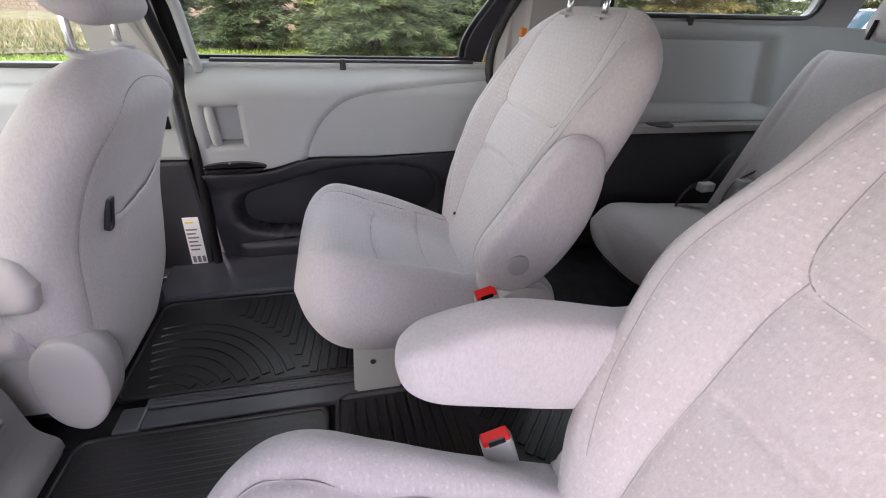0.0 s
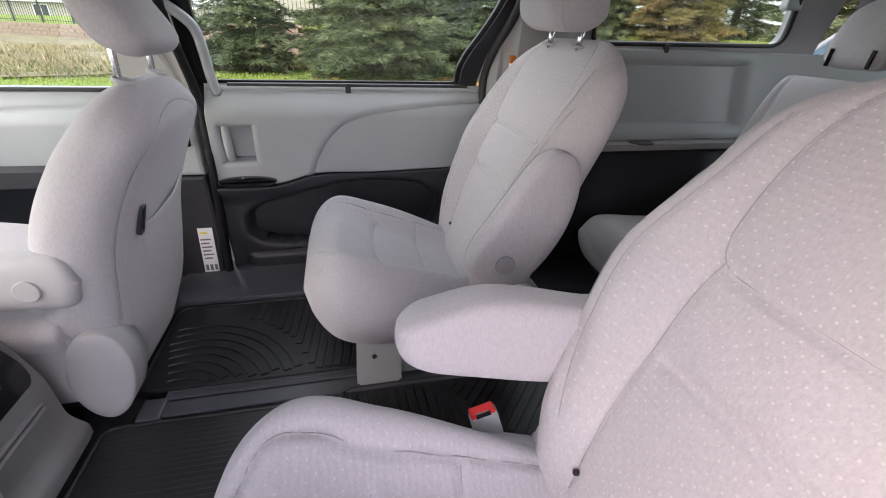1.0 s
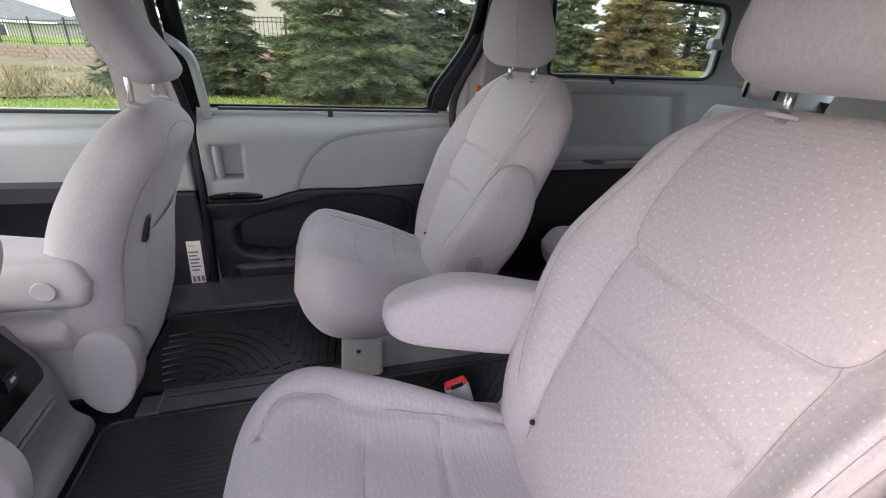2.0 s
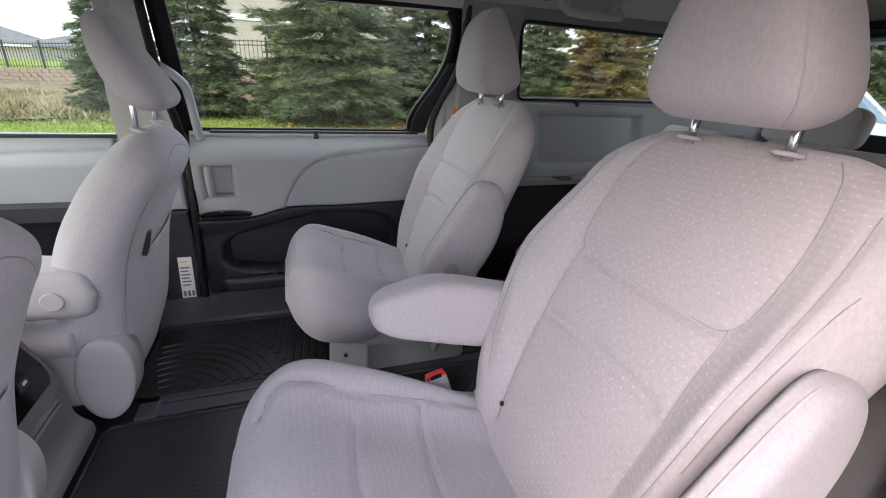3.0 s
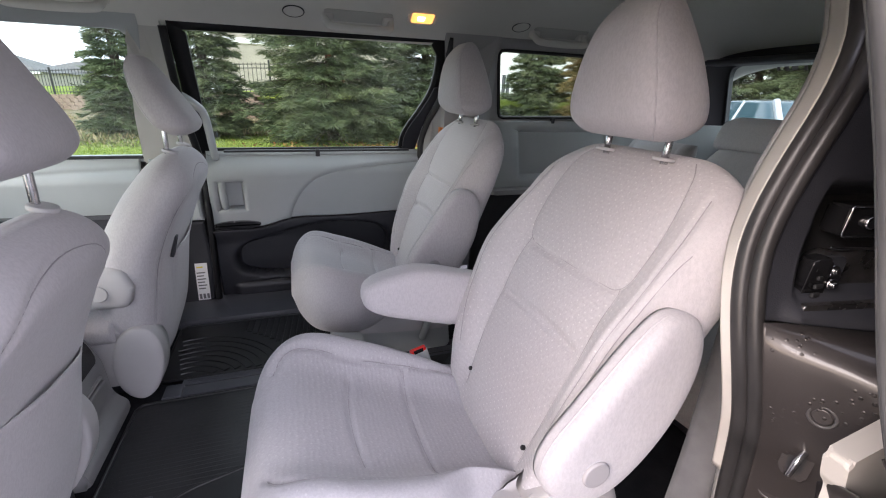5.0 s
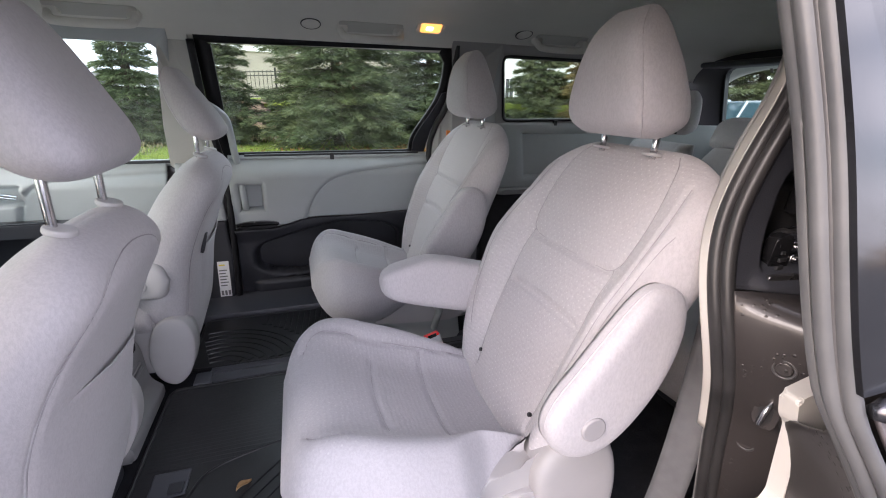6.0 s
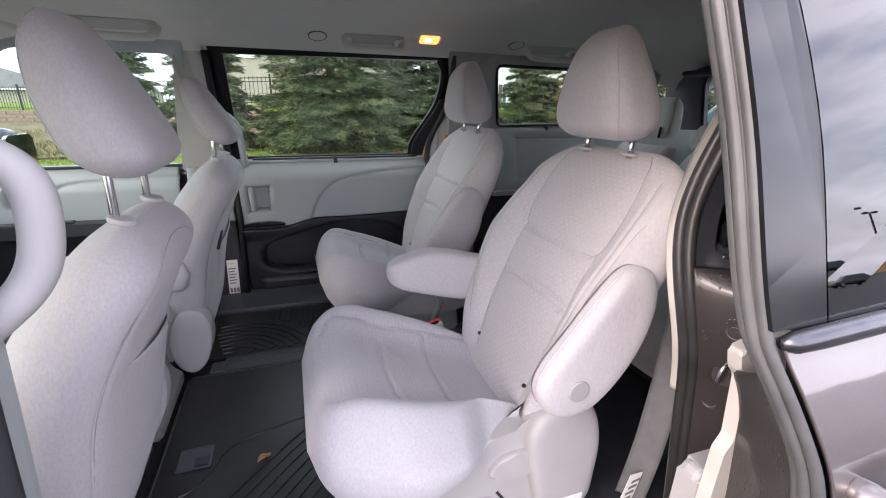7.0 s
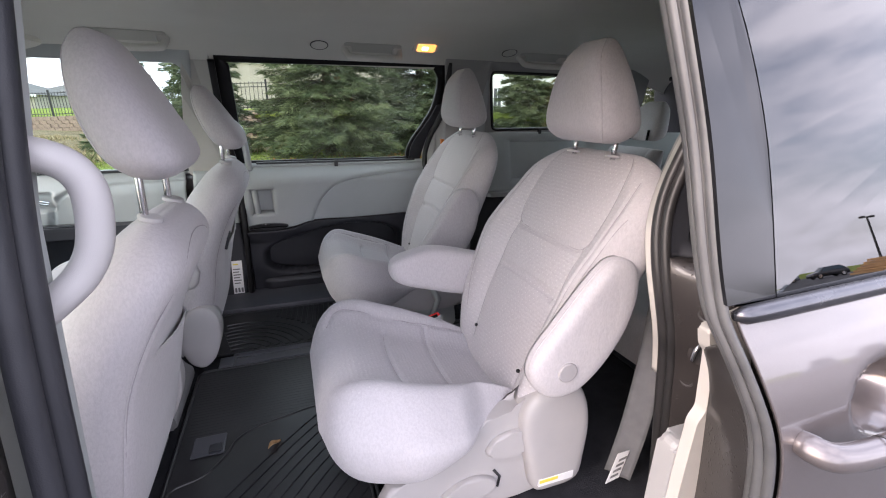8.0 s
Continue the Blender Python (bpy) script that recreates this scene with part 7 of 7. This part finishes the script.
house("low grey roofed house far beyond the fence", -46, -27.5, 66, 78, 0.3, 2.5, 5.0, SIDING, [(-40, 0.9, 1.4, 1.1), (-33, 0.9, 1.4, 1.1)])
house("second low grey roofed house far beyond the fence", -36, -20.5, 82, 92, 0.3, 2.6, 4.6, SIDING, [(-28, 0.9, 1.4, 1.1)])
bh = house("tall beige sided house behind the spruces", -5.2, 9.0, 36, 46, 1.2, 8.5, 12.0, SIDING, [(2.5, 5.2, 1.3, 1.6), (6.0, 5.2, 1.3, 1.6)])
part("corner_board", box(Vector((-5.35, 35.85, 0.7)) - Vector(bh.location), Vector((-4.75, 36.2, 8.5)) - Vector(bh.location)), TRIM, bh)
part("band_board", box(Vector((-5.3, 35.88, 4.4)) - Vector(bh.location), Vector((9.1, 36.02, 4.75)) - Vector(bh.location)), TRIM, bh)
house("tall white sided house beyond the lawn", 15.0, 27.0, 31, 41, 0.5, 8.2, 11.5, WHITE, [(15.9, 4.9, 0.7, 1.5), (17.1, 4.9, 0.7, 1.5), (15.9, 1.5, 0.7, 1.4), (17.1, 1.5, 0.7, 1.4), (20.0, 4.6, 1.0, 1.4)])


# ---- parked cars and the lot ----
TYRE = varied("tyre rubber", (0.015, 0.015, 0.015), (0.03, 0.03, 0.03), 20, 0.8)
CARGLASS = varied("dark car glass", (0.03, 0.065, 0.085), (0.05, 0.09, 0.115), 3, 0.05, fine=5, bump_s=0.01)


def parked_car(label, x, y, turn, mat, tall=1.47):
    car = thing("parked_car", label, "car", (x, y, 0), "parked cars")
    car.rotation_euler = (0, 0, radians(turn))

    def bodyfn(u, v):
        s = -2.2 + 4.4 * v
        ln = 1 - abs(2 * v - 1) ** 8
        half = 0.88 * (0.80 + 0.20 * ln)
        top = hermite(s, (-2.2, -2.0, -1.2, -0.9, 1.6, 2.1, 2.2), (0.62, 0.78, 0.93, 0.98, 0.98, 0.92, 0.6))
        a = 2 * math.pi * u
        ca, sa = math.cos(a), math.sin(a)
        m, hh = (top + 0.22) / 2, (top - 0.22) / 2
        return Vector((s, half * math.copysign(abs(ca) ** 0.45, ca), m + hh * math.copysign(abs(sa) ** 0.5, sa)))

    sheet("body", bodyfn, 40, 50, mat, car, closed=True, caps=True)

    def cabin(u, v, grow=0.0):
        z = 0.93 + (tall - 0.97) * v
        f = (z - 0.93) / (tall - 0.93)
        x0, x1 = -1.25 + 0.75 * f, 2.05 - 0.75 * f
        half = 0.80 - 0.20 * f
        a = 2 * math.pi * u
        ca, sa = math.cos(a), math.sin(a)
        return Vector(((x0 + x1) / 2 + ((x1 - x0) / 2 + grow) * math.copysign(abs(ca) ** 0.35, ca), (half + grow) * math.copysign(abs(sa) ** 0.35, sa), z))

    sheet("glasshouse", cabin, 60, 12, CARGLASS, car, "dark car windows", closed=True, caps=True)

    def top(u, v):
        z = tall - 0.10 + 0.10 * math.sin(v * 1.57)
        k = 1.0 - 0.93 * max(0.0, (v - 0.15) / 0.85) ** 1.6
        p = cabin(u, 1.0, 0.012)
        return Vector((0.45 + (p.x - 0.45) * k, p.y * k, z))

    sheet("roof", top, 60, 12, mat, car, closed=True, caps=True)
    for u, pr in ((0.125, 0.06), (0.375, 0.045), (0.625, 0.045), (0.875, 0.06), (0.25, 0.03), (0.75, 0.03)):
        part("pillar", tube([cabin(u, 0.0, 0.0), cabin(u, 0.5, 0.0), cabin(u, 1.0, 0.0)], pr, 8), mat, car)
    for wx in (-1.35, 1.35):
        for s in (-1, 1):
            wheel = part("wheel", disc((wx, s * 0.80, 0.33), (0, 1, 0), 0.33, 0.22, 0.03), TYRE, car, "", True)
            part("rim", disc((wx, s * 0.905, 0.33), (0, 1, 0), 0.21, 0.02, 0.005), STEEL, wheel, "", True)
    return car


parked_car("pale blue silver estate car parked on the lot", 9.07, 5.47, 245, SILVER, 1.42)
DULL = paint("dark grey car paint", (0.03, 0.03, 0.033), (0.06, 0.06, 0.065))
parked_car("dark grey car parked across the lot", 66.0, -39.5, 30, DULL)
parked_car("dark grey car parked across the lot", 72.0, -36.5, 30, DULL)
parked_car("pale silver car parked across the lot", 61.0, -42.5, 30, SILVER)
post = thing("lot_lamp", "dark lot lamp on a tall pole", "street lamp", (68, -34.5, 0))
part("pole", tube([(0, 0, 0), (0, 0, 6.7)], [0.16, 0.11], 10), IRON, post, "", True)
part("arm", box((-1.2, -0.08, 6.6), (1.2, 0.08, 6.72), 0.02), IRON, post)
for s in (-1, 1):
    part("lamp_head", box((s * 0.95 - 0.35, -0.2, 6.55), (s * 0.95 + 0.35, 0.2, 6.8), 0.05), IRON, post)
WOODPILE = varied("raw timber", (0.35, 0.2, 0.09), (0.5, 0.32, 0.16), 1, 0.8, fine=20)
pile = thing("timber_stack", "stack of raw orange timber across the lot", "timber stack", (62, -29.5, 0))
for k in range(6):
    part("plank", box((-4 + 0.35 * k, -3.2 + 0.2 * k, 0.25 * k), (4 - 0.3 * k, 3.2 - 0.3 * k, 0.25 * k + 0.22), 0.03), WOODPILE, pile)
